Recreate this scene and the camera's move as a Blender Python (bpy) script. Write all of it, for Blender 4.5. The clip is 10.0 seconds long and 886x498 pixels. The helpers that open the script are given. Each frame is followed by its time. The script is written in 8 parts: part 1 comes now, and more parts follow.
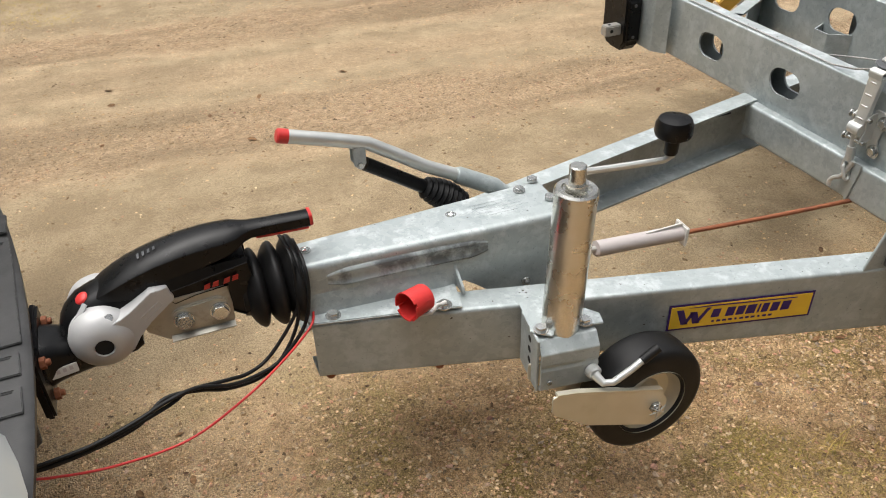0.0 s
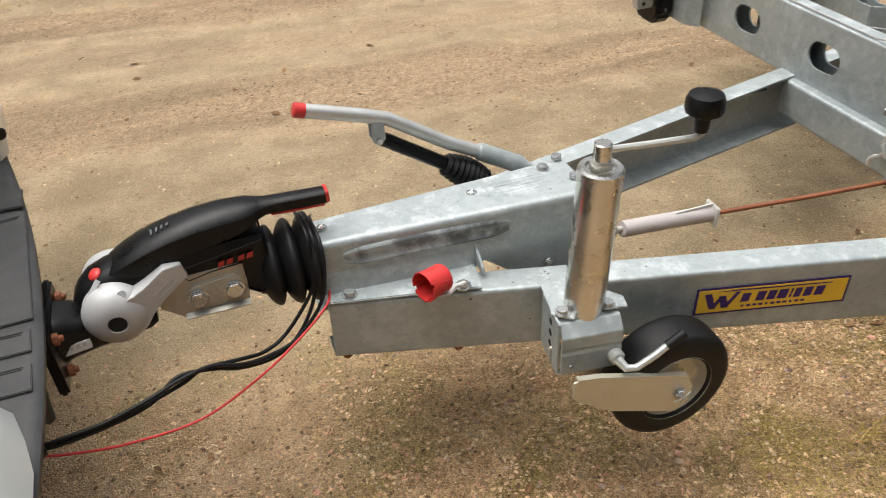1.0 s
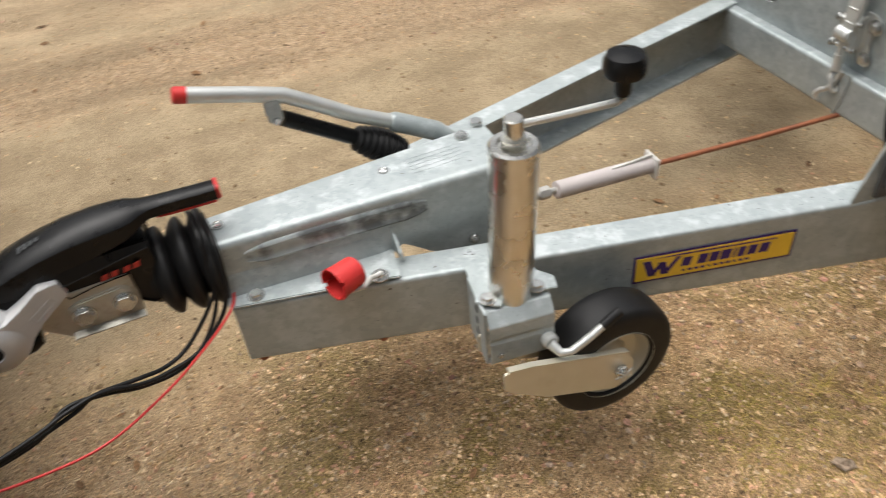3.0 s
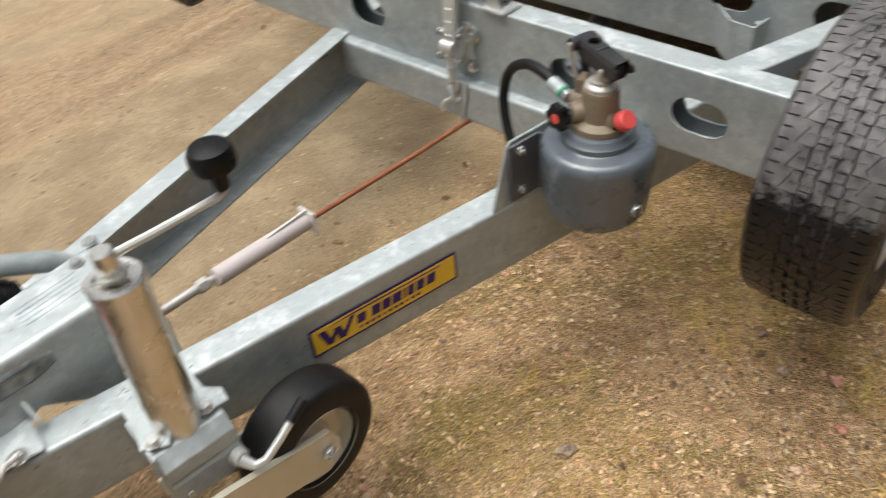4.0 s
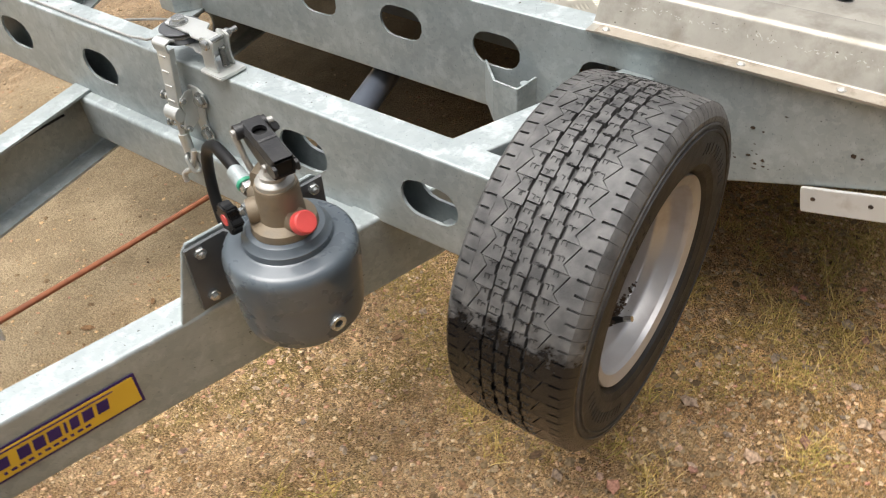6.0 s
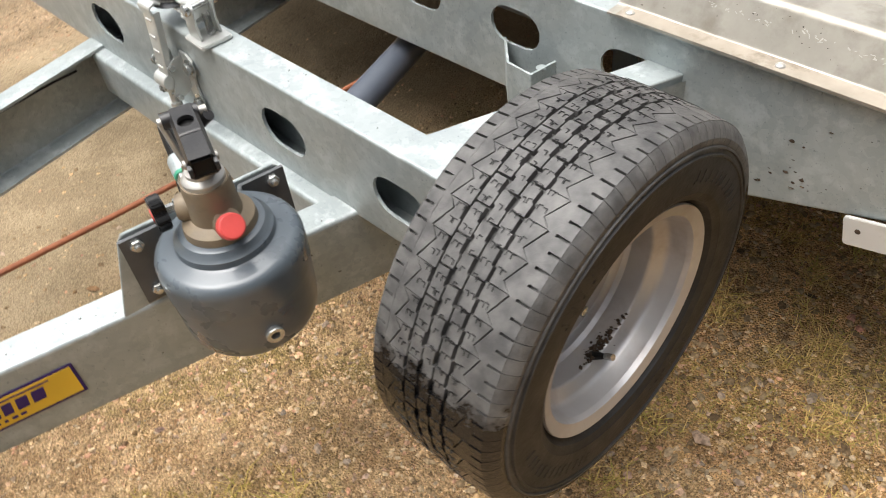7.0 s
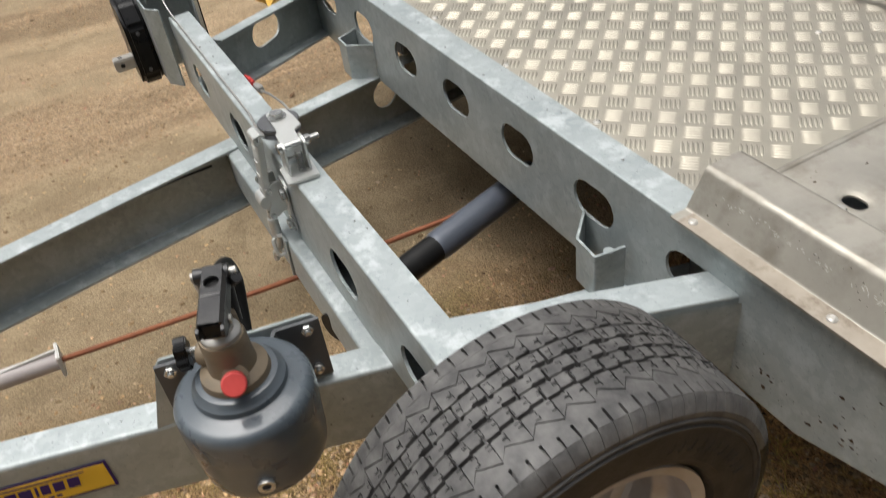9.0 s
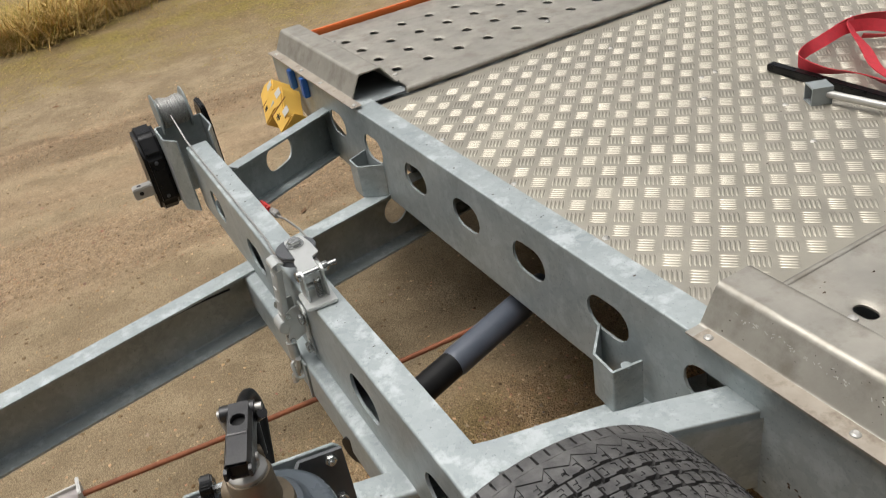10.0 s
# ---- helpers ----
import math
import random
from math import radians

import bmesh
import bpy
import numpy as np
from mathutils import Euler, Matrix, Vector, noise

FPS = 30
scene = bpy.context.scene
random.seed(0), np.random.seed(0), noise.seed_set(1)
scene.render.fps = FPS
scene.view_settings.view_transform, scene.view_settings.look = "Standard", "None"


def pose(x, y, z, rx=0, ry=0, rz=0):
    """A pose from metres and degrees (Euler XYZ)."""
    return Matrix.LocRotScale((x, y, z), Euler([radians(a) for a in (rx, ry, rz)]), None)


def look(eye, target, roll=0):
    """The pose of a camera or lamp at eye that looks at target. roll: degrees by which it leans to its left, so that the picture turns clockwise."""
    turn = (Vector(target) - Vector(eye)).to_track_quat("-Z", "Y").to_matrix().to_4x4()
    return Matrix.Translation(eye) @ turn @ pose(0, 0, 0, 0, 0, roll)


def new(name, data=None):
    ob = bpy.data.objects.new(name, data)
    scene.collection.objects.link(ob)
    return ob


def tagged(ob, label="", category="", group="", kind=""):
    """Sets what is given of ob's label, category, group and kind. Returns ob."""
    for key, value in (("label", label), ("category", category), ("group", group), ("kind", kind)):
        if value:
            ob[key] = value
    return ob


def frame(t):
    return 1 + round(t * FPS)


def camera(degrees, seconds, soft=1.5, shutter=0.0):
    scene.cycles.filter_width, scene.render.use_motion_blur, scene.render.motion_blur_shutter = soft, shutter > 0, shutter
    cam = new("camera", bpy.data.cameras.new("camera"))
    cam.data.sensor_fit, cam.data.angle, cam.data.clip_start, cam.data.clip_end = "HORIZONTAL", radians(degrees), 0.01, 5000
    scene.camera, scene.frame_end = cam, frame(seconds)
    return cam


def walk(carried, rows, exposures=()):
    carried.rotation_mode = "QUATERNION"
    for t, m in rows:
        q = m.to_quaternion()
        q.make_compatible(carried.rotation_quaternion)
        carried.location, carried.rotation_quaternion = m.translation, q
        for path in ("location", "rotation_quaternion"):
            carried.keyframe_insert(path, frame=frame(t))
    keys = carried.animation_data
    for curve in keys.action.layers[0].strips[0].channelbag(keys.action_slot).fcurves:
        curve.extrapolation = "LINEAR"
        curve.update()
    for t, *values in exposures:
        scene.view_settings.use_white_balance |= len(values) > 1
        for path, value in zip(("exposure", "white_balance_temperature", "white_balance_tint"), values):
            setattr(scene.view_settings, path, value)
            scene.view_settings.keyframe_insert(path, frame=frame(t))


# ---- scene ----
cam = camera(58.3, 10.0, soft=0.95, shutter=0.4)
PATH = [
    (0, (0.244, 0.977, 1.218), (0.827, 2.514, 0.078), -2.2),
    (0.5, (0.261, 0.98, 1.212), (0.83, 2.512, 0.059), -1.8),
    (1, (0.269, 1.001, 1.201), (0.77, 2.532, 0.015), -3.1),
    (1.5, (0.315, 1.068, 1.193), (0.714, 2.592, -0.04), -3.6),
    (2, (0.327, 1.097, 1.181), (0.667, 2.608, -0.084), -3.9),
    (2.2, (0.33, 1.098, 1.182), (0.669, 2.599, -0.095), -4.3),
    (3.3, (0.445, 1.1, 1.197), (1.105, 2.426, -0.146), -6.5),
    (3.5, (0.482, 1.106, 1.192), (1.257, 2.364, -0.155), -6.7),
    (4, (0.569, 1.126, 1.198), (1.614, 2.166, -0.154), -6.9),
    (4.5, (0.635, 1.162, 1.195), (1.88, 1.981, -0.139), -7.0),
    (5, (0.702, 1.166, 1.19), (2.003, 1.904, -0.138), -8.3),
    (5.5, (0.834, 1.101, 1.17), (2.072, 1.934, -0.162), -7.7),
    (6, (0.955, 1.009, 1.146), (2.114, 1.932, -0.197), -4.2),
    (6.2, (0.993, 0.996, 1.134), (2.134, 1.955, -0.199), -3.6),
    (7.3, (1.258, 0.93, 1.106), (2.064, 2.006, -0.375), -4.8),
    (7.5, (1.314, 0.896, 1.104), (2.064, 1.967, -0.409), -1.7),
    (8, (1.395, 0.857, 1.132), (2.05, 2.071, -0.316), -6.3),
    (8.5, (1.405, 0.888, 1.166), (2.044, 2.194, -0.208), -6.9),
    (9, (1.399, 0.919, 1.206), (2.025, 2.333, -0.063), -8.3),
    (9.5, (1.396, 0.928, 1.233), (2.063, 2.422, 0.084), -8.9),
    (10, (1.395, 0.926, 1.253), (2.096, 2.46, 0.178), -10.2),
]
# the clip's camera darkens as the pale deck comes into view
LIGHTNESS = [(0.0, 0.20), (2.2, 0.20), (3.5, 0.13), (4.5, 0.24), (5.5, 0.36), (7.5, 0.6), (8.0, 0.46), (8.5, 0.22), (9.2, -0.18), (10.0, -0.25)]
walk(cam, [(t, look(eye, target, roll)) for t, eye, target, roll in PATH], LIGHTNESS)

# ---------------------------------------------------------------- light
world = bpy.data.worlds.new("overcast_sky")
scene.world = world
world.use_nodes = True
wn = world.node_tree.nodes
wl = world.node_tree.links
sky = wn.new("ShaderNodeTexSky")
sky.sky_type = "NISHITA"
sky.sun_disc = False
sky.sun_elevation = radians(72)
sky.sun_rotation = radians(323)
sky.air_density = 1.0
sky.dust_density = 6.0
grey_sky = wn.new("ShaderNodeHueSaturation")
grey_sky.inputs["Saturation"].default_value = 0.25
wl.new(sky.outputs[0], grey_sky.inputs["Color"])
# an overcast sky is brightest overhead
where = wn.new("ShaderNodeTexCoord")
split = wn.new("ShaderNodeSeparateXYZ")
wl.new(where.outputs["Generated"], split.inputs[0])
rise = wn.new("ShaderNodeMapRange")
for key, value in (("From Min", 0.0), ("From Max", 1.0), ("To Min", 0.14), ("To Max", 1.34)):
    rise.inputs[key].default_value = value
wl.new(split.outputs["Z"], rise.inputs["Value"])
cloud = wn.new("ShaderNodeVectorMath")
cloud.operation = "SCALE"
wl.new(grey_sky.outputs[0], cloud.inputs[0])
wl.new(rise.outputs[0], cloud.inputs["Scale"])
wl.new(cloud.outputs[0], wn["Background"].inputs[0])
wn["Background"].inputs[1].default_value = 0.15

sun_data = bpy.data.lights.new("sun", "SUN")
sun_data.energy = 2.2
sun_data.angle = radians(58)
sun_data.color = (1.0, 0.975, 0.94)
sun = new("sun", sun_data)
sun.matrix_world = look((1.5, 2.0, 6.0), (1.5 + 0.22, 2.0 - 0.26, 3.8))


# ---------------------------------------------------------------- materials
def material(name, base, rough=0.5, metal=0.0, var=None, scale=20.0, amount=0.5, bump=0.0, bump_scale=200.0,
             stain=None, stain_scale=4.0, stain_low=0.55, stain_high=0.75, coat=0.0, rough_var=0.0, spec=0.5):
    """Principled surface: base colour mixed with var by fine noise, then with stain by large noise; bump from fine noise."""
    m = bpy.data.materials.new(name)
    m.use_nodes = True
    n, l = m.node_tree.nodes, m.node_tree.links
    b = n["Principled BSDF"]
    b.inputs["Base Color"].default_value = (*base, 1)
    b.inputs["Roughness"].default_value = rough
    b.inputs["Metallic"].default_value = metal
    b.inputs["Coat Weight"].default_value = coat
    b.inputs["Specular IOR Level"].default_value = spec
    tc = n.new("ShaderNodeTexCoord")
    out = None

    def noise_node(s, detail=4.0, roughness=0.6):
        t = n.new("ShaderNodeTexNoise")
        t.inputs["Scale"].default_value = s
        t.inputs["Detail"].default_value = detail
        t.inputs["Roughness"].default_value = roughness
        l.new(tc.outputs["Object"], t.inputs["Vector"])
        return t

    def mix(fac, a, c):
        x = n.new("ShaderNodeMix")
        x.data_type = "RGBA"
        l.new(fac, x.inputs["Factor"])
        for socket, v in ((x.inputs[6], a), (x.inputs[7], c)):
            if isinstance(v, tuple):
                socket.default_value = (*v, 1)
            else:
                l.new(v, socket)
        return x.outputs[2]

    def ramp(src, lo, hi, top=1.0):
        r = n.new("ShaderNodeMapRange")
        r.inputs["From Min"].default_value = lo
        r.inputs["From Max"].default_value = hi
        r.inputs["To Max"].default_value = top
        l.new(src, r.inputs["Value"])
        return r.outputs[0]

    if var:
        t = noise_node(scale)
        out = mix(ramp(t.outputs["Fac"], 0.5 - 0.25 / max(amount, 0.05) * 0.5, 0.5 + 0.25), base, var)
    if stain:
        t = noise_node(stain_scale, 5.0, 0.65)
        out = mix(ramp(t.outputs["Fac"], stain_low, stain_high, 0.85), out if out else base, stain)
    if out:
        l.new(out, b.inputs["Base Color"])
    if rough_var:
        t = noise_node(scale * 0.7)
        r = n.new("ShaderNodeMapRange")
        r.inputs["From Min"].default_value, r.inputs["From Max"].default_value = 0.3, 0.7
        r.inputs["To Min"].default_value, r.inputs["To Max"].default_value = rough - rough_var, rough + rough_var
        l.new(t.outputs["Fac"], r.inputs["Value"])
        l.new(r.outputs[0], b.inputs["Roughness"])
    if bump:
        t = noise_node(bump_scale, 3.0)
        k = n.new("ShaderNodeBump")
        k.inputs["Strength"].default_value = bump
        k.inputs["Distance"].default_value = 0.002
        l.new(t.outputs["Fac"], k.inputs["Height"])
        l.new(k.outputs[0], b.inputs["Normal"])
    return m


def galvanised(name, dark, mid, pale, metal=0.27):
    """Hot-dip zinc: clouded grey, faint spangle, pale dried runs that shine differently and are painted paler on upward
    faces, and small dark pits.
    """
    m = bpy.data.materials.new(name)
    m.use_nodes = True
    n, l = m.node_tree.nodes, m.node_tree.links
    b = n["Principled BSDF"]
    b.inputs["Metallic"].default_value = metal
    tc = n.new("ShaderNodeTexCoord")

    def noise_of(scale, detail, rough, warp=0.0):
        t = n.new("ShaderNodeTexNoise")
        t.inputs["Scale"].default_value, t.inputs["Detail"].default_value, t.inputs["Roughness"].default_value = scale, detail, rough
        t.inputs["Distortion"].default_value = warp
        l.new(tc.outputs["Object"], t.inputs["Vector"])
        return t.outputs["Fac"]

    def ramp(src, lo, hi, a=0.0, c=1.0):
        r = n.new("ShaderNodeMapRange")
        for k, v in (("From Min", lo), ("From Max", hi), ("To Min", a), ("To Max", c)):
            r.inputs[k].default_value = v
        l.new(src, r.inputs["Value"])
        return r.outputs[0]

    def mix(fac, a, c):
        x = n.new("ShaderNodeMix")
        x.data_type = "RGBA"
        l.new(fac, x.inputs["Factor"])
        for socket, v in ((x.inputs[6], a), (x.inputs[7], c)):
            if isinstance(v, tuple):
                socket.default_value = (*v, 1)
            else:
                l.new(v, socket)
        return x.outputs[2]

    spangle = n.new("ShaderNodeTexVoronoi")
    spangle.inputs["Scale"].default_value = 95.0
    l.new(tc.outputs["Object"], spangle.inputs["Vector"])
    cell = n.new("ShaderNodeSeparateColor")
    l.new(spangle.outputs["Color"], cell.inputs[0])
    runs = ramp(noise_of(25.0, 6.0, 0.68), 0.51, 0.62)
    col = mix(ramp(noise_of(7.0, 4.0, 0.6), 0.36, 0.66), dark, mid)
    col = mix(ramp(cell.outputs[0], 0.0, 1.0, 0.0, 0.22), col, pale)
    # dried runs strengthened on upward faces, the sky's reflection put into the colour
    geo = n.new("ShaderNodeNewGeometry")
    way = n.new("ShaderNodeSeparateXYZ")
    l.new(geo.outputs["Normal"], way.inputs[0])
    up_paling = n.new("ShaderNodeMath")
    up_paling.operation = "MULTIPLY"
    l.new(runs, up_paling.inputs[0])
    l.new(ramp(way.outputs["Z"], 0.2, 0.9, 0.42, 0.74), up_paling.inputs[1])
    col = mix(up_paling.outputs[0], col, pale)
    col = mix(ramp(noise_of(17.0, 6.0, 0.7), 0.45, 0.30, 0.0, 0.36), col, tuple(0.72 * v for v in dark))
    col = mix(ramp(noise_of(260.0, 3.0, 0.5), 0.34, 0.28, 0.0, 0.5), col, tuple(0.45 * v for v in dark))
    l.new(col, b.inputs["Base Color"])
    l.new(ramp(runs, 0.0, 1.0, 0.44, 0.60), b.inputs["Roughness"])
    k = n.new("ShaderNodeBump")
    k.inputs["Strength"].default_value = 0.16
    k.inputs["Distance"].default_value = 0.002
    l.new(noise_of(120.0, 3.0, 0.6), k.inputs["Height"])
    l.new(k.outputs[0], b.inputs["Normal"])
    return m


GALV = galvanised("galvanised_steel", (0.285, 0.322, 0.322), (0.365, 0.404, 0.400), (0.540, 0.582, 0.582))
GALV_DULL = material("dull_galvanised_steel", (0.27, 0.295, 0.295), 0.5, 0.3, (0.34, 0.37, 0.37), 24, 0.6, 0.1, 90,
                     (0.28, 0.29, 0.30), 9, 0.5, 0.7, rough_var=0.08)
ZINC = material("yellow_zinc_plate", (0.62, 0.605, 0.545), 0.26, 0.95, (0.67, 0.67, 0.64), 30, 0.6, 0.04, 60,
                (0.56, 0.52, 0.42), 12, 0.55, 0.75, rough_var=0.08)
BOLT = material("zinc_bolt", (0.55, 0.56, 0.545), 0.26, 0.85, (0.42, 0.42, 0.40), 120, 0.6, 0.05, 300)
BLACK_PLASTIC = material("black_plastic", (0.004, 0.004, 0.0045), 0.34, 0.0, (0.008, 0.008, 0.008), 60, 0.6, 0.10, 500, rough_var=0.12, spec=0.22)
BLACK_RUBBER = material("black_rubber", (0.006, 0.006, 0.0065), 0.50, 0.0, (0.013, 0.0125, 0.012), 40, 0.6, 0.10, 400, spec=0.25)


def tyre_material(name, hub_height, wet):
    """Dark sidewall, dusty grey tread, and where wet is given a damp lower part of that height over the wheel's foot."""
    mt = material(name, (0.014, 0.013, 0.0125), 0.56, 0.0, (0.026, 0.024, 0.022), 45, 0.6, 0.32, 210, rough_var=0.08, spec=0.4)
    n, l = mt.node_tree.nodes, mt.node_tree.links
    b = n["Principled BSDF"]
    tc = n.new("ShaderNodeTexCoord")
    sep = n.new("ShaderNodeSeparateXYZ")
    l.new(tc.outputs["Object"], sep.inputs[0])
    up = n.new("ShaderNodeMath")
    up.operation = "SUBTRACT"
    up.inputs[1].default_value = hub_height
    l.new(sep.outputs["Z"], up.inputs[0])
    com = n.new("ShaderNodeCombineXYZ")
    l.new(sep.outputs["X"], com.inputs["X"])
    l.new(up.outputs[0], com.inputs["Z"])
    rad = n.new("ShaderNodeVectorMath")
    rad.operation = "LENGTH"
    l.new(com.outputs[0], rad.inputs[0])
    t = n.new("ShaderNodeTexNoise")
    t.inputs["Scale"].default_value, t.inputs["Detail"].default_value = 55.0, 5.0
    l.new(tc.outputs["Object"], t.inputs["Vector"])

    def ramp(src, lo, hi, top=1.0):
        r = n.new("ShaderNodeMapRange")
        r.inputs["From Min"].default_value, r.inputs["From Max"].default_value, r.inputs["To Max"].default_value = lo, hi, top
        l.new(src, r.inputs["Value"])
        return r.outputs[0]

    def mix(fac, c0, c1):
        x = n.new("ShaderNodeMix")
        x.data_type = "RGBA"
        l.new(fac, x.inputs["Factor"])
        for s, v in ((x.inputs[6], c0), (x.inputs[7], c1)):
            if isinstance(v, tuple):
                s.default_value = (*v, 1)
            else:
                l.new(v, s)
        return x.outputs[2]

    dust = mix(ramp(t.outputs["Fac"], 0.35, 0.7), (0.058, 0.0565, 0.0555), (0.126, 0.122, 0.117))
    side = b.inputs["Base Color"].links[0].from_socket
    col = mix(ramp(rad.outputs["Value"], 0.196, 0.212), side, dust)
    if wet:
        t2 = n.new("ShaderNodeTexNoise")
        t2.inputs["Scale"].default_value, t2.inputs["Detail"].default_value, t2.inputs["Roughness"].default_value = 46.0, 6.0, 0.7
        l.new(tc.outputs["Object"], t2.inputs["Vector"])
        lift = n.new("ShaderNodeMath")
        lift.operation = "MULTIPLY_ADD"
        lift.inputs[1].default_value = 0.12
        l.new(t2.outputs["Fac"], lift.inputs[0])
        l.new(sep.outputs["Z"], lift.inputs[2])
        damp = ramp(lift.outputs[0], wet + 0.070, wet + 0.052)
        col = mix(damp, col, (0.007, 0.007, 0.0075))
        r = n.new("ShaderNodeMapRange")
        r.inputs["To Min"].default_value, r.inputs["To Max"].default_value = 0.50, 0.24
        l.new(damp, r.inputs["Value"])
        l.new(r.outputs[0], b.inputs["Roughness"])
    l.new(col, b.inputs["Base Color"])
    return mt


TYRE = tyre_material("tyre_sidewall_rubber", 0.234, 0.0)
TREAD = tyre_material("tyre_tread_rubber", 0.234, 0.305)
PALE_RED = material("faded_red_plastic", (0.68, 0.085, 0.075), 0.5, 0.0, (0.58, 0.06, 0.055), 40, 0.6, 0.08, 300)
RED_PLASTIC = material("red_plastic", (0.62, 0.035, 0.03), 0.4, 0.0, (0.5, 0.03, 0.03), 50, 0.6, 0.05, 300)
SILVER_CAP = material("silver_grey_plastic", (0.47, 0.47, 0.468), 0.40, 0.1, (0.42, 0.42, 0.418), 30, 0.5, 0.04, 300)
STEEL = material("raw_steel", (0.50, 0.488, 0.455), 0.42, 0.5, (0.38, 0.365, 0.335), 35, 0.6, 0.06, 200, rough_var=0.08)
TANK = material("grey_blue_tank_paint", (0.066, 0.084, 0.099), 0.30, 0.0, (0.098, 0.115, 0.130), 22, 0.5, 0.05, 150,
                (0.072, 0.080, 0.092), 9, 0.55, 0.75, coat=0.45, rough_var=0.08)
CAST = material("dirty_cast_iron", (0.165, 0.128, 0.085), 0.55, 0.12, (0.26, 0.205, 0.135), 40, 0.7, 0.2, 250,
                (0.13, 0.11, 0.085), 20, 0.5, 0.7)
DARK_STEEL = material("dark_grey_steel", (0.075, 0.08, 0.085), 0.45, 0.2, (0.11, 0.112, 0.115), 30, 0.6, 0.05, 200)
RUST = material("rusty_rod", (0.21, 0.068, 0.030), 0.72, 0.1, (0.30, 0.105, 0.042), 60, 0.7, 0.3, 300, (0.15, 0.05, 0.03), 15)
SHEATH = material("grey_plastic_sheath", (0.42, 0.37, 0.36), 0.6, 0.0, (0.46, 0.42, 0.40), 30, 0.5, 0.05, 200)
ALU = material("aluminium_plate", (0.34, 0.318, 0.272), 0.46, 0.5, (0.43, 0.405, 0.35), 22, 0.6, 0.08, 160,
               (0.24, 0.215, 0.175), 16, 0.48, 0.70, rough_var=0.14)
ALU_EDGE = material("dusty_aluminium_strip", (0.30, 0.262, 0.212), 0.58, 0.35, (0.40, 0.352, 0.29), 25, 0.6, 0.08, 160, (0.20, 0.165, 0.125), 30, 0.52, 0.68)
SCUFF = material("bright_scuffed_aluminium", (0.56, 0.54, 0.49), 0.5, 0.3, (0.48, 0.46, 0.41), 90, 0.6)
CHEEK = material("dull_zinc_cheek", (0.36, 0.345, 0.295), 0.42, 0.5, (0.45, 0.435, 0.38), 30, 0.6, 0.08, 160, (0.22, 0.20, 0.16), 24, 0.55, 0.75, rough_var=0.08)
TREAD_PLATE = material("tread_plate_aluminium", (0.390, 0.360, 0.295), 0.45, 0.66, (0.475, 0.442, 0.362), 9, 0.6, 0.05, 200,
                       (0.33, 0.305, 0.26), 3.5, 0.5, 0.75, rough_var=0.1)
RIM = material("silver_wheel_paint", (0.52, 0.515, 0.515), 0.36, 0.45, (0.45, 0.435, 0.43), 16, 0.6, 0.04, 200,
               (0.30, 0.245, 0.225), 9, 0.50, 0.72)
YELLOW = material("yellow_sticker", (0.80, 0.52, 0.03), 0.4, 0.0, (0.74, 0.47, 0.03), 15, 0.5)
PURPLE = material("purple_print", (0.036, 0.014, 0.115), 0.5, 0.0, (0.045, 0.02, 0.14), 30, 0.5, spec=0.25)
CHOCK = material("yellow_chock_plastic", (0.80, 0.50, 0.10), 0.5, 0.0, (0.72, 0.43, 0.08), 20, 0.6, 0.08, 200, (0.45, 0.28, 0.1), 12)
GREEN = material("green_band", (0.03, 0.28, 0.16), 0.5)
SOCKET = material("worn_black_cast_paint", (0.017, 0.017, 0.018), 0.34, 0.1, (0.032, 0.031, 0.031), 50, 0.7, 0.15, 220, (0.05, 0.047, 0.043), 26, 0.52, 0.75, rough_var=0.1)
BLUE = material("blue_plastic", (0.03, 0.13, 0.45), 0.45, 0.0, (0.04, 0.16, 0.5), 20, 0.5)
ORANGE = material("orange_paint", (0.75, 0.17, 0.03), 0.5, 0.0, (0.65, 0.15, 0.03), 20, 0.5)
WEBBING = material("red_webbing", (0.55, 0.03, 0.045), 0.7, 0.0, (0.42, 0.025, 0.035), 80, 0.6, 0.3, 600)
WHITE = material("white_plastic", (0.56, 0.545, 0.51), 0.5, 0.0, (0.60, 0.585, 0.55), 20, 0.5, 0.05, 200, (0.40, 0.36, 0.30), 14, 0.58, 0.75)
CABLE = material("steel_wire_rope", (0.55, 0.545, 0.52), 0.42, 0.6, (0.25, 0.24, 0.23), 300, 0.6, 0.3, 600)
CAR_PAINT = material("silver_car_paint", (0.52, 0.545, 0.525), 0.32, 0.2, (0.57, 0.59, 0.57), 8, 0.5, coat=0.6)
BUMPER = material("weathered_black_bumper", (0.034, 0.034, 0.0345), 0.46, 0.0, (0.054, 0.0535, 0.053), 30, 0.6, 0.14, 500,
                  (0.040, 0.039, 0.037), 11, 0.60, 0.8, rough_var=0.12, spec=0.3)
PALE_ZINC = material("pale_yellow_zinc", (0.58, 0.55, 0.44), 0.34, 0.5, (0.63, 0.60, 0.50), 25, 0.6, 0.04, 60, (0.50, 0.46, 0.34), 9, 0.58, 0.8, rough_var=0.06)
WHITE_ZINC = material("bright_white_zinc", (0.62, 0.63, 0.605), 0.34, 0.5, (0.54, 0.55, 0.525), 30, 0.5, 0.02, 200, rough_var=0.05)
RAM = material("dark_blue_grey_paint", (0.080, 0.092, 0.116), 0.36, 0.1, (0.104, 0.116, 0.142), 18, 0.5, 0.05, 150)
GREASY = material("greasy_galvanised_steel", (0.30, 0.335, 0.33), 0.42, 0.25, (0.40, 0.44, 0.435), 60, 0.7, 0.1, 200, (0.085, 0.09, 0.09), 13, 0.45, 0.56)
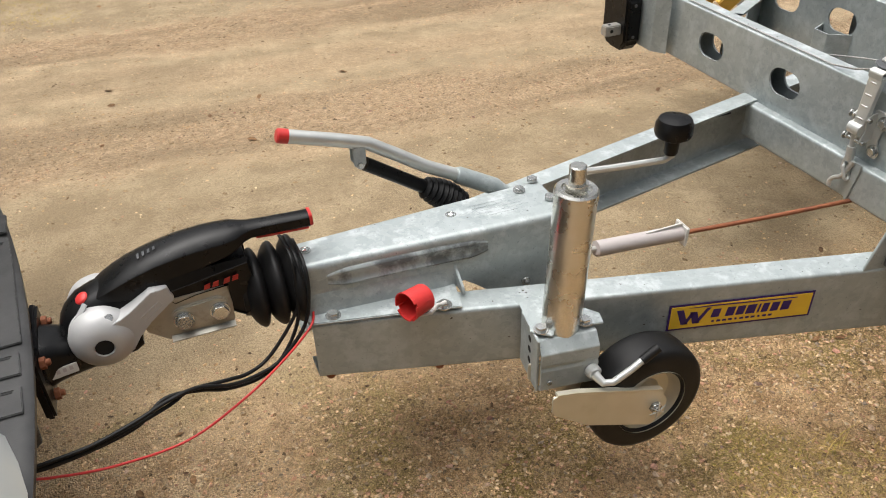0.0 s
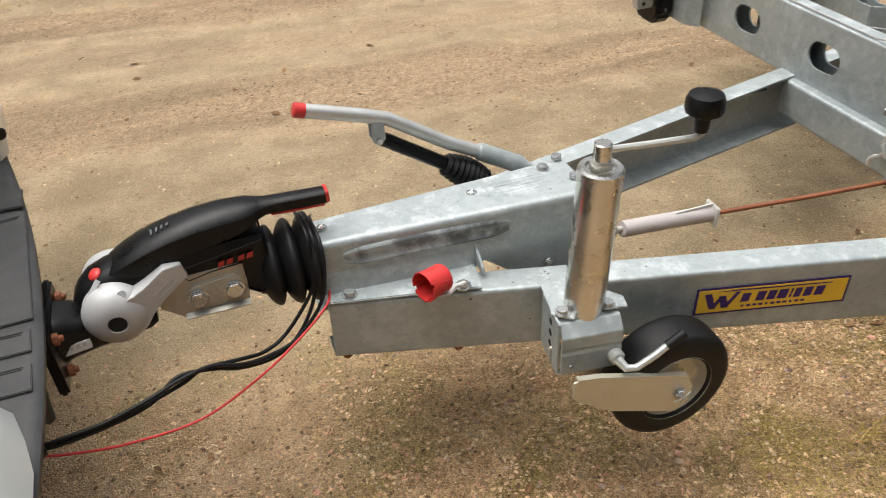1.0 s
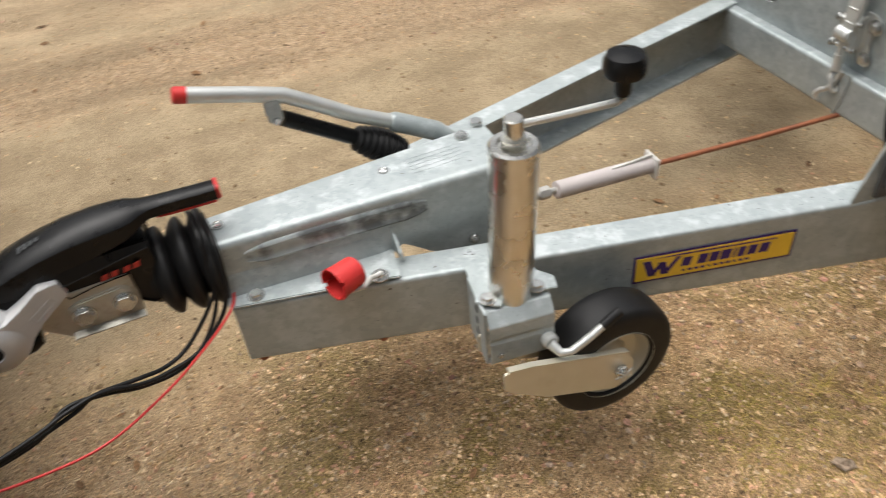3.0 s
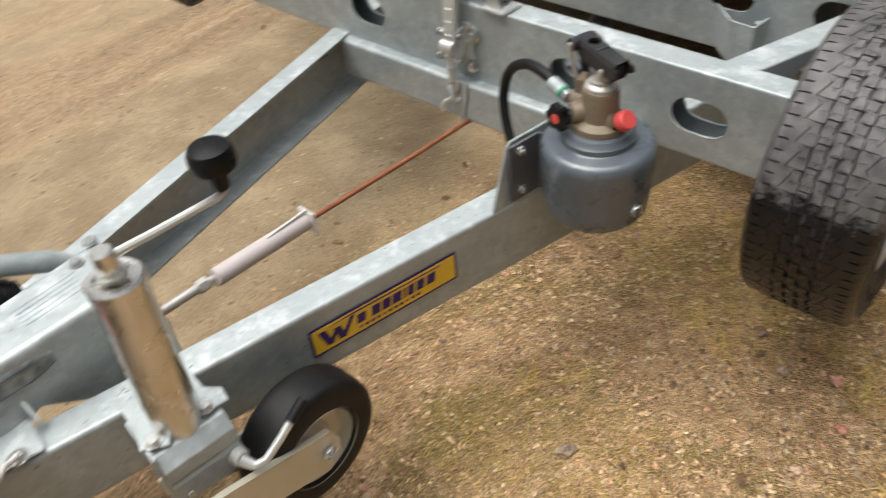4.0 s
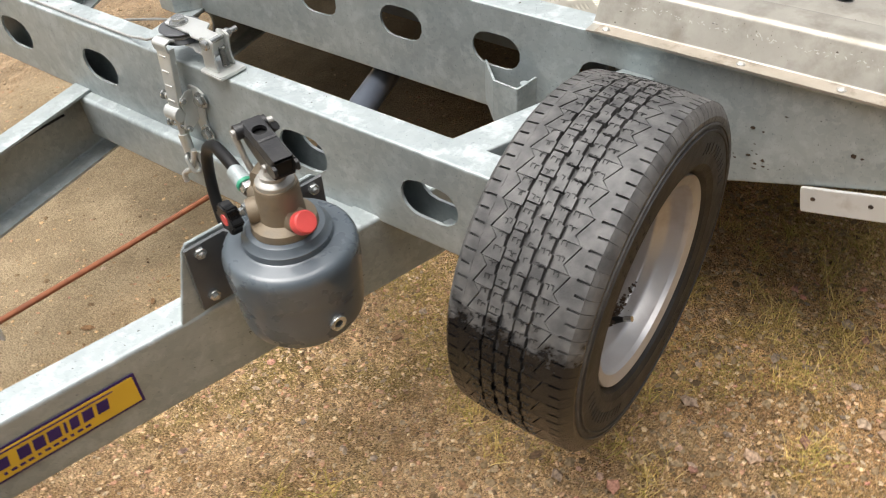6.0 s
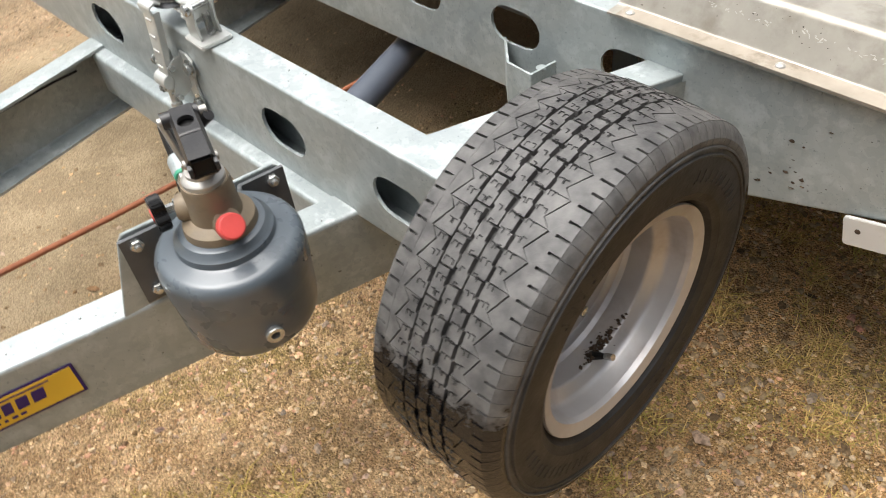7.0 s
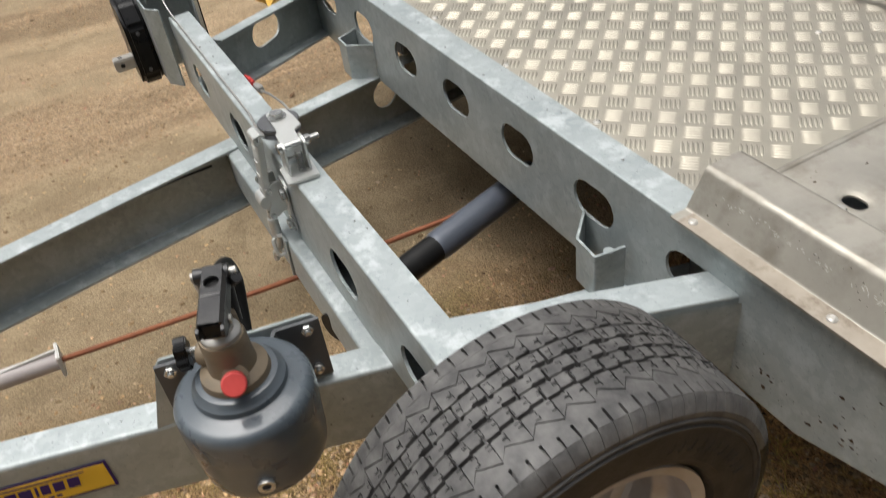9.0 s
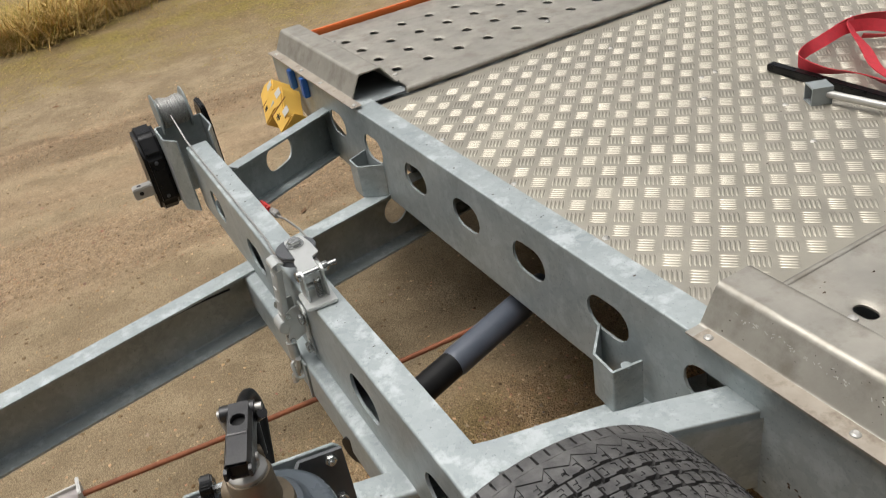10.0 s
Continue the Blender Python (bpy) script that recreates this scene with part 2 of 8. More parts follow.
LOGO_RED = material("dull_red_print", (0.40, 0.025, 0.018), 0.5)
# near-black colour that stands for the shade inside holes and bores
HOLE_SHADE = material("black_hole_shade", (0.006, 0.006, 0.006), 0.8)
# surface of the added wall that blocks sky light behind the camera
SKY_BLOCK = material("dark_sky_block", (0.02, 0.024, 0.012), 0.95, 0.0, (0.045, 0.05, 0.02), 2.0, 0.6, 0.0, 10, (0.03, 0.022, 0.014), 0.6)
MUD = material("dark_leaf_litter", (0.032, 0.021, 0.013), 0.9, 0.0, (0.085, 0.052, 0.030), 90, 0.6, 0.3, 300)


def ground_material():
    m = bpy.data.materials.new("sandy_gravel")
    m.use_nodes = True
    n, l = m.node_tree.nodes, m.node_tree.links
    b = n["Principled BSDF"]
    b.inputs["Roughness"].default_value = 0.92
    b.inputs["Specular IOR Level"].default_value = 0.25
    tc = n.new("ShaderNodeTexCoord")

    def noise_tex(scale, stretch=(1, 1, 1), detail=6.0, rough=0.65, shift=(0, 0, 0)):
        mp = n.new("ShaderNodeMapping")
        mp.inputs["Scale"].default_value = stretch
        mp.inputs["Location"].default_value = shift
        l.new(tc.outputs["Object"], mp.inputs["Vector"])
        t = n.new("ShaderNodeTexNoise")
        t.inputs["Scale"].default_value, t.inputs["Detail"].default_value, t.inputs["Roughness"].default_value = scale, detail, rough
        l.new(mp.outputs[0], t.inputs["Vector"])
        return t.outputs["Fac"]

    def ramp(src, lo, hi, a=0.0, c=1.0):
        r = n.new("ShaderNodeMapRange")
        r.interpolation_type = "SMOOTHSTEP"
        for k, v in (("From Min", lo), ("From Max", hi), ("To Min", a), ("To Max", c)):
            r.inputs[k].default_value = v
        l.new(src, r.inputs["Value"])
        return r.outputs[0]

    def mix(fac, a, c):
        x = n.new("ShaderNodeMix")
        x.data_type = "RGBA"
        if isinstance(fac, float):
            x.inputs["Factor"].default_value = fac
        else:
            l.new(fac, x.inputs["Factor"])
        for s, v in ((x.inputs[6], a), (x.inputs[7], c)):
            if isinstance(v, tuple):
                s.default_value = (*v, 1)
            else:
                l.new(v, s)
        return x.outputs[2]

    def math_node(op, a, c):
        x = n.new("ShaderNodeMath")
        x.operation = op
        for s, v in ((x.inputs[0], a), (x.inputs[1], c)):
            if isinstance(v, float):
                s.default_value = v
            else:
                l.new(v, s)
        return x.outputs[0]

    sep = n.new("ShaderNodeSeparateXYZ")
    l.new(tc.outputs["Object"], sep.inputs[0])
    wobble = noise_tex(1.3, detail=3.0)
    along = math_node("ADD", sep.outputs["Y"], math_node("MULTIPLY", sep.outputs["X"], 0.12))
    yy = math_node("ADD", along, math_node("MULTIPLY", math_node("SUBTRACT", wobble, 0.5), 0.5))

    def band(centre, half):
        d = math_node("ABSOLUTE", math_node("SUBTRACT", yy, centre), 0.0)
        return ramp(d, half, half * 0.25)

    # packed brown surface, pale sandy bands thrown up beside the wheel tracks
    base = mix(ramp(noise_tex(6.0), 0.35, 0.7), (0.266, 0.200, 0.120), (0.388, 0.299, 0.186))
    sand = mix(ramp(noise_tex(40.0), 0.35, 0.7), (0.58, 0.41, 0.248), (0.76, 0.565, 0.365))
    streak = ramp(noise_tex(1.2, (0.5, 3.2, 1), 7.0, 0.7), 0.35, 0.62)
    bands = math_node("MAXIMUM", math_node("MAXIMUM", band(3.68, 0.36), band(4.75, 0.30)), math_node("MULTIPLY", band(4.25, 0.25), 0.5))
    col = mix(math_node("MULTIPLY", bands, ramp(streak, 0.0, 1.0, 0.35, 1.0)), base, sand)
    # stony, mossy verge on the near side
    verge_f = ramp(yy, 2.55, 2.0)
    verge = mix(ramp(noise_tex(16.0), 0.35, 0.68), (0.48, 0.292, 0.140), (0.80, 0.540, 0.295))
    moss = mix(ramp(noise_tex(9.0, shift=(3, 1, 0)), 0.3, 0.7), (0.20, 0.152, 0.042), (0.40, 0.30, 0.085))
    verge = mix(math_node("MULTIPLY", ramp(noise_tex(4.5, shift=(7, 2, 0)), 0.46, 0.62), 0.75), verge, moss)
    # mossy soil with dark flecks farther along the verge, under and beside the platform
    soil_f = math_node("MULTIPLY", ramp(sep.outputs["X"], 1.35, 2.0), ramp(sep.outputs["Y"], 1.75, 1.35))
    soil = mix(ramp(noise_tex(14.0, shift=(4, 4, 0)), 0.36, 0.64), (0.38, 0.200, 0.080), (0.80, 0.475, 0.205))
    soil = mix(ramp(noise_tex(7.0, shift=(9, 3, 0)), 0.48, 0.62, 0.0, 0.8), soil, (0.36, 0.235, 0.062))
    soil = mix(ramp(noise_tex(60.0, detail=6.0, rough=0.75, shift=(2, 6, 0)), 0.49, 0.38, 0.0, 0.8), soil, (0.080, 0.045, 0.020))
    verge = mix(math_node("MULTIPLY", soil_f, ramp(noise_tex(3.5, shift=(6, 8, 0)), 0.30, 0.55, 0.35, 0.95)), verge, soil)
    col = mix(verge_f, col, verge)
    # far side: grass growing in from the edge of the track
    far_f = ramp(yy, 5.3, 6.3)
    turf = mix(ramp(noise_tex(3.0, detail=8.0, rough=0.75, shift=(1, 5, 0)), 0.38, 0.62), (0.27, 0.185, 0.085), (0.30, 0.235, 0.055))
    turf = mix(ramp(noise_tex(45.0, detail=5.0, rough=0.75, shift=(3, 5, 0)), 0.58, 0.40, 0.0, 0.7), turf, (0.12, 0.085, 0.03))
    col = mix(math_node("MULTIPLY", far_f, ramp(noise_tex(2.0), 0.3, 0.6, 0.45, 1.0)), col, turf)
    # grains of sand and small grit in all the colours of granite
    vor = n.new("ShaderNodeTexVoronoi")
    vor.inputs["Scale"].default_value = 250.0
    vor.inputs["Randomness"].default_value = 0.9
    l.new(tc.outputs["Object"], vor.inputs["Vector"])
    cell = n.new("ShaderNodeSeparateColor")
    l.new(vor.outputs["Color"], cell.inputs[0])
    rough_area = math_node("MAXIMUM", verge_f, math_node("MULTIPLY", bands, 0.8))
    grit = mix(ramp(cell.outputs[1], 0.75, 0.95, 0.0, 0.6), mix(cell.outputs[0], (0.20, 0.128, 0.064), (0.72, 0.505, 0.290)), (0.56, 0.31, 0.20))
    clad = math_node("MULTIPLY", ramp(noise_tex(25.0), 0.34, 0.60, 0.12, 0.85), ramp(rough_area, 0.0, 1.0, 0.05, 1.0))
    col = mix(math_node("MULTIPLY", ramp(vor.outputs["Distance"], 0.60, 0.25), clad), col, grit)
    # cell edges darkened: shade between the grains put into the colour
    edge_shade = math_node("MULTIPLY", ramp(vor.outputs["Distance"], 0.50, 0.72, 0.0, 0.55), clad)
    col = mix(edge_shade, col, (0.058, 0.036, 0.019))
    # soil colour between the grains, with the shade of the gaps painted in
    gap_shade = ramp(noise_tex(120.0, detail=5.0, rough=0.75), 0.50, 0.36, 0.0, 0.85)
    col = mix(math_node("MULTIPLY", gap_shade, ramp(rough_area, 0.0, 1.0, 0.35, 0.72)), col, (0.10, 0.062, 0.033))
    # larger dark patches at random
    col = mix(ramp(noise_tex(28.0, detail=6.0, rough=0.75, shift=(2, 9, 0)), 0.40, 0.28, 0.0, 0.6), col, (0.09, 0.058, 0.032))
    # pale sand behind the car, also lightening the ground against the car's shade
    dry = math_node("MULTIPLY", ramp(sep.outputs["X"], 0.55, 0.10), ramp(noise_tex(9.0, detail=7.0, rough=0.75, shift=(5, 5, 0)), 0.36, 0.56, 0.0, 0.6))
    col = mix(math_node("MULTIPLY", dry, verge_f), col, (0.74, 0.545, 0.345))
    # the grain of single sand corns
    grain = n.new("ShaderNodeMix")
    grain.data_type = "RGBA"
    grain.blend_type = "MULTIPLY"
    grain.inputs["Factor"].default_value = 1.0
    l.new(col, grain.inputs[6])
    l.new(ramp(noise_tex(330.0, detail=3.0, rough=0.8), 0.36, 0.64, 0.66, 1.30), grain.inputs[7])
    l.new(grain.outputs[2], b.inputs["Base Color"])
    bump = n.new("ShaderNodeBump")
    bump.inputs["Strength"].default_value = 1.0
    bump.inputs["Distance"].default_value = 0.013
    h = math_node("ADD", math_node("MULTIPLY", noise_tex(130.0, detail=6.0, rough=0.7), 0.55), math_node("MULTIPLY", math_node("MULTIPLY", vor.outputs["Distance"], -0.75), ramp(rough_area, 0.0, 0.8, 0.06, 1.0)))
    l.new(math_node("ADD", h, math_node("MULTIPLY", noise_tex(22.0), 0.6)), bump.inputs["Height"])
    l.new(bump.outputs[0], b.inputs["Normal"])
    return m


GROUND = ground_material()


def island_material(name, colours, rough=0.85):
    """Loose pieces: each takes one of the colours by chance."""
    m = bpy.data.materials.new(name)
    m.use_nodes = True
    n, l = m.node_tree.nodes, m.node_tree.links
    b = n["Principled BSDF"]
    b.inputs["Roughness"].default_value = rough
    b.inputs["Specular IOR Level"].default_value = 0.15
    geo = n.new("ShaderNodeNewGeometry")
    r = n.new("ShaderNodeValToRGB")
    r.color_ramp.interpolation = "LINEAR"
    while len(r.color_ramp.elements) < len(colours):
        r.color_ramp.elements.new(0.5)
    for i, (e, c) in enumerate(zip(r.color_ramp.elements, colours)):
        e.position = i / (len(colours) - 1)
        e.color = (*c, 1)
    l.new(geo.outputs["Random Per Island"], r.inputs[0])
    tc = n.new("ShaderNodeTexCoord")
    t = n.new("ShaderNodeTexNoise")
    t.inputs["Scale"].default_value = 180.0
    l.new(tc.outputs["Object"], t.inputs["Vector"])
    x = n.new("ShaderNodeMix")
    x.data_type = "RGBA"
    x.blend_type = "MULTIPLY"
    x.inputs["Factor"].default_value = 1.0
    l.new(r.outputs[0], x.inputs[6])
    lift = n.new("ShaderNodeMapRange")
    lift.inputs["From Min"].default_value, lift.inputs["From Max"].default_value = 0.3, 0.7
    lift.inputs["To Min"].default_value, lift.inputs["To Max"].default_value = 0.55, 1.35
    l.new(t.outputs["Fac"], lift.inputs["Value"])
    l.new(lift.outputs[0], x.inputs[7])
    l.new(x.outputs[2], b.inputs["Base Color"])
    return m


PEBBLE = island_material("granite_pebbles", [(0.42, 0.262, 0.130), (0.58, 0.390, 0.208), (0.22, 0.136, 0.068), (0.64, 0.450, 0.262), (0.50, 0.265, 0.160), (0.26, 0.195, 0.130), (0.66, 0.490, 0.300), (0.11, 0.070, 0.038), (0.46, 0.308, 0.165)])
STONE = island_material("granite_stones", [(0.52, 0.24, 0.165), (0.46, 0.33, 0.24), (0.30, 0.23, 0.17), (0.52, 0.33, 0.22), (0.48, 0.36, 0.25), (0.15, 0.115, 0.09), (0.50, 0.23, 0.16)])
STRAW = island_material("dry_grass", [(0.54, 0.36, 0.12), (0.64, 0.46, 0.19), (0.46, 0.33, 0.09), (0.34, 0.29, 0.07), (0.50, 0.32, 0.11), (0.60, 0.42, 0.16)], 0.7)
CLOD = island_material("dry_soil_clods", [(0.12, 0.078, 0.042), (0.26, 0.18, 0.10), (0.34, 0.245, 0.145), (0.17, 0.115, 0.062), (0.36, 0.25, 0.14)], 0.95)
TURF = island_material("yellow_green_turf", [(0.34, 0.25, 0.07), (0.44, 0.31, 0.10), (0.26, 0.22, 0.05), (0.40, 0.26, 0.09), (0.22, 0.18, 0.05)], 0.8)
LEAF = island_material("dead_leaves", [(0.16, 0.085, 0.04), (0.26, 0.15, 0.075), (0.10, 0.06, 0.035), (0.30, 0.17, 0.09), (0.08, 0.055, 0.035)], 0.95)


# ---------------------------------------------------------------- mesh helpers
def thing(name, at, label, category, group="", kind=""):
    e = new(name)
    e.location = at
    e.empty_display_size = 0.05
    return tagged(e, label, category, group, kind)


def base_of(ob):
    v = Vector((0, 0, 0))
    while ob:
        v += ob.location
        ob = ob.parent
    return v


def part(name, bm, mat, parent, label="", angle=35, kind=""):
    """Links bm, given in world metres, as one mesh under parent."""
    if parent:
        bmesh.ops.translate(bm, verts=bm.verts, vec=-base_of(parent))
    me = bpy.data.meshes.new(name)
    bmesh.ops.recalc_face_normals(bm, faces=bm.faces)
    for f in bm.faces:
        f.smooth = True
    lim = radians(angle)
    for e in bm.edges:
        if len(e.link_faces) == 2 and e.calc_face_angle(0) > lim:
            e.smooth = False
    bm.to_mesh(me)
    bm.free()
    me.materials.append(mat)
    ob = new(name, me)
    ob.parent = parent
    if len(me.polygons) < 20000:
        flat = ob.modifiers.new("even_shading", "WEIGHTED_NORMAL")
        flat.keep_sharp = True
        flat.weight = 100
    return tagged(ob, label, "", "", kind)


def add(bm, other, m=None):
    """Copies other into bm, moved by m, and frees it."""
    if m is not None:
        bmesh.ops.transform(other, matrix=m, verts=other.verts)
    me = bpy.data.meshes.new("tmp")
    other.to_mesh(me)
    other.free()
    bm.from_mesh(me)
    bpy.data.meshes.remove(me)
    return bm


def bevelled(b, w, seg=2):
    if w > 0:
        bmesh.ops.recalc_face_normals(b, faces=b.faces)
        es = [e for e in b.edges if len(e.link_faces) == 2 and e.calc_face_angle(0) > 0.5]
        bmesh.ops.bevel(b, geom=es, offset=w, segments=seg, affect="EDGES", clamp_overlap=True)
    return b


def box(bm, c, s, bev=0.001, m=None, seg=2):
    b = bmesh.new()
    bmesh.ops.create_cube(b, size=1.0)
    bmesh.ops.scale(b, vec=s, verts=b.verts)
    bmesh.ops.translate(b, vec=c, verts=b.verts)
    return add(bm, bevelled(b, bev, seg), m)


def prism(bm, poly, h0, h1, m=None, bev=0.0, seg=2):
    """A 2D outline drawn out from z = h0 to h1."""
    b = bmesh.new()
    lo = [b.verts.new((x, y, h0)) for x, y in poly]
    hi = [b.verts.new((x, y, h1)) for x, y in poly]
    n = len(poly)
    b.faces.new(lo[::-1])
    b.faces.new(hi)
    for i in range(n):
        b.faces.new((lo[i], lo[(i + 1) % n], hi[(i + 1) % n], hi[i]))
    return add(bm, bevelled(b, bev, seg), m)


def rounded(pts, r, n=5):
    """A polyline with its inner corners rounded to radius r."""
    out = [Vector(pts[0])]
    for a, p, c in zip(pts, pts[1:], pts[2:]):
        a, p, c = Vector(a), Vector(p), Vector(c)
        u, v = (a - p), (c - p)
        half = u.angle(v) / 2
        d = min(r / math.tan(half), u.length * 0.49, v.length * 0.49)
        s, e = p + u.normalized() * d, p + v.normalized() * d
        for i in range(n + 1):
            k = i / n
            out.append((s * (1 - k) + p * k) * (1 - k) + (p * (1 - k) + e * k) * k)
    return out + [Vector(pts[-1])]


def sheet(bm, pts, t, h0, h1, m=None, r=0.006, n=5):
    """Bent sheet metal: an open 2D profile of thickness t (to its left), drawn out from z = h0 to h1."""
    p = rounded(pts, r, n)
    off = []
    for i, q in enumerate(p):
        a = (p[i] - p[i - 1]).normalized() if i else None
        c = (p[i + 1] - p[i]).normalized() if i < len(p) - 1 else None
        d = ((a if a else c) + (c if c else a)).normalized()
        off.append(q + Vector((-d.y, d.x)) * t)
    b = bmesh.new()
    lo = [b.verts.new((*q, h0)) for q in p], [b.verts.new((*q, h0)) for q in off]
    hi = [b.verts.new((*q, h1)) for q in p], [b.verts.new((*q, h1)) for q in off]
    k = len(p)
    for i in range(k - 1):
        b.faces.new((lo[0][i], lo[0][i + 1], hi[0][i + 1], hi[0][i]))
        b.faces.new((lo[1][i + 1], lo[1][i], hi[1][i], hi[1][i + 1]))
        b.faces.new((lo[0][i + 1], lo[0][i], lo[1][i], lo[1][i + 1]))
        b.faces.new((hi[0][i], hi[0][i + 1], hi[1][i + 1], hi[1][i]))
    for i in (0, k - 1):
        b.faces.new((lo[0][i], hi[0][i], hi[1][i], lo[1][i]))
    return add(bm, b, m)


def tube(bm, pts, r, seg=12, cap=True):
    """A round bar along a 3D polyline; r is one radius or one a point."""
    pts = [Vector(p) for p in pts]
    rs = r if isinstance(r, (list, tuple)) else [r] * len(pts)
    tan = [(pts[min(i + 1, len(pts) - 1)] - pts[max(i - 1, 0)]).normalized() for i in range(len(pts))]
    side = tan[0].orthogonal().normalized()
    rings = []
    for p, t, q in zip(pts, tan, rs):
        side = (side - t * side.dot(t)).normalized()
        up = t.cross(side)
        rings.append([bm.verts.new(p + (side * math.cos(2 * math.pi * i / seg) + up * math.sin(2 * math.pi * i / seg)) * q) for i in range(seg)])
    for a, b in zip(rings, rings[1:]):
        for i in range(seg):
            bm.faces.new((a[i], a[(i + 1) % seg], b[(i + 1) % seg], b[i]))
    if cap:
        bm.faces.new(rings[0][::-1])
        bm.faces.new(rings[-1])
    return bm


def curve(pts, n=8):
    """A smooth polyline through pts (Catmull-Rom)."""
    p = [Vector(q) for q in pts]
    p = [2 * p[0] - p[1], *p, 2 * p[-1] - p[-2]]
    out = []
    for a, b, c, d in zip(p, p[1:], p[2:], p[3:]):
        for i in range(n):
            t = i / n
            out.append(0.5 * (2 * b + (c - a) * t + (2 * a - 5 * b + 4 * c - d) * t * t + (3 * b - a - 3 * c + d) * t ** 3))
    return out + [p[-2]]


def lathe(bm, prof, m=None, seg=32, close=False):
    """A turned body: (radius, height) pairs about the local z axis."""
    b = bmesh.new()
    rings = []
    for r, h in prof:
        if r < 1e-6:
            rings.append([b.verts.new((0, 0, h))])
        else:
            rings.append([b.verts.new((r * math.cos(2 * math.pi * i / seg), r * math.sin(2 * math.pi * i / seg), h)) for i in range(seg)])
    pairs = list(zip(rings, rings[1:])) + ([(rings[-1], rings[0])] if close else [])
    for a, c in pairs:
        for i in range(seg):
            j = (i + 1) % seg
            if len(a) == 1 and len(c) == 1:
                continue
            if len(a) == 1:
                b.faces.new((a[0], c[i], c[j]))
            elif len(c) == 1:
                b.faces.new((a[i], a[j], c[0]))
            else:
                b.faces.new((a[i], a[j], c[j], c[i]))
    return add(bm, b, m)


def axis_to(at, way):
    """A pose whose z axis points along way."""
    return Matrix.Translation(at) @ Vector(way).to_track_quat("Z", "Y").to_matrix().to_4x4()


def hex_bolt(bm, at, way, r=0.009, h=0.007, washer=0.0, thread=0.0):
    m = axis_to(at, way)
    if washer:
        lathe(bm, [(0, 0), (washer, 0), (washer, 0.002), (0, 0.002)], m, 24)
    prism(bm, [(r * math.cos(i * math.pi / 3), r * math.sin(i * math.pi / 3)) for i in range(6)], 0.001, h, m, 0.0008, 1)
    if thread:
        lathe(bm, [(0, h), (r * 0.52, h), (r * 0.52, h + thread), (r * 0.4, h + thread + 0.001), (0, h + thread + 0.001)], m, 12)
    return bm


def ring_loft(bm, sections, m=None, seg=24, power=2.6):
    """A body through rounded cross-sections (x, y_mid, z_low, z_high, half_width) along x."""
    b = bmesh.new()
    rings = []
    for x, y, z0, z1, w in sections:
        ring = []
        for i in range(seg):
            a = 2 * math.pi * i / seg
            c, s = math.cos(a), math.sin(a)
            k = 2 / power
            ring.append(b.verts.new((x, y + w * math.copysign(abs(c) ** k, c), (z0 + z1) / 2 + (z1 - z0) / 2 * math.copysign(abs(s) ** k, s))))
        rings.append(ring)
    for a, c in zip(rings, rings[1:]):
        for i in range(seg):
            b.faces.new((a[i], a[(i + 1) % seg], c[(i + 1) % seg], c[i]))
    b.faces.new(rings[0][::-1])
    b.faces.new(rings[-1])
    return add(bm, b, m)


def slot_loop(u, v, length, height, n=7):
    """The outline of a slot with round ends."""
    r = height / 2
    d = length / 2 - r
    pts = [(u + d + r * math.cos(a), v + r * math.sin(a)) for a in (-math.pi / 2 + math.pi * i / n for i in range(n + 1))]
    return pts + [(u - d - r * math.cos(a), v - r * math.sin(a)) for a in (-math.pi / 2 + math.pi * i / n for i in range(n + 1))]


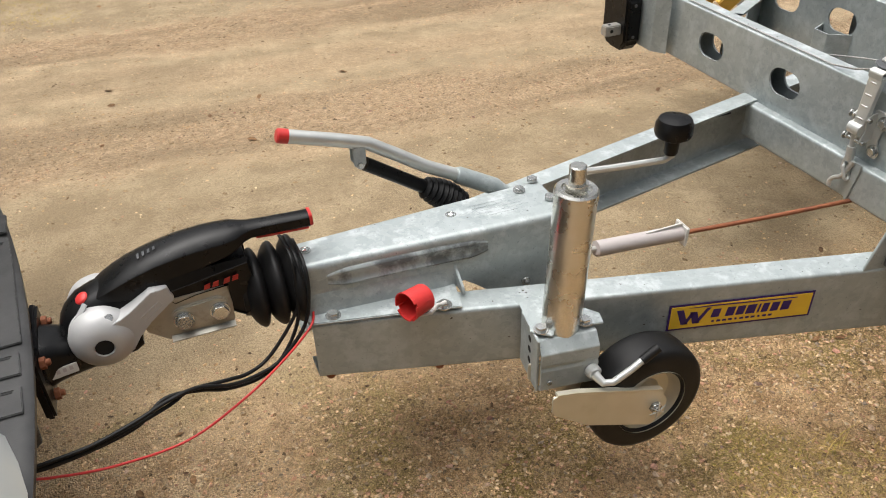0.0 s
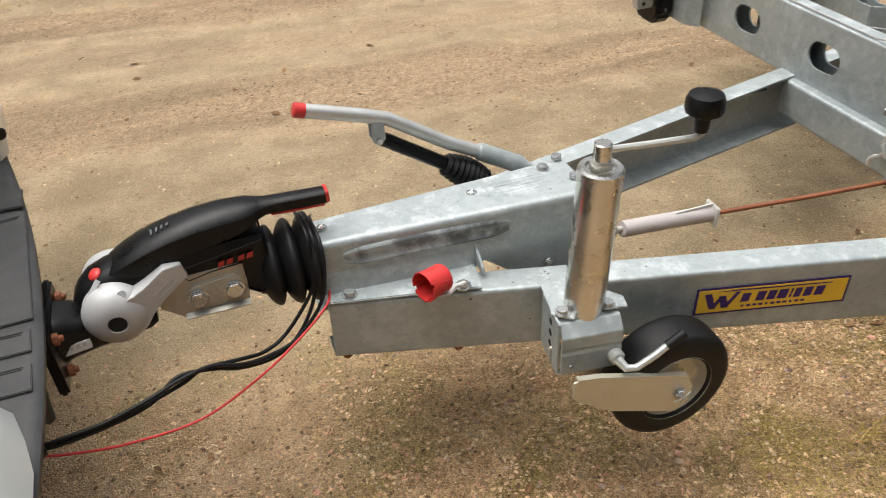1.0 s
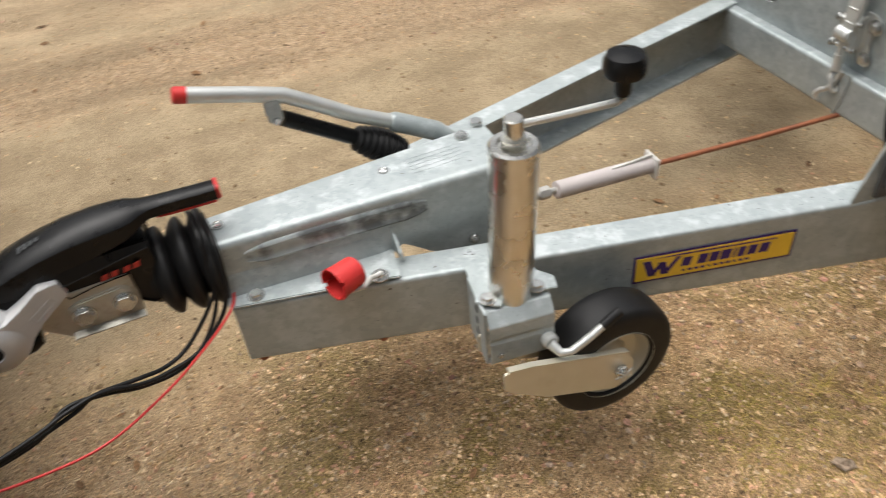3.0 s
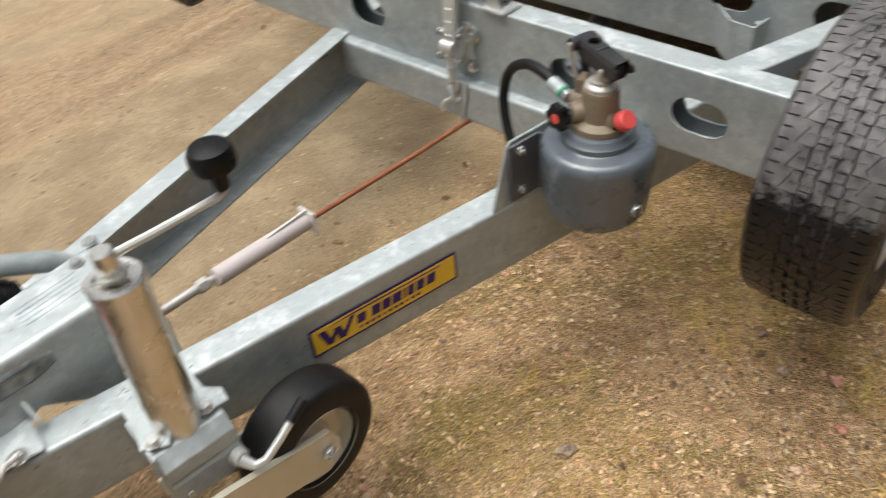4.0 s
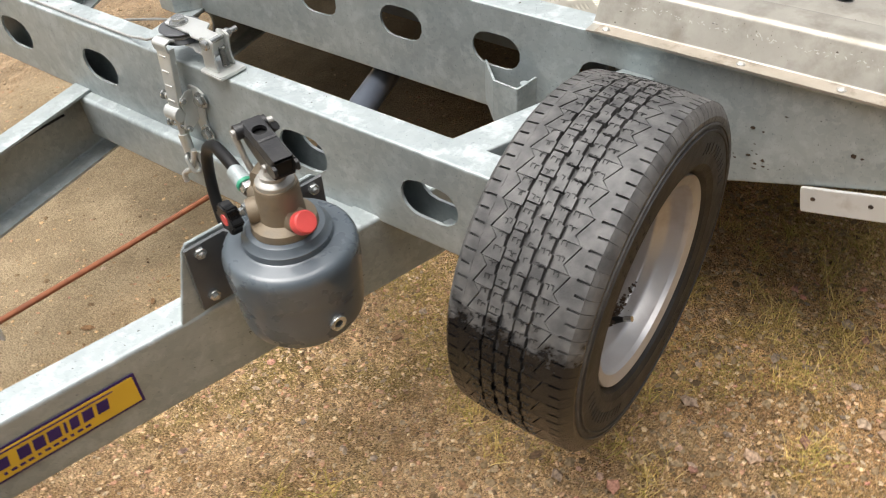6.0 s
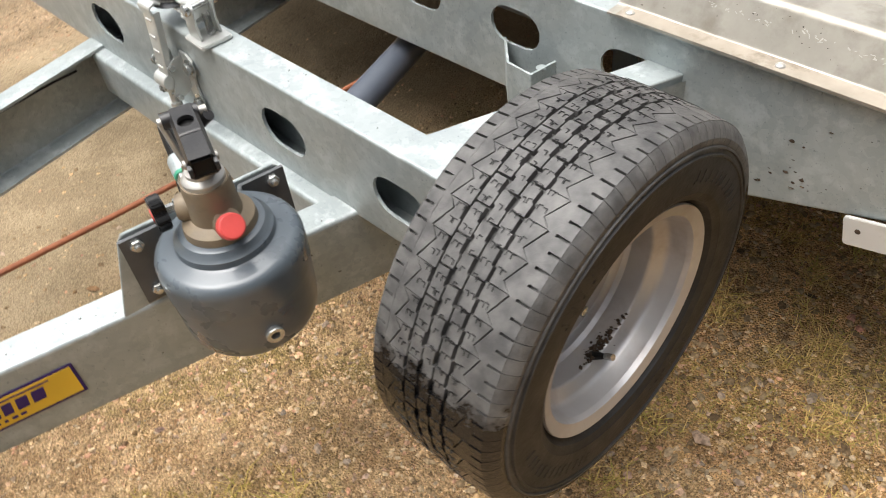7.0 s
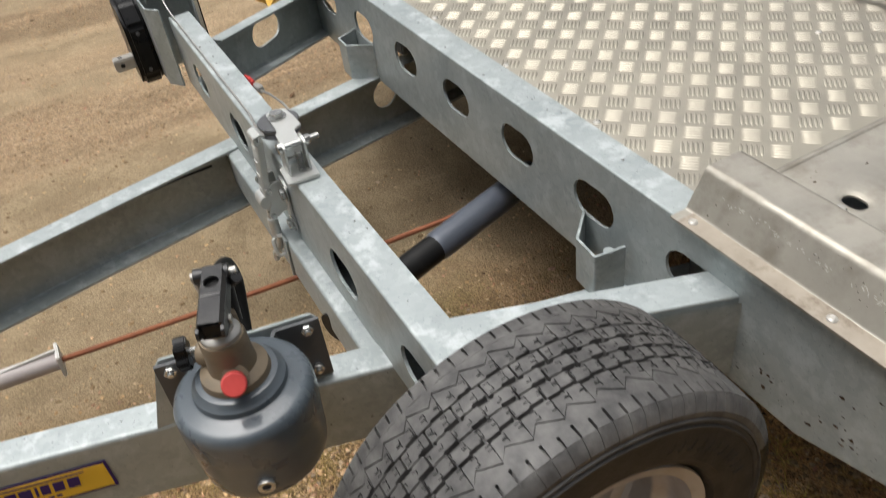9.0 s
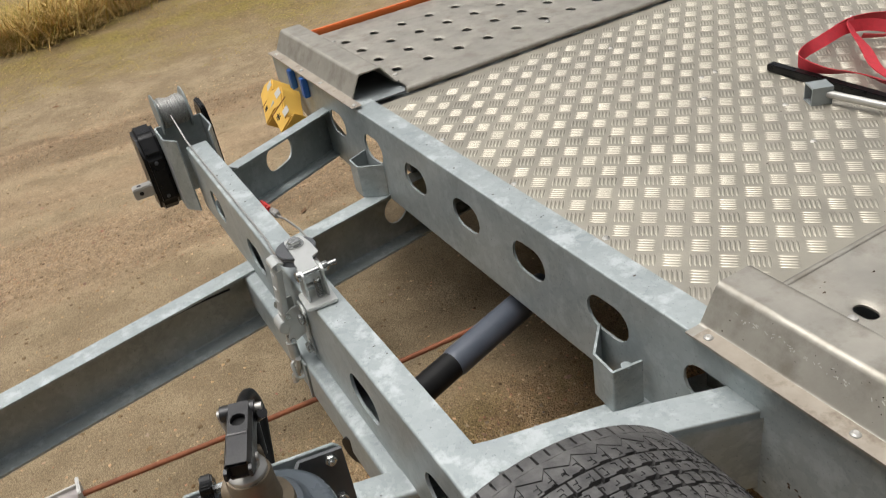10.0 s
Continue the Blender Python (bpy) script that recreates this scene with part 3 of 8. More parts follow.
def slotted(bm, u0, u1, v0, v1, holes, t, m=None, low=None, high=None, dish=0.0):
    """A plate in the local xy plane with a row of slots (u, v, length, height) along x, t thick to +z. low and high give the
    lower and upper edge as functions of u. dish: how far the rims of the slots are pressed to -z."""
    low, high = low or (lambda u: v0), high or (lambda u: v1)
    b = bmesh.new()
    holes = sorted(holes)
    cuts = [u0] + [(a[0] + c[0]) / 2 for a, c in zip(holes, holes[1:])] + [u1]
    for (hu, hv, hl, hh), a, c in zip(holes, cuts, cuts[1:]):
        loop = slot_loop(hu, hv, hl, hh)
        corner = [(a, low(a)), (c, low(c)), (c, high(c)), (a, high(a))]
        n = len(loop)
        outer = []
        for p in loop:
            d = Vector(p) - Vector((hu, hv))
            best = None
            for i in range(4):
                q, e = Vector(corner[i]), Vector(corner[(i + 1) % 4]) - Vector(corner[i])
                den = d.x * e.y - d.y * e.x
                if abs(den) < 1e-12:
                    continue
                w = q - Vector((hu, hv))
                k, s = (w.x * e.y - w.y * e.x) / den, (w.x * d.y - w.y * d.x) / den
                if k > 0 and -1e-6 <= s <= 1 + 1e-6 and (best is None or k < best[0]):
                    best = (k, i)
            outer.append((Vector((hu, hv)) + d * best[0], best[1]))
        for z, flip in ((0, False), (t, True)):
            vi = [b.verts.new((*p, z - dish)) for p in loop]
            vm = [b.verts.new((*(Vector(p) + (Vector(p) - Vector((hu, hv))).normalized() * dish * 2.2), z)) for p in loop] if dish else vi
            vo = [b.verts.new((*p, z)) for p, _ in outer]
            vc = [b.verts.new((*p, z)) for p in corner]
            for i in range(n):
                j = (i + 1) % n
                if dish:
                    b.faces.new((vi[i], vi[j], vm[j], vm[i]))
                f = [vm[i], vm[j], vo[j]]
                si, sj = outer[i][1], outer[j][1]
                if si != sj:
                    k = sj
                    while k != si:
                        f.append(vc[k])
                        k = (k - 1) % 4
                f.append(vo[i])
                b.faces.new(f)
            if not flip:
                first = vi
            else:
                for i in range(n):
                    j = (i + 1) % n
                    b.faces.new((first[i], first[j], vi[j], vi[i]))
    return add(bm, b, m)


def frame_of(origin, x_way, up=(0, 0, 1)):
    """A pose with its x axis along x_way, its y axis as near to up as can be."""
    x = Vector(x_way).normalized()
    z = x.cross(Vector(up)).normalized()
    y = z.cross(x)
    m = Matrix((x, y, z)).transposed().to_4x4()
    m.translation = origin
    return m


# ---------------------------------------------------------------- ground
CY = 2.04  # the trailer's middle line


def ground_height(x, y):
    p = Vector((x, y, 0))
    near = 0.006 * noise.noise(p * 3.1) + 0.004 * noise.noise(p * 9.0)
    fine = 0.0022 * noise.noise(p * 33.0)
    ruts = 0.012 * noise.noise(Vector((x * 0.25, y * 1.6, 4.0)))
    return near + fine + ruts


def line_steps(lo, hi, step, far):
    a = list(np.arange(lo, hi + 1e-6, step))
    d, x = step, a[-1]
    up = []
    while x < far:
        d *= 1.28
        x += d
        up.append(x)
    d, x = step, a[0]
    down = []
    while x > -far:
        d *= 1.28
        x -= d
        down.append(x)
    return down[::-1] + a + up


def make_ground():
    xs, ys = line_steps(-0.4, 3.0, 0.016, 700), line_steps(0.6, 5.2, 0.018, 700)
    verts = [(x, y, ground_height(x, y) if abs(x) < 30 and abs(y) < 30 else 0.0) for y in ys for x in xs]
    w = len(xs)
    faces = [(j * w + i, j * w + i + 1, (j + 1) * w + i + 1, (j + 1) * w + i) for j in range(len(ys) - 1) for i in range(w - 1)]
    me = bpy.data.meshes.new("ground")
    me.from_pydata(verts, [], faces)
    me.polygons.foreach_set("use_smooth", [True] * len(faces))
    me.materials.append(GROUND)
    return tagged(new("ground", me), "sandy gravel track with tyre-worn bands and a mossy verge", "ground", "", "structure")


make_ground()


def make_backdrop():
    """Unseen dark wall, added behind the camera to block sky light from that side."""
    bm = bmesh.new()
    rng = random.Random(2)
    n = 60
    lo = [bm.verts.new((-24 + 48 * i / n, -5.5 + 0.5 * math.sin(i * 0.9), -0.1)) for i in range(n + 1)]
    hi = [bm.verts.new((-24 + 48 * i / n, -5.5 + rng.uniform(-0.6, 0.6), 5.6 + rng.uniform(-1.2, 1.4))) for i in range(n + 1)]
    for i in range(n):
        bm.faces.new((lo[i], lo[i + 1], hi[i + 1], hi[i]))
    bmesh.ops.solidify(bm, geom=bm.faces[:], thickness=0.4)
    return tagged(part("backdrop", bm, SKY_BLOCK, None), "unseen dark wall added behind the camera to block low sky light", "backdrop", "", "structure")


make_backdrop()

# ---------------------------------------------------------------- trailer drawbar
SLOPE = 0.245  # how far the side bars spread for each metre of length


def bar_top(x):
    return 0.405 - 0.022 * (x - 0.39)


def bar_height(x):
    return 0.114 + 0.024 * (x - 0.39)


def side_bar(sign):
    """One side bar of the drawbar: a channel open to the middle, from the coupling to under the platform."""
    bm = bmesh.new()
    x0, x1, t, fl, r = 0.39, 2.30, 0.005, 0.050, 0.008
    y = lambda x: CY + sign * (0.077 + SLOPE * (x - 0.387)) + (0.018 if sign > 0 else 0.0)
    # flanges with their rounded bends
    for top in (True, False):
        prof = rounded([(0, -2 * r), (0, 0), (fl, 0)], r)
        back = rounded([(t, -2 * r), (t, -t), (fl, -t)], r * 0.5)
        rings = []
        for k in range(13):
            x = x0 + (x1 - x0) * k / 12
            edge, way = (bar_top(x), 1) if top else (bar_top(x) - bar_height(x), -1)
            rings.append([bm.verts.new((x, y(x) - sign * p[0] * 1.03, edge + way * p[1])) for p in prof + back[::-1]])
        n = len(rings[0])
        for a, b in zip(rings, rings[1:]):
            for i in range(n):
                bm.faces.new((a[i], a[(i + 1) % n], b[(i + 1) % n], b[i]))
        for ring in (rings[0], rings[-1]):
            for i in range(n // 2 - 1):
                bm.faces.new((ring[i], ring[i + 1], ring[n - 2 - i], ring[n - 1 - i]))
    # web, with a round hole under the platform
    way = Vector((x1 - x0, y(x1) - y(x0), 0))
    m = frame_of(Vector((x0, y(x0), 0)), way)
    k = way.length / (x1 - x0)
    at = lambda u: x0 + u / k
    slotted(bm, 0, way.length, 0, 0, [((2.02 - x0) * k, 0.296, 0.0721, 0.072)], 0.005 * sign, m,
            lambda u: bar_top(at(u)) - bar_height(at(u)) + 2 * r, lambda u: bar_top(at(u)) - 2 * r)
    return bm


drawbar = thing("trailer_drawbar", (1.0, CY, 0.29), "galvanised A-frame drawbar of a car trailer", "trailer frame")
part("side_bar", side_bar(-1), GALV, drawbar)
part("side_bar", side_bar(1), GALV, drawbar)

bm = bmesh.new()
prof = rounded([(0.0, 0.03), (0.0, 0.088), (0.06, 0.088), (0.06, 0.0), (0.0, 0.0), (0.0, 0.03)], 0.009)
prism(bm, prof[:-1], 1.688, 2.392, Matrix(((1, 0, 0, 1.60), (0, 0, 1, 0), (0, 1, 0, 0.284), (0, 0, 0, 1))))
part("cross_member", bm, GALV, drawbar, "lower galvanised box cross member")

# pressed cover of the overrun device, with flanges bolted on the bars
cover = bmesh.new()


def cover_side(x):
    """Half width of the cover and its middle at x."""
    u = (x - 0.39) / 0.455
    return 0.0395 * (1.0 + 0.60 * u), CY - 0.009 - 0.012 * u


rings = []
for k in range(25):
    u = k / 24
    x = 0.39 + 0.455 * u
    half, mid = cover_side(x)
    low = 0.406 - 0.011 * u if x < 0.650 else float(np.interp(x, (0.650, 0.708, 0.750, 0.800), (0.414, 0.368, 0.350, 0.338)))  # cut away behind the flange
    top = 0.497 + 0.004 * u
    foot = 0.007 * min(1.0, max(0.0, (0.62 - u) / 0.12))

    def shell(t):
        w = half - t
        side = [(-w - foot * 1.6, low), (-w - foot, low + 0.018), (-w - foot * 0.6, low + 0.026), (-w, low + 0.036)]
        over = rounded([(-w, low + 0.037), (-w + 0.002, top - t), (w - 0.002, top - t), (w, low + 0.037)], 0.013 - t, 6)
        return [Vector(p) for p in side] + over + [Vector((-a, b)) for a, b in side[::-1]]
    loop = shell(0.0) + shell(0.004)[::-1]
    rings.append([cover.verts.new((x, mid + p[0], p[1])) for p in loop])
n = len(rings[0])
for a, b in zip(rings, rings[1:]):
    for i in range(n):
        cover.faces.new((a[i], a[(i + 1) % n], b[(i + 1) % n], b[i]))
for ring in (rings[0], rings[-1]):
    for i in range(n // 2 - 1):
        cover.faces.new((ring[i], ring[i + 1], ring[n - 2 - i], ring[n - 1 - i]))
cover_ob = part("overrun_cover", cover, GALV, drawbar, "pressed galvanised cover of the overrun device")
for sign in (-1, 1):
    bm = bmesh.new()
    fl = [(0.388, 0.043), (0.388, 0.080), (0.398, 0.0815), (0.61, 0.131), (0.626, 0.136), (0.630, 0.118), (0.64, 0.060), (0.62, 0.056)]
    prism(bm, [(x, CY + sign * y) for x, y in (fl if sign < 0 else fl[::-1])], 0.404, 0.409, None, 0.0015)
    # raised bead along the foot of the cover
    tube(bm, curve([(0.395, CY + sign * 0.046, 0.412), (0.50, CY + sign * 0.052, 0.412), (0.60, CY + sign * 0.056, 0.418), (0.645, CY + sign * 0.054, 0.43)]), 0.007, 8)
    part("flange", bm, GALV, cover_ob)
    bm = bmesh.new()
    beads = [(x, cover_side(x)[1] + sign * (cover_side(x)[0] - 0.0030), 0.4575 + 0.004 * math.sin(9 * (x - 0.42))) for x in np.linspace(0.43, 0.70, 17)]
    rings = []
    for k, (x, y, z) in enumerate(beads):
        h = (0.2, 0.7)[k] if k < 2 else ((0.7, 0.2)[k - 15] if k > 14 else 1.0)
        rings.append([bm.verts.new((x, y + sign * (0.003 + dy * h), z + 0.007 + dz * (0.4 + 0.6 * h))) for dy, dz in ((-0.004, 0.017), (0.0005, 0.0145), (0.0028, 0.010), (0.0005, 0.004), (-0.0003, -0.002), (0.0012, -0.008), (0.0045, -0.0125), (0.003, -0.0165), (-0.004, -0.020))])
    for a, b in zip(rings, rings[1:]):
        for i in range(8):
            bm.faces.new((a[i], a[i + 1], b[i + 1], b[i]))
    part("pressed_bead", bm, GREASY, cover_ob, "pressed bead with dark grease marks")
    bm = bmesh.new()
    prism(bm, rounded([(0.052, 0.404), (0.052, 0.446), (0.066, 0.450), (0.074, 0.436), (0.100, 0.418), (0.108, 0.404), (0.052, 0.404)], 0.004, 3)[:-1], 0.640, 0.6445, Matrix(((0, 0, 1, 0), (sign, 0, 0, CY), (0, 1, 0, 0), (0, 0, 0, 1))), 0.001)
    part("end_tab", bm, GALV, cover_ob)
    bm = bmesh.new()
    prism(bm, rounded([(0.046, 0.404), (0.046, 0.440), (0.060, 0.440), (0.078, 0.412), (0.078, 0.404), (0.046, 0.404)], 0.004, 3)[:-1], 0.386, 0.390, Matrix(((0, 0, 1, 0), (sign, 0, 0, CY), (0, 1, 0, 0), (0, 0, 0, 1))), 0.001)
    part("end_tab", bm, GALV, cover_ob)
    bm = bmesh.new()
    hex_bolt(bm, (0.427, CY - 0.073 if sign < 0 else CY + 0.073, 0.409), (0, 0, 1), 0.0095, 0.008, 0.0125)
    part("bolt", bm, BOLT, cover_ob)
    bm = bmesh.new()
    hex_bolt(bm, (0.599, CY + sign * 0.122, 0.409), (0, 0, 1), 0.0095, 0.008, 0.0135)
    part("bolt", bm, BOLT, cover_ob)
    bm = bmesh.new()
    hex_bolt(bm, (0.768, cover_side(0.768)[1] + sign * cover_side(0.768)[0], 0.380), (0, sign, 0), 0.0085, 0.007, 0.0, 0.005)
    part("bolt", bm, BOLT, cover_ob)
    bm = bmesh.new()
    hex_bolt(bm, (0.835, CY + sign * 0.034, 0.5015), (0, 0, 1), 0.010, 0.008)
    part("bolt", bm, BOLT, cover_ob)
for x, y in ((0.409, 2.036), (0.662, 2.036)):
    bm = bmesh.new()
    lathe(bm, [(0, 0.003), (0.003, 0.0045), (0.0065, 0.003), (0.007, 0.0)], axis_to((x, y, 0.4985), (0, 0, 1)), 16)
    lathe(bm, [(0.0075, 0.0), (0.0095, 0.0), (0.0095, 0.001), (0.0075, 0.001)], axis_to((x, y, 0.4985), (0, 0, 1)), 16)
    part("rivet", bm, BOLT, cover_ob)
bm = bmesh.new()
hex_bolt(bm, (0.80, 2.055, 0.5015), (0, 0, 1), 0.0085, 0.007, 0.011)
part("bolt", bm, BOLT, cover_ob)
# stamped lines of writing that cannot be read
bm = bmesh.new()
rng = random.Random(5)
for row in range(5):
    x = 0.70
    while x < 0.79:
        w = rng.uniform(0.002, 0.006)
        box(bm, (x + w / 2, 2.005 + row * 0.0095, 0.5008), (w, 0.0022, 0.0003), 0)
        x += w + 0.002
part("stamped_text", bm, GALV, cover_ob, "stamped rows of tiny marks")
for x in (0.41, 0.59):
    bm = bmesh.new()
    lathe(bm, [(0, -0.010), (0.007, -0.010), (0.008, -0.008), (0.008, 0.0), (0, 0)], Matrix.Translation((x, CY - 0.075 - SLOPE * (x - 0.387) + 0.012, bar_top(x) - bar_height(x))), 12)
    part("bolt_end", bm, RUST, drawbar, "rusty bolt end under the bar")

# sticker on the outside of the side bar
BAR_WAY = Vector((1, -SLOPE, -0.022)).normalized()


def on_bar(x, z, out=0.0):
    """A point on the outer face of the camera-side bar."""
    return Vector((x, CY - 0.077 - SLOPE * (x - 0.387), z)) + Vector((-SLOPE, -1, 0)).normalized() * out


sticker = thing("sticker", on_bar(1.10, 0.325), "yellow sticker with purple border and lettering shapes on the bar", "sticker")
sm = frame_of(on_bar(0.971, 0.3295, 0.0015), Vector((1, -SLOPE, -0.012)))
SW, SH = 0.264, 0.0555
for name, mat, a, h in (("border", PURPLE, 0.0, 0.0), ("panel", YELLOW, 0.004, 0.0006)):
    bm = bmesh.new()
    box(bm, (SW / 2, 0, h), (SW - 2 * a, SH - 2 * a, 0.001), 0.0002, sm, 1)
    part(name, bm, mat, sticker)
bm = bmesh.new()
zz = [(0.020, 0.0165), (0.031, -0.0155), (0.045, 0.010), (0.052, -0.0155), (0.072, 0.0165)]
for k, ((ax, ay), (bx, by)) in enumerate(zip(zz, zz[1:])):
    w = 0.0062 if k % 2 == 0 else 0.0036
    prism(bm, [(ax - w, ay), (ax + w, ay), (bx + w, by), (bx - w, by)], 0.0012, 0.0018, sm)
part("zigzag_mark", bm, PURPLE, sticker)
# each letter of the name as a plain block of its own width, slanted as the letters are
for x, w, low, high in ((0.0775, 0.0165, -0.006, 0.0115), (0.1035, 0.0170, -0.0065, 0.0125), (0.1225, 0.0165, -0.0065, 0.0125), (0.1405, 0.0185, -0.0065, 0.0125),
                        (0.1615, 0.0055, -0.0065, 0.0125), (0.1690, 0.0135, -0.0065, 0.0125), (0.1855, 0.0160, -0.0065, 0.0125), (0.2045, 0.0175, -0.0065, 0.0125)):
    bm = bmesh.new()
    prism(bm, [(x, low), (x + w - 0.002, low), (x + w + 0.001, high), (x + 0.003, high)], 0.0012, 0.0018, sm)
    part("letter_block", bm, PURPLE, sticker)
bm = bmesh.new()
for k in range(11):
    box(bm, (0.083 + 0.0105 * k, -0.0150, 0.0015), (0.0070 if k % 4 else 0.0040, 0.0040, 0.0006), 0, sm)
part("small_print_bar", bm, PURPLE, sticker)
bm = bmesh.new()
prism(bm, [(0.036, 0.0195), (0.232, 0.0175), (0.232, 0.0190), (0.075, 0.0215)], 0.0012, 0.0018, sm)
part("flourish_line", bm, PURPLE, sticker)

# ---------------------------------------------------------------- tilting platform
platform = thing("tilting_platform", (2.4, CY, 0.38), "tilting car-trailer platform with slotted galvanised front beams and aluminium deck", "trailer platform")
YZ = Matrix(((0, 0, 1, 0), (1, 0, 0, 0), (0, 1, 0, 0), (0, 0, 0, 1)))  # local x -> y, y -> z, z -> x


FLAT = 0.755  # half of the length over which the main beam keeps its full height


def channel_beam(x, y0, y1, z0, z1, depth, slots, taper=None, t=0.005, r=0.010):
    """A channel beam across the trailer: slotted web in front, flanges behind."""
    bm = bmesh.new()
    place = Matrix.Translation((x, 0, 0)) @ YZ
    a, b = (CY - FLAT, CY + FLAT) if taper else (y0, y1)
    slotted(bm, a, b, z0 + r, z1 - r, slots, t, place)
    if taper:
        for c, d in ((y0, a), (b, y1)):
            prism(bm, [(c, z0 + r + taper(c)), (d, z0 + r + taper(d)), (d, z1 - r), (c, z1 - r)], 0, t, place)
    m = Matrix(((1, 0, 0, x), (0, 0, 1, 0), (0, 1, 0, 0), (0, 0, 0, 1)))
    sheet(bm, [(0, z1 - r), (0, z1), (depth, z1)], -t, y0, y1, m, r)
    steps = [y0, a, b, y1] if taper else [y0, y1]
    prof = rounded([(0, r), (0, 0), (depth, 0)], r)
    for a, c in zip(steps, steps[1:]):
        ra = [bm.verts.new((x + p.x, a, z0 + p.y + (taper(a) if taper else 0))) for p in prof]
        rc = [bm.verts.new((x + p.x, c, z0 + p.y + (taper(c) if taper else 0))) for p in prof]
        ia = [bm.verts.new((x + max(p.x, t), a, z0 + max(p.y, t) + (taper(a) if taper else 0))) for p in prof]
        ic = [bm.verts.new((x + max(p.x, t), c, z0 + max(p.y, t) + (taper(c) if taper else 0))) for p in prof]
        for i in range(len(prof) - 1):
            bm.faces.new((ra[i], ra[i + 1], rc[i + 1], rc[i]))
            bm.faces.new((ia[i + 1], ia[i], ic[i], ic[i + 1]))
        bm.faces.new((ra[-1], ia[-1], ic[-1], rc[-1]))
    bmesh.ops.remove_doubles(bm, verts=bm.verts, dist=2e-5)
    return bm


B1X, B2X = 1.625, 1.995
bm = channel_beam(B1X, 1.405, 2.775, 0.368, 0.530, 0.050, [(y, 0.447, 0.100, 0.064) for y in (1.562, 1.803, 2.314, 2.586)])
BACK = slotted(bmesh.new(), 1.405, 2.775, 0.374, 0.524, [(y, 0.447, 0.100, 0.064) for y in (1.562, 1.803, 2.314, 2.586)], 0.005, Matrix.Translation((B1X + 0.0440, 0, 0)) @ YZ)
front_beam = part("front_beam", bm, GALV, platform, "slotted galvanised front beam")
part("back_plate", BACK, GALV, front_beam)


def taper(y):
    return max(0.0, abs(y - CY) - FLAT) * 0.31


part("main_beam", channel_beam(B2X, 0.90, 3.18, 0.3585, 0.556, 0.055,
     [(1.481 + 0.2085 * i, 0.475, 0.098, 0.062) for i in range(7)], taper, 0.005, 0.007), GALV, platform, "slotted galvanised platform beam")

for sign in (-1, 1):
    # brace between the two beams: a channel, its web outside, a slot through the web
    bm = bmesh.new()
    a, b = (Vector((1.640, 1.514, 0)), Vector((2.0, 1.398, 0))) if sign < 0 else (Vector((1.668, 2.590, 0)), Vector((2.0, 2.832, 0)))
    way = (b - a)
    inn = Vector((way.y, -way.x, 0)).normalized() * sign
    t, fl, L, r = 0.005, 0.052 if sign < 0 else 0.036, way.length, 0.008
    zt = (lambda u: 0.527 - 0.021 * u / L) if sign < 0 else (lambda u: 0.530 - 0.039 * u / L)
    zb = (lambda u: 0.385 - 0.022 * u / L) if sign < 0 else (lambda u: 0.408 - 0.047 * u / L)
    fm = frame_of(a, way)
    slotted(bm, 0, L, 0, 0, [(L * 0.46, 0.464, 0.108, 0.060)], t if sign < 0 else -t, fm @ Matrix.Translation((0, 0, 0)), lambda u: zb(u) + r, lambda u: zt(u) - r)
    for edge, k in ((zt, -1), (zb, 1)):
        rings = []
        for u in (0, L):
            z = edge(u)
            prof = rounded([(0, z + k * r), (0, z), (fl, z)], r)
            back = rounded([(t, z + k * r), (t, z + k * t), (fl, z + k * t)], r * 0.4)
            p = a + way * (u / L)
            rings.append([bm.verts.new((*(p + inn * q[0]).xy, q[1])) for q in prof + back[::-1]])
        n = len(rings[0])
        for i in range(n):
            bm.faces.new((rings[0][i], rings[0][(i + 1) % n], rings[1][(i + 1) % n], rings[1][i]))
    part("brace", bm, GALV, platform)

    # folded stake pocket on the beam
    bm = bmesh.new()
    y0 = 1.665 if sign < 0 else 2.525
    pts = [(0.0, 0.060), (-0.052, 0.036), (-0.054, -0.014), (-0.004, -0.050)] if sign > 0 else [(0.0, 0.047), (-0.052, -0.004), (-0.057, -0.055), (-0.006, -0.062)]
    sheet(bm, [(B2X - 0.001 + q[0], y0 + q[1]) for q in pts], 0.004, 0.372, 0.452, None, 0.005)
    pocket = part("stake_pocket", bm, GALV, platform)
    if sign < 0:
        bm = bmesh.new()
        tube(bm, [(B2X - 0.030, y0 - 0.052, 0.385), (B2X - 0.030, y0 - 0.052, 0.448)], 0.0062, 14)
        lathe(bm, [(0, 0.0), (0.0080, 0.0), (0.0080, 0.003), (0, 0.004)], Matrix.Translation((B2X - 0.030, y0 - 0.052, 0.447)), 14)
        part("pocket_rod", bm, GALV, pocket)



# ---------------------------------------------------------------- rear of the towing car
car = thing("towing_car", (-0.6, 2.06, 0.25), "rear of a silver car with black bumper and tow bar", "car")


def bumper_edge(y):
    return 0.022 - 0.17 * (y - 1.72) ** 2 - (0.35 * (1.62 - y) ** 2 if y < 1.62 else 0)


bm = bmesh.new()
rings = []
for k in range(41):
    y = 1.16 + 1.76 * k / 40
    x = bumper_edge(y)
    prof = [(-0.62, 0.532), (x - 0.065, 0.532), (x - 0.018, 0.532), (x - 0.007, 0.5305), (x - 0.001, 0.525), (x - 0.001, 0.517), (x - 0.014, 0.495), (x - 0.036, 0.455), (x - 0.062, 0.39), (x - 0.11, 0.33), (-0.62, 0.30)]
    rings.append([bm.verts.new((a, y, z)) for a, z in prof])
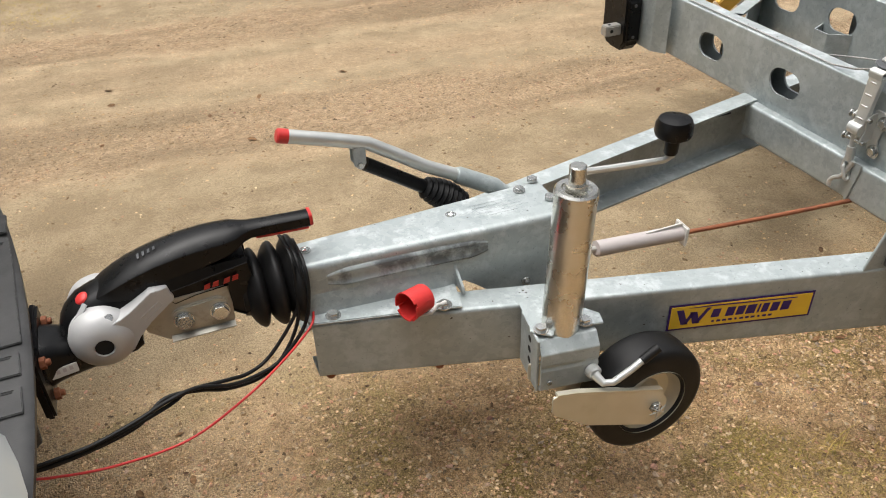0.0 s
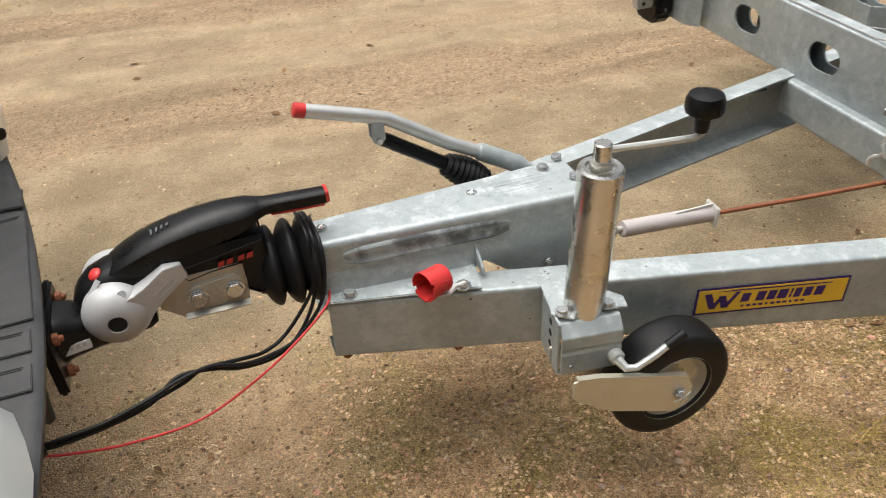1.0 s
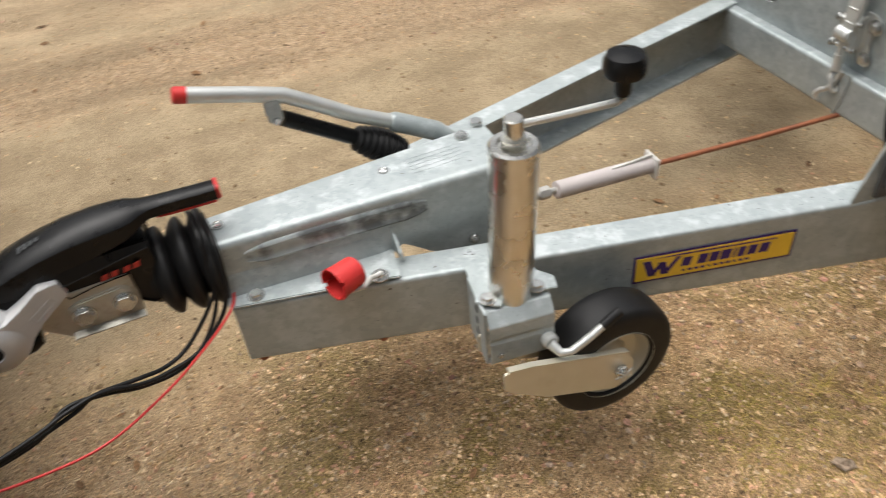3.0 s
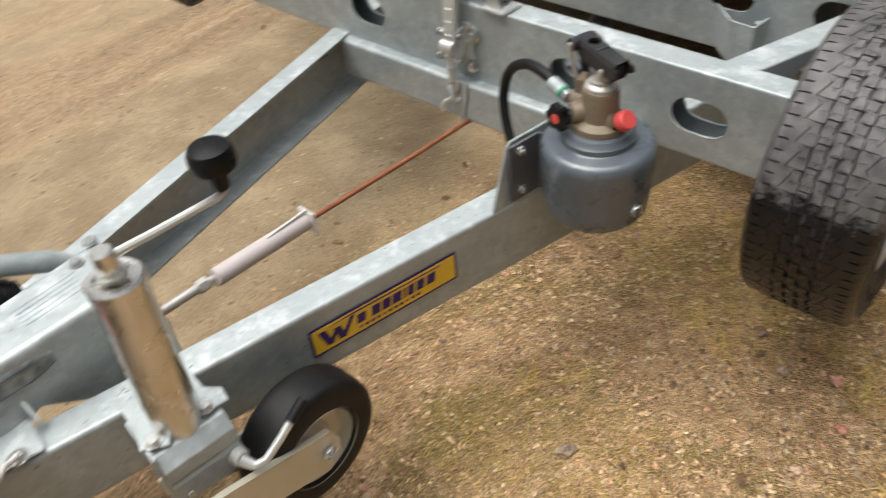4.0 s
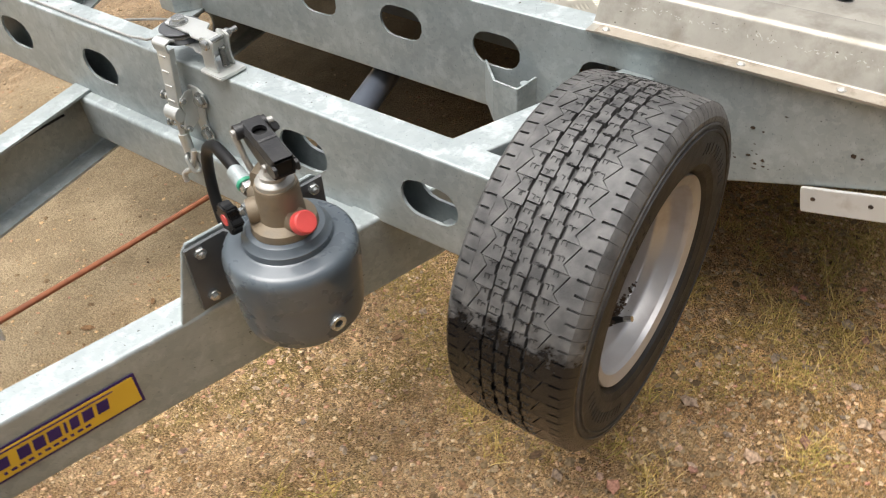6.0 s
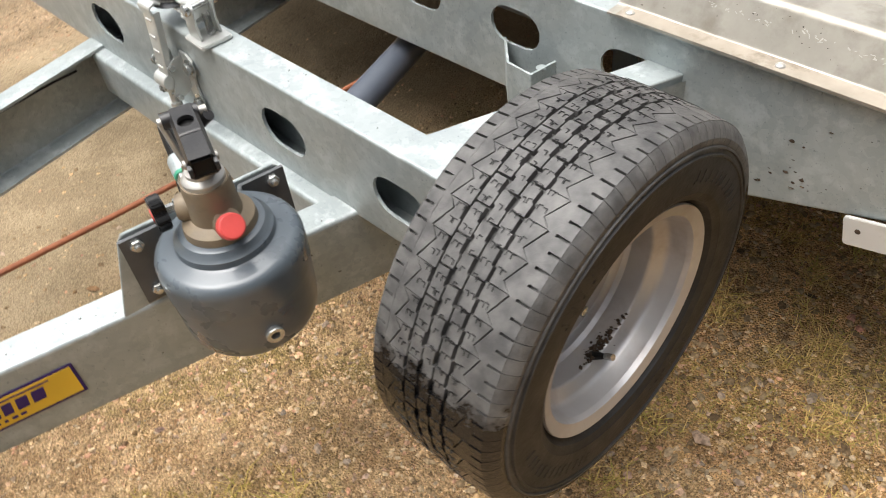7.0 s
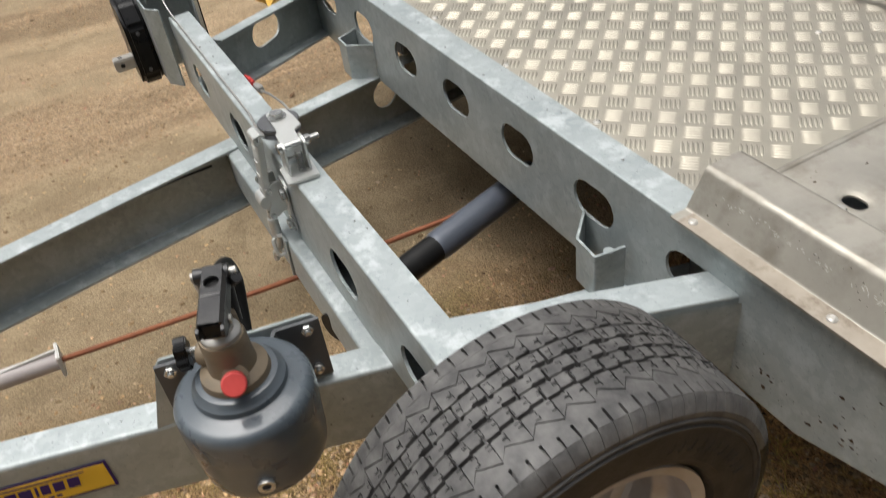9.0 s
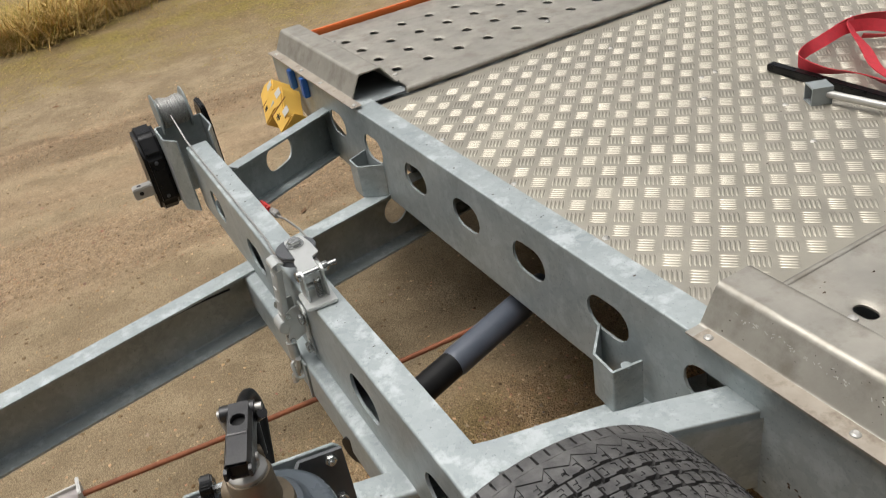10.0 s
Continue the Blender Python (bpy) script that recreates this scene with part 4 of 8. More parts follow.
for a, b in zip(rings, rings[1:]):
    for i in range(len(a) - 1):
        bm.faces.new((a[i], a[i + 1], b[i + 1], b[i]))
for r in (rings[0], rings[-1]):
    bm.faces.new(r)
part("bumper", bm, BUMPER, car, "weathered black plastic bumper with step pad", 40)
# raised panels of the step pad, each with a sunk middle
for outer, inner in (
    ([(-0.30, 2.262), (-0.076, 2.262), (-0.070, 2.232), (-0.026, 2.230), (-0.030, 2.290), (-0.30, 2.300)], None),
    ([(-0.110, 2.196), (-0.075, 2.212), (-0.024, 2.218), (-0.016, 2.150), (0.004, 1.930), (-0.060, 1.926), (-0.082, 2.10)], [(-0.090, 2.186), (-0.066, 2.198), (-0.031, 2.202), (-0.026, 2.150), (-0.0065, 1.940), (-0.050, 1.936), (-0.066, 2.10)]),
    ([(-0.30, 1.910), (0.001, 1.912), (0.0055, 1.864), (-0.30, 1.860)], [(-0.30, 1.902), (-0.008, 1.904), (-0.004, 1.871), (-0.30, 1.867)]),
    ([(-0.30, 1.842), (0.006, 1.842), (0.0105, 1.790), (-0.30, 1.786)], [(-0.30, 1.834), (-0.003, 1.834), (0.001, 1.798), (-0.30, 1.794)]),
):
    bm = bmesh.new()
    if inner:
        n = len(outer)
        lo = [[bm.verts.new((x, y, z)) for x, y in ring] for ring, z in ((outer, 0.5325), (outer, 0.5360), (inner, 0.5360), (inner, 0.5332))]
        for a, b in zip(lo, lo[1:]):
            for k in range(n):
                bm.faces.new((a[k], a[(k + 1) % n], b[(k + 1) % n], b[k]))
        bm.faces.new(lo[-1])
        bevelled(bm, 0.0012, 2)
    else:
        prism(bm, outer, 0.5325, 0.5385, None, 0.0015)
    part("step_pad", bm, BUMPER, car, "raised step pad panel")
# far corner, upright beside the step; near corner, a low curved shoulder leaning in
bm = bmesh.new()
rings = []
for k in range(13):
    u = k / 12
    prof = [(-0.62, 2.405 + 0.02 * u), (-0.097 + 0.03 * u, 2.405 + 0.02 * u), (-0.072 + 0.03 * u, 2.4155 + 0.02 * u), (-0.062 + 0.03 * u, 2.44 + 0.02 * u), (-0.082 + 0.03 * u, 2.605), (-0.162, 2.95), (-0.62, 2.95)]
    rings.append([bm.verts.new((a, b, 0.533 + 0.52 * u)) for a, b in prof])
for a, b in zip(rings, rings[1:]):
    for i in range(len(a) - 1):
        bm.faces.new((a[i], a[i + 1], b[i + 1], b[i]))
bm.faces.new(rings[0])
bm.faces.new(rings[-1])
part("body_corner", bm, CAR_PAINT, car, "silver painted body corner", 60)
bm = bmesh.new()
rings = []
for k in range(15):
    u = k / 14
    z = 0.5335 + 0.46 * u
    lean = 0.02 * u + 0.42 * u ** 1.3
    prof = [(-0.62, 1.79 - 0.1 * u), (-0.045 - lean, 1.792 - 0.1 * u), (-0.009 - lean, 1.760 - 0.09 * u), (0.007 - lean, 1.710 - 0.07 * u), (0.018 - lean, 1.660 - 0.05 * u), (0.020 - lean, 1.60 - 0.03 * u), (0.0 - lean, 1.45), (-0.08 - lean * 0.7, 1.24), (-0.62, 1.16)]
    rings.append([bm.verts.new((max(a, -0.62), b, z)) for a, b in prof])
for a, b in zip(rings, rings[1:]):
    for i in range(len(a) - 1):
        bm.faces.new((a[i], a[i + 1], b[i + 1], b[i]))
bm.faces.new(rings[0])
bm.faces.new(rings[-1])
part("body_corner", bm, CAR_PAINT, car, "silver painted body corner", 60)
bm = bmesh.new()
box(bm, (-0.42, 2.03, 0.72), (0.40, 0.74, 0.36), 0.03, None, 3)
part("tailgate", bm, CAR_PAINT, car, "closed silver tailgate")
bm = bmesh.new()
box(bm, (-0.18, 2.410, 0.60), (0.17, 0.012, 0.10), 0.004)
part("corner_recess", bm, BLACK_PLASTIC, car, "black recess trim beside the step")
bm = bmesh.new()
lathe(bm, [(0, 0.003), (0.008, 0.003), (0.011, 0.0)], axis_to((-0.060, 2.432, 0.575), (0.75, -0.65, 0)), 16)
part("bumper_plug", bm, BLACK_PLASTIC, car)
for y in (1.30, 2.80):
    bm = bmesh.new()
    lathe(bm, [(0.17, 0.09), (0.27, 0.095), (0.315, 0.08), (0.318, 0.0), (0.315, -0.08), (0.27, -0.095), (0.17, -0.09), (0.0, -0.05)], Matrix.Translation((-0.95, y, 0.322)) @ Matrix.Rotation(radians(90), 4, "X"), 40)
    part("tyre", bm, TYRE, car)
bm = bmesh.new()
box(bm, (-0.85, 2.05, 0.62), (0.62, 1.62, 0.36), 0.05, None, 3)
part("body_shell", bm, CAR_PAINT, car)
# tow bar
bm = bmesh.new()
box(bm, (0.0, 2.005, 0.440), (0.014, 0.150, 0.105), 0.004)
part("tow_flange", bm, BLACK_PLASTIC, car, "black tow bar flange")
for y, z in ((2.057, 0.470), (1.955, 0.473), (1.965, 0.405), (2.057, 0.405)):
    bm = bmesh.new()
    hex_bolt(bm, (0.007, y, z), (1, 0, 0), 0.0095, 0.009, 0.0, 0.005)
    part("flange_bolt", bm, RUST, car, "rusty flange bolt")
bm = bmesh.new()
ring_loft(bm, [(0.004, 2.012, 0.402, 0.482, 0.046), (0.022, 2.015, 0.404, 0.478, 0.040), (0.05, 2.022, 0.404, 0.462, 0.036), (0.09, 2.032, 0.404, 0.436, 0.034), (0.128, 2.037, 0.405, 0.430, 0.030), (0.140, 2.037, 0.410, 0.426, 0.022)], None, 24, 3)
part("ball_neck", bm, BLACK_PLASTIC, car, "black tow ball neck")
bm = bmesh.new()
lathe(bm, [(0.014, 0.425), (0.014, 0.44), (0.025, 0.462), (0.0, 0.488)], Matrix.Translation((0.092, 2.037, 0)), 20)
part("tow_ball", bm, STEEL, car)
bm = bmesh.new()
box(bm, (0, 0, 0), (0.044, 0.0022, 0.015), 0.0006, Matrix.Translation((0.026, 1.9755, 0.4335)) @ Matrix.Rotation(radians(10), 4, "Z") @ Matrix.Rotation(radians(-12), 4, "X"))
rating = part("rating_label", bm, WHITE, car, "worn white rating label")
bm = bmesh.new()
for k in range(4):
    box(bm, (-0.014 + 0.009 * k, -0.0014, 0.002), (0.005, 0.0006, 0.006), 0, Matrix.Translation((0.026, 1.9755, 0.4335)) @ Matrix.Rotation(radians(10), 4, "Z") @ Matrix.Rotation(radians(-12), 4, "X"))
part("print_bar", bm, SHEATH, rating, kind="stuff")
bm = bmesh.new()
prism(bm, [(-0.040, 0.46), (-0.013, 0.446), (-0.020, 0.366), (-0.030, 0.358), (-0.055, 0.372)], 1.915, 1.922, Matrix(((1, 0, 0, 0), (0, 0, 1, 0), (0, 1, 0, 0), (0, 0, 0, 1))), 0.001)
part("support_plate", bm, DARK_STEEL, car)
bm = bmesh.new()
lathe(bm, [(0, 0), (0.019, 0), (0.020, 0.004), (0.020, 0.028), (0.016, 0.032), (0.014, 0.050), (0.010, 0.058), (0, 0.058)], axis_to((-0.078, 1.822, 0.393), (1, 0.25, 0.05)), 24)
part("plug", bm, BLACK_PLASTIC, car, "black trailer plug in its socket")


# ---------------------------------------------------------------- deck of the platform
DZ = 0.552
deck = part("deck_sheet", box(bmesh.new(), ((2.045 + 5.6) / 2, CY, DZ - 0.003), (5.6 - 2.045, 1.06, 0.006), 0.001), TREAD_PLATE, platform, "aluminium treadplate sheet")


def five_bars():
    """The raised pattern: groups of five short bars, turned by turns."""
    verts, faces = [], []
    for i in range(60):
        for j in range(-4, 17):
            for half in (0, 1):
                cx, cy = 2.067 + 0.0580 * (i + half * 0.5), 1.630 + 0.0562 * (j + half * 0.5)
                if not (2.052 < cx < 5.55 and 1.535 < cy < 2.548):
                    continue
                d = Vector((1, 1)).normalized() if half == 0 else Vector((1, -1)).normalized()
                e = Vector((-d.y, d.x))
                for k in range(-2, 3):
                    c = Vector((cx, cy)) + e * (k * 0.0070)
                    n = len(verts)
                    for a, b, z in ((-0.0165, 0, 0), (-0.009, -0.0025, 0), (0.009, -0.0025, 0), (0.0165, 0, 0), (0.009, 0.0025, 0), (-0.009, 0.0025, 0), (-0.010, 0, 0.0022), (0.010, 0, 0.0022)):
                        p = c + d * a + e * b
                        verts.append((p.x - 2.4, p.y - CY, DZ + z - 0.0002 - 0.38))
                    faces += [(n, n + 1, n + 6), (n + 1, n + 2, n + 7, n + 6), (n + 2, n + 3, n + 7), (n + 3, n + 4, n + 7), (n + 4, n + 5, n + 6, n + 7), (n + 5, n, n + 6)]
    me = bpy.data.meshes.new("five_bar_pattern")
    me.from_pydata(verts, [], faces)
    me.polygons.foreach_set("use_smooth", [True] * len(faces))
    me.materials.append(TREAD_PLATE)
    ob = new("five_bar_pattern", me)
    ob.parent = deck
    return tagged(ob, "raised five-bar pattern of the treadplate", "", "", "stuff")


five_bars()
for x, y in ((2.064, 1.771), (2.060, 2.023), (2.062, 2.29), (2.544, 2.038), (2.659, 2.121), (2.531, 1.764), (2.62, 1.90), (2.62, 2.12), (2.62, 2.42), (3.1, 1.826), (3.1, 2.12), (3.1, 2.42), (2.62, 1.56), (3.1, 1.56)):
    bm = bmesh.new()
    lathe(bm, [(0, 0.0035), (0.0035, 0.003), (0.0065, 0.0)], Matrix.Translation((x, y, DZ)), 14)
    part("screw", bm, STEEL, deck)

for sign in (-1, 1):
    edge, out = CY + sign * 0.535, CY + sign * 1.135
    y0, y1 = sorted((edge, out))
    # runway: perforated sheet, stop hump and riveted front lip, one folded profile
    bm = bmesh.new()
    mm = Matrix(((1, 0, 0, 0), (0, 0, 1, 0), (0, 1, 0, 0), (0, 0, 0, 1)))
    end = edge - 0.012 * sign if sign < 0 else edge + 0.060
    h0, h1 = sorted((end, out))
    sheet(bm, [(1.984, 0.560), (2.012, 0.560), (2.040, 0.613), (2.096, 0.613), (2.130, 0.566), (2.140, 0.566)], 0.003, h0, h1, mm, 0.010, 6)
    # outer end cap, added to keep light out of the hollow hump
    prism(bm, [(2.016, 0.562), (2.042, 0.611), (2.094, 0.611), (2.127, 0.562)], out - sign * 0.004, out - sign * 0.001, mm)
    hump = part("stop_hump", bm, ALU, platform, "folded aluminium wheel stop")
    bm = bmesh.new()
    sheet(bm, [(1.984, 0.5632), (2.011, 0.5632)], 0.0008, y0 + 0.002, y1 - 0.002, mm)
    part("front_lip", bm, ALU_EDGE, hump, "dusty riveted front lip")
    bm = bmesh.new()
    xs = [2.180 + 0.0925 * i for i in range(37)]
    for i, x in enumerate(xs):
        lo, hi = x - 0.04625, x + 0.04625
        if i == 0:
            lo = 2.138
        ys = [edge + sign * (0.103 + 0.092 * k if sign < 0 else 0.150 + 0.109 * k) for k in range(6)]
        ys = [y for y in ys if y0 + 0.03 < y < y1 - 0.03]
        slotted(bm, y0, y1, 0, 0, [(y, x, 0.034, 0.023) for y in ys], 0.003, Matrix(((0, 1, 0, 0), (1, 0, 0, 0), (0, 0, 1, 0.564), (0, 0, 0, 1))), lambda u, lo=lo: lo, lambda u, hi=hi: hi, 0.005)
    bmesh.ops.remove_doubles(bm, verts=bm.verts, dist=2e-5)
    part("perforated_runway", bm, ALU, platform, "perforated aluminium runway sheet")
    bm = bmesh.new()
    tube(bm, [(2.13, edge + sign * 0.004, 0.562), (5.55, edge + sign * 0.004, 0.562)], 0.0075, 10)
    part("rolled_edge", bm, ALU, platform)
    for x in (2.152, 2.62, 3.1):
        for y in (edge + sign * 0.105, edge + sign * 0.50):
            bm = bmesh.new()
            lathe(bm, [(0, 0.0040), (0.0025, 0.0042), (0.0060, 0.0030), (0.0072, 0.0)], Matrix.Translation((x, y, 0.5668)), 14)
            part("screw", bm, STEEL, hump)
    for k in range(4):
        bm = bmesh.new()
        lathe(bm, [(0, 0.0030), (0.003, 0.0036), (0.0058, 0.0018), (0.0064, 0.0)], Matrix.Translation((1.9965, edge + sign * (0.016, 0.226, 0.362, 0.560)[k], 0.5636)), 16)
        part("rivet", bm, STEEL, hump)
    # sheet added under the runway so that its slots look dark
    bm = bmesh.new()
    box(bm, (3.84, (y0 + y1) / 2, 0.500), (3.56, 0.56, 0.004), 0.0)
    part("slot_light_block", bm, GALV_DULL, platform, "unseen dull sheet added under the runway to darken its slots")
    # floor added below the hump so that its inside stays dark
    bm = bmesh.new()
    box(bm, (2.078, (y0 + y1) / 2, 0.5535), (0.135, 0.56, 0.003), 0.0)
    part("hump_light_block", bm, GALV_DULL, hump)
    bm = bmesh.new()
    box(bm, (3.8, out - sign * 0.004, 0.505), (3.5, 0.006, 0.115), 0.002)
    part("side_rail", bm, GALV, platform)
    # unseen longitudinal bearers, added under the deck to keep its underside dark
    bm = bmesh.new()
    box(bm, (3.85, CY + sign * 0.50, 0.46), (3.55, 0.05, 0.16), 0.003)
    part("blocking_bearer", bm, GALV_DULL, platform)

# box added behind the main beam so that lit ground doesn't show through its slots
bm = bmesh.new()
box(bm, (2.135, 2.00, 0.480), (0.06, 1.06, 0.13), 0.004)
part("slot_backing", bm, GALV_DULL, platform)
bm = bmesh.new()
box(bm, (3.9, CY, 0.46), (0.05, 2.0, 0.15), 0.003)
part("rear_cross_beam", bm, GALV_DULL, platform)
rail = thing("side_board", (3.6, 3.185, 0.56), "orange-painted side board along the far runway", "board")
part("board", box(bmesh.new(), (3.80, 3.190, 0.570), (3.52, 0.016, 0.026), 0.003), ORANGE, rail)

plate = thing("marker_plate", (1.985, 1.03, 0.37), "white plastic marker plate under the platform beam", "plate")
pm = frame_of(Vector((1.988, 1.150, 0.384)), Vector((0, -1, 0.235)))
bm = bmesh.new()
prism(bm, rounded([(0.0, 0.0), (0.0, 0.020), (0.125, 0.020), (0.125, -0.022), (0.0, -0.022), (0.0, 0.0)], 0.005)[:-1], -0.003, 0.003, pm, 0.0008)
part("panel", bm, WHITE, plate)
for u in (0.018, 0.095):
    bm = bmesh.new()
    lathe(bm, [(0, 0.004), (0.003, 0.0035), (0.0038, 0.003)], pm @ Matrix.Translation((u, 0.002, 0)), 10)
    part("screw", bm, MUD, plate)

# ---------------------------------------------------------------- things on the deck and beam
bar = thing("strap_bar", (2.735, 1.85, DZ), "black steel bar with a square tube bracket lying on the deck", "steel bar")
part("bar", box(bmesh.new(), (2.735, 1.78, DZ + 0.010), (0.020, 0.52, 0.016), 0.002), BLACK_PLASTIC, bar)
bm = bmesh.new()
tm = Matrix.Translation((2.668, 1.866, DZ + 0.0183)) @ Matrix.Rotation(radians(-28), 4, "Z") @ Matrix.Rotation(radians(90), 4, "Y")
lathe(bm, [(0.0255, -0.020), (0.0255, 0.020), (0.0215, 0.020), (0.0215, -0.020)], tm @ Matrix.Rotation(radians(45), 4, "Z"), 4, True)
part("square_socket", bm, GALV_DULL, bar, "short square steel tube", 20)
bm = bmesh.new()
tube(bm, [(2.672, 1.85, DZ + 0.02), (2.700, 1.70, DZ + 0.018), (2.72, 1.55, DZ + 0.017)], 0.0075, 12)
part("rod", bm, STEEL, bar)

strap = thing("ratchet_strap", (2.83, 1.92, DZ), "loosely looped red webbing strap on the deck", "strap")


def ribbon(pts, wide, thick=0.0018):
    """Webbing: a flat band along a path; each point with the tilt of the band in degrees."""
    path = curve([p[:3] for p in pts], 8)
    tilt = [q.x for q in curve([(p[3], 0, 0) for p in pts], 8)]
    bm = bmesh.new()
    rings = []
    for i, p in enumerate(path):
        d = (path[min(i + 1, len(path) - 1)] - path[max(i - 1, 0)]).normalized()
        side = d.cross(Vector((0, 0, 1))).normalized()
        up = side.cross(d)
        a = radians(tilt[i])
        w = side * math.cos(a) + up * math.sin(a)
        nn = d.cross(w)
        rings.append([bm.verts.new(p + w * s * wide / 2 + nn * q * thick / 2) for s, q in ((-1, -1), (1, -1), (1, 1), (-1, 1))])
    for a, b in zip(rings, rings[1:]):
        for i in range(4):
            bm.faces.new((a[i], a[(i + 1) % 4], b[(i + 1) % 4], b[i]))
    bm.faces.new(rings[0])
    bm.faces.new(rings[-1][::-1])
    return bm


for pts in (
    [(3.02, 1.93, 0.582, 60), (2.985, 1.99, 0.590, 70), (2.925, 2.008, 0.595, 65), (2.85, 2.005, 0.590, 45), (2.80, 2.005, 0.583, 70), (2.758, 1.988, 0.580, 88), (2.745, 1.955, 0.579, 80), (2.742, 1.90, 0.583, 45), (2.765, 1.855, 0.582, 25), (2.762, 1.79, 0.580, 40), (2.78, 1.66, 0.566, 10)],
    [(2.985, 2.03, 0.588, 70), (2.92, 1.99, 0.600, 45), (2.863, 1.914, 0.592, 20), (2.80, 1.835, 0.584, 15), (2.77, 1.74, 0.577, 10)],
    [(2.90, 2.05, 0.568, 75), (2.985, 2.045, 0.584, 70), (3.05, 2.008, 0.588, 60), (3.10, 1.95, 0.580, 40), (3.08, 1.83, 0.566, 15)],
    [(2.93, 1.97, 0.585, 40), (2.99, 1.90, 0.580, 20), (2.97, 1.80, 0.570, 10), (2.90, 1.70, 0.562, 5)],
):
    part("webbing_loop", ribbon(pts, 0.026), WEBBING, strap)

for k, (yy, tilt, turn) in enumerate(((2.955, 30, 10), (3.03, 26, -4))):
    ch = thing("wheel_chock", (1.955, yy, 0.43), "yellow plastic wheel chock in a blue holder on the beam", "wheel chock", "wheel chocks on the platform beam")
    m = Matrix.Translation((1.942, yy, 0.475)) @ Euler((radians(tilt), radians(34), radians(turn))).to_matrix().to_4x4()
    mw = m @ Matrix.Rotation(radians(90), 4, "Y")
    bm = bmesh.new()
    arc = [(-0.035 + 0.030 * math.sin(a), 0.035 - 0.105 * a / 1.5) for a in np.linspace(0.1, 1.4, 8)]
    prism(bm, [(-0.038, -0.078), (0.035, -0.085), (0.045, 0.05), (0.012, 0.064), (-0.030, 0.040)] + arc, -0.033, 0.033, mw, 0.004)
    wedge = part("wedge", bm, CHOCK, ch)
    bm = bmesh.new()
    box(bm, (0.004, -0.01, -0.0332), (0.074, 0.0022, 0.002), 0, mw)
    part("mould_line", bm, RUST, wedge)
    bm = bmesh.new()
    for f, a in ((-1, 35), (-1, -35), (-1, 90)):
        box(bm, (0, 0, 0), (0.020, 0.0032, 0.002), 0, mw @ Matrix.Translation((0.018, -0.034, f * 0.0332)) @ Matrix.Rotation(radians(a), 4, "Z"))
    part("dark_mark", bm, MUD, wedge, "dark crossed mark", kind="stuff")
    bm = bmesh.new()
    for f, q in ((-1, -0.046), (-1, 0.026)):
        box(bm, (-0.014, q, f * 0.0332), (0.024, 0.022, 0.002), 0.0, mw)
    part("white_label", bm, WHITE, ch, "white printed patch", kind="stuff")
    bm = bmesh.new()
    box(bm, (1.986, yy - 0.045 + 0.02 * k, 0.527), (0.016, 0.022, 0.055), 0.002, None)
    part("holder", bm, BLUE, ch, "blue plastic holder")


# ---------------------------------------------------------------- jockey wheel
JX, JY = 0.766, 1.812
jockey = thing("jockey_wheel", (0.87, 1.77, 0.135), "raised jockey wheel with chromed tube and crank clamped to the drawbar", "jockey wheel")
bm = bmesh.new()
lathe(bm, [(0, 0.640), (0.020, 0.640), (0.0225, 0.644), (0.0295, 0.6445), (0.0325, 0.641), (0.0325, 0.628), (0.0315, 0.626), (0.0315, 0.372), (0, 0.372)], Matrix.Translation((JX, JY, 0.64)) @ Matrix.Rotation(0.044, 4, "Y") @ Matrix.Translation((0, 0, -0.64)), 48)
part("outer_tube", bm, ZINC, jockey, "bright yellowish chromed tube")
bm = bmesh.new()
lathe(bm, [(0, 0.681), (0.0105, 0.681), (0.0125, 0.679), (0.0125, 0.6535), (0.0165, 0.6535), (0.0165, 0.6445), (0, 0.6445)], Matrix.Translation((JX, JY, 0)), 24)
part("spindle_head", bm, ZINC, jockey)
bm = bmesh.new()
tube(bm, [(JX + 0.010, JY, 0.668), (JX + 0.06, JY - 0.004, 0.665), (0.905, 1.805, 0.660), (0.916, 1.805, 0.664), (0.917, 1.805, 0.690)], 0.0052, 10)
crank = part("crank", bm, WHITE_ZINC, jockey)
bm = bmesh.new()
lathe(bm, [(0, 0.668), (0.010, 0.668), (0.012, 0.672), (0.013, 0.690), (0.018, 0.6955), (0.0300, 0.6985), (0.0318, 0.704), (0.0312, 0.716), (0.0270, 0.7235), (0.015, 0.7265), (0, 0.727)], Matrix.Translation((0.914, 1.805, 0)) @ Matrix.Diagonal((0.86, 0.86, 1, 1)), 32)
part("knob", bm, BLACK_PLASTIC, crank, "black plastic crank knob")
# clamp bracket
bm = bmesh.new()
bx = Matrix.Translation((0.750, 1.800, 0.006)) @ Matrix.Rotation(math.atan(-SLOPE) * 0.6, 4, "Z")
mj = bx @ Matrix(((0, 0, 1, 0), (1, 0, 0, 0), (0, 1, 0, 0), (0, 0, 0, 1)))  # local x -> y, y -> z, z -> x
sheet(bm, [(0.082, 0.392), (-0.016, 0.392), (-0.034, 0.374), (-0.034, 0.352), (-0.0315, 0.346), (-0.034, 0.340), (-0.034, 0.300), (-0.020, 0.294)], 0.0045, -0.044, 0.052, mj, 0.006)
part("clamp_plate", bm, GALV, jockey, "folded galvanised clamp plate")
bm = bmesh.new()
box(bm, (-0.0465, 0.014, 0.346), (0.004, 0.080, 0.104), 0.001, bx)
part("clamp_cheek", bm, GALV, jockey)
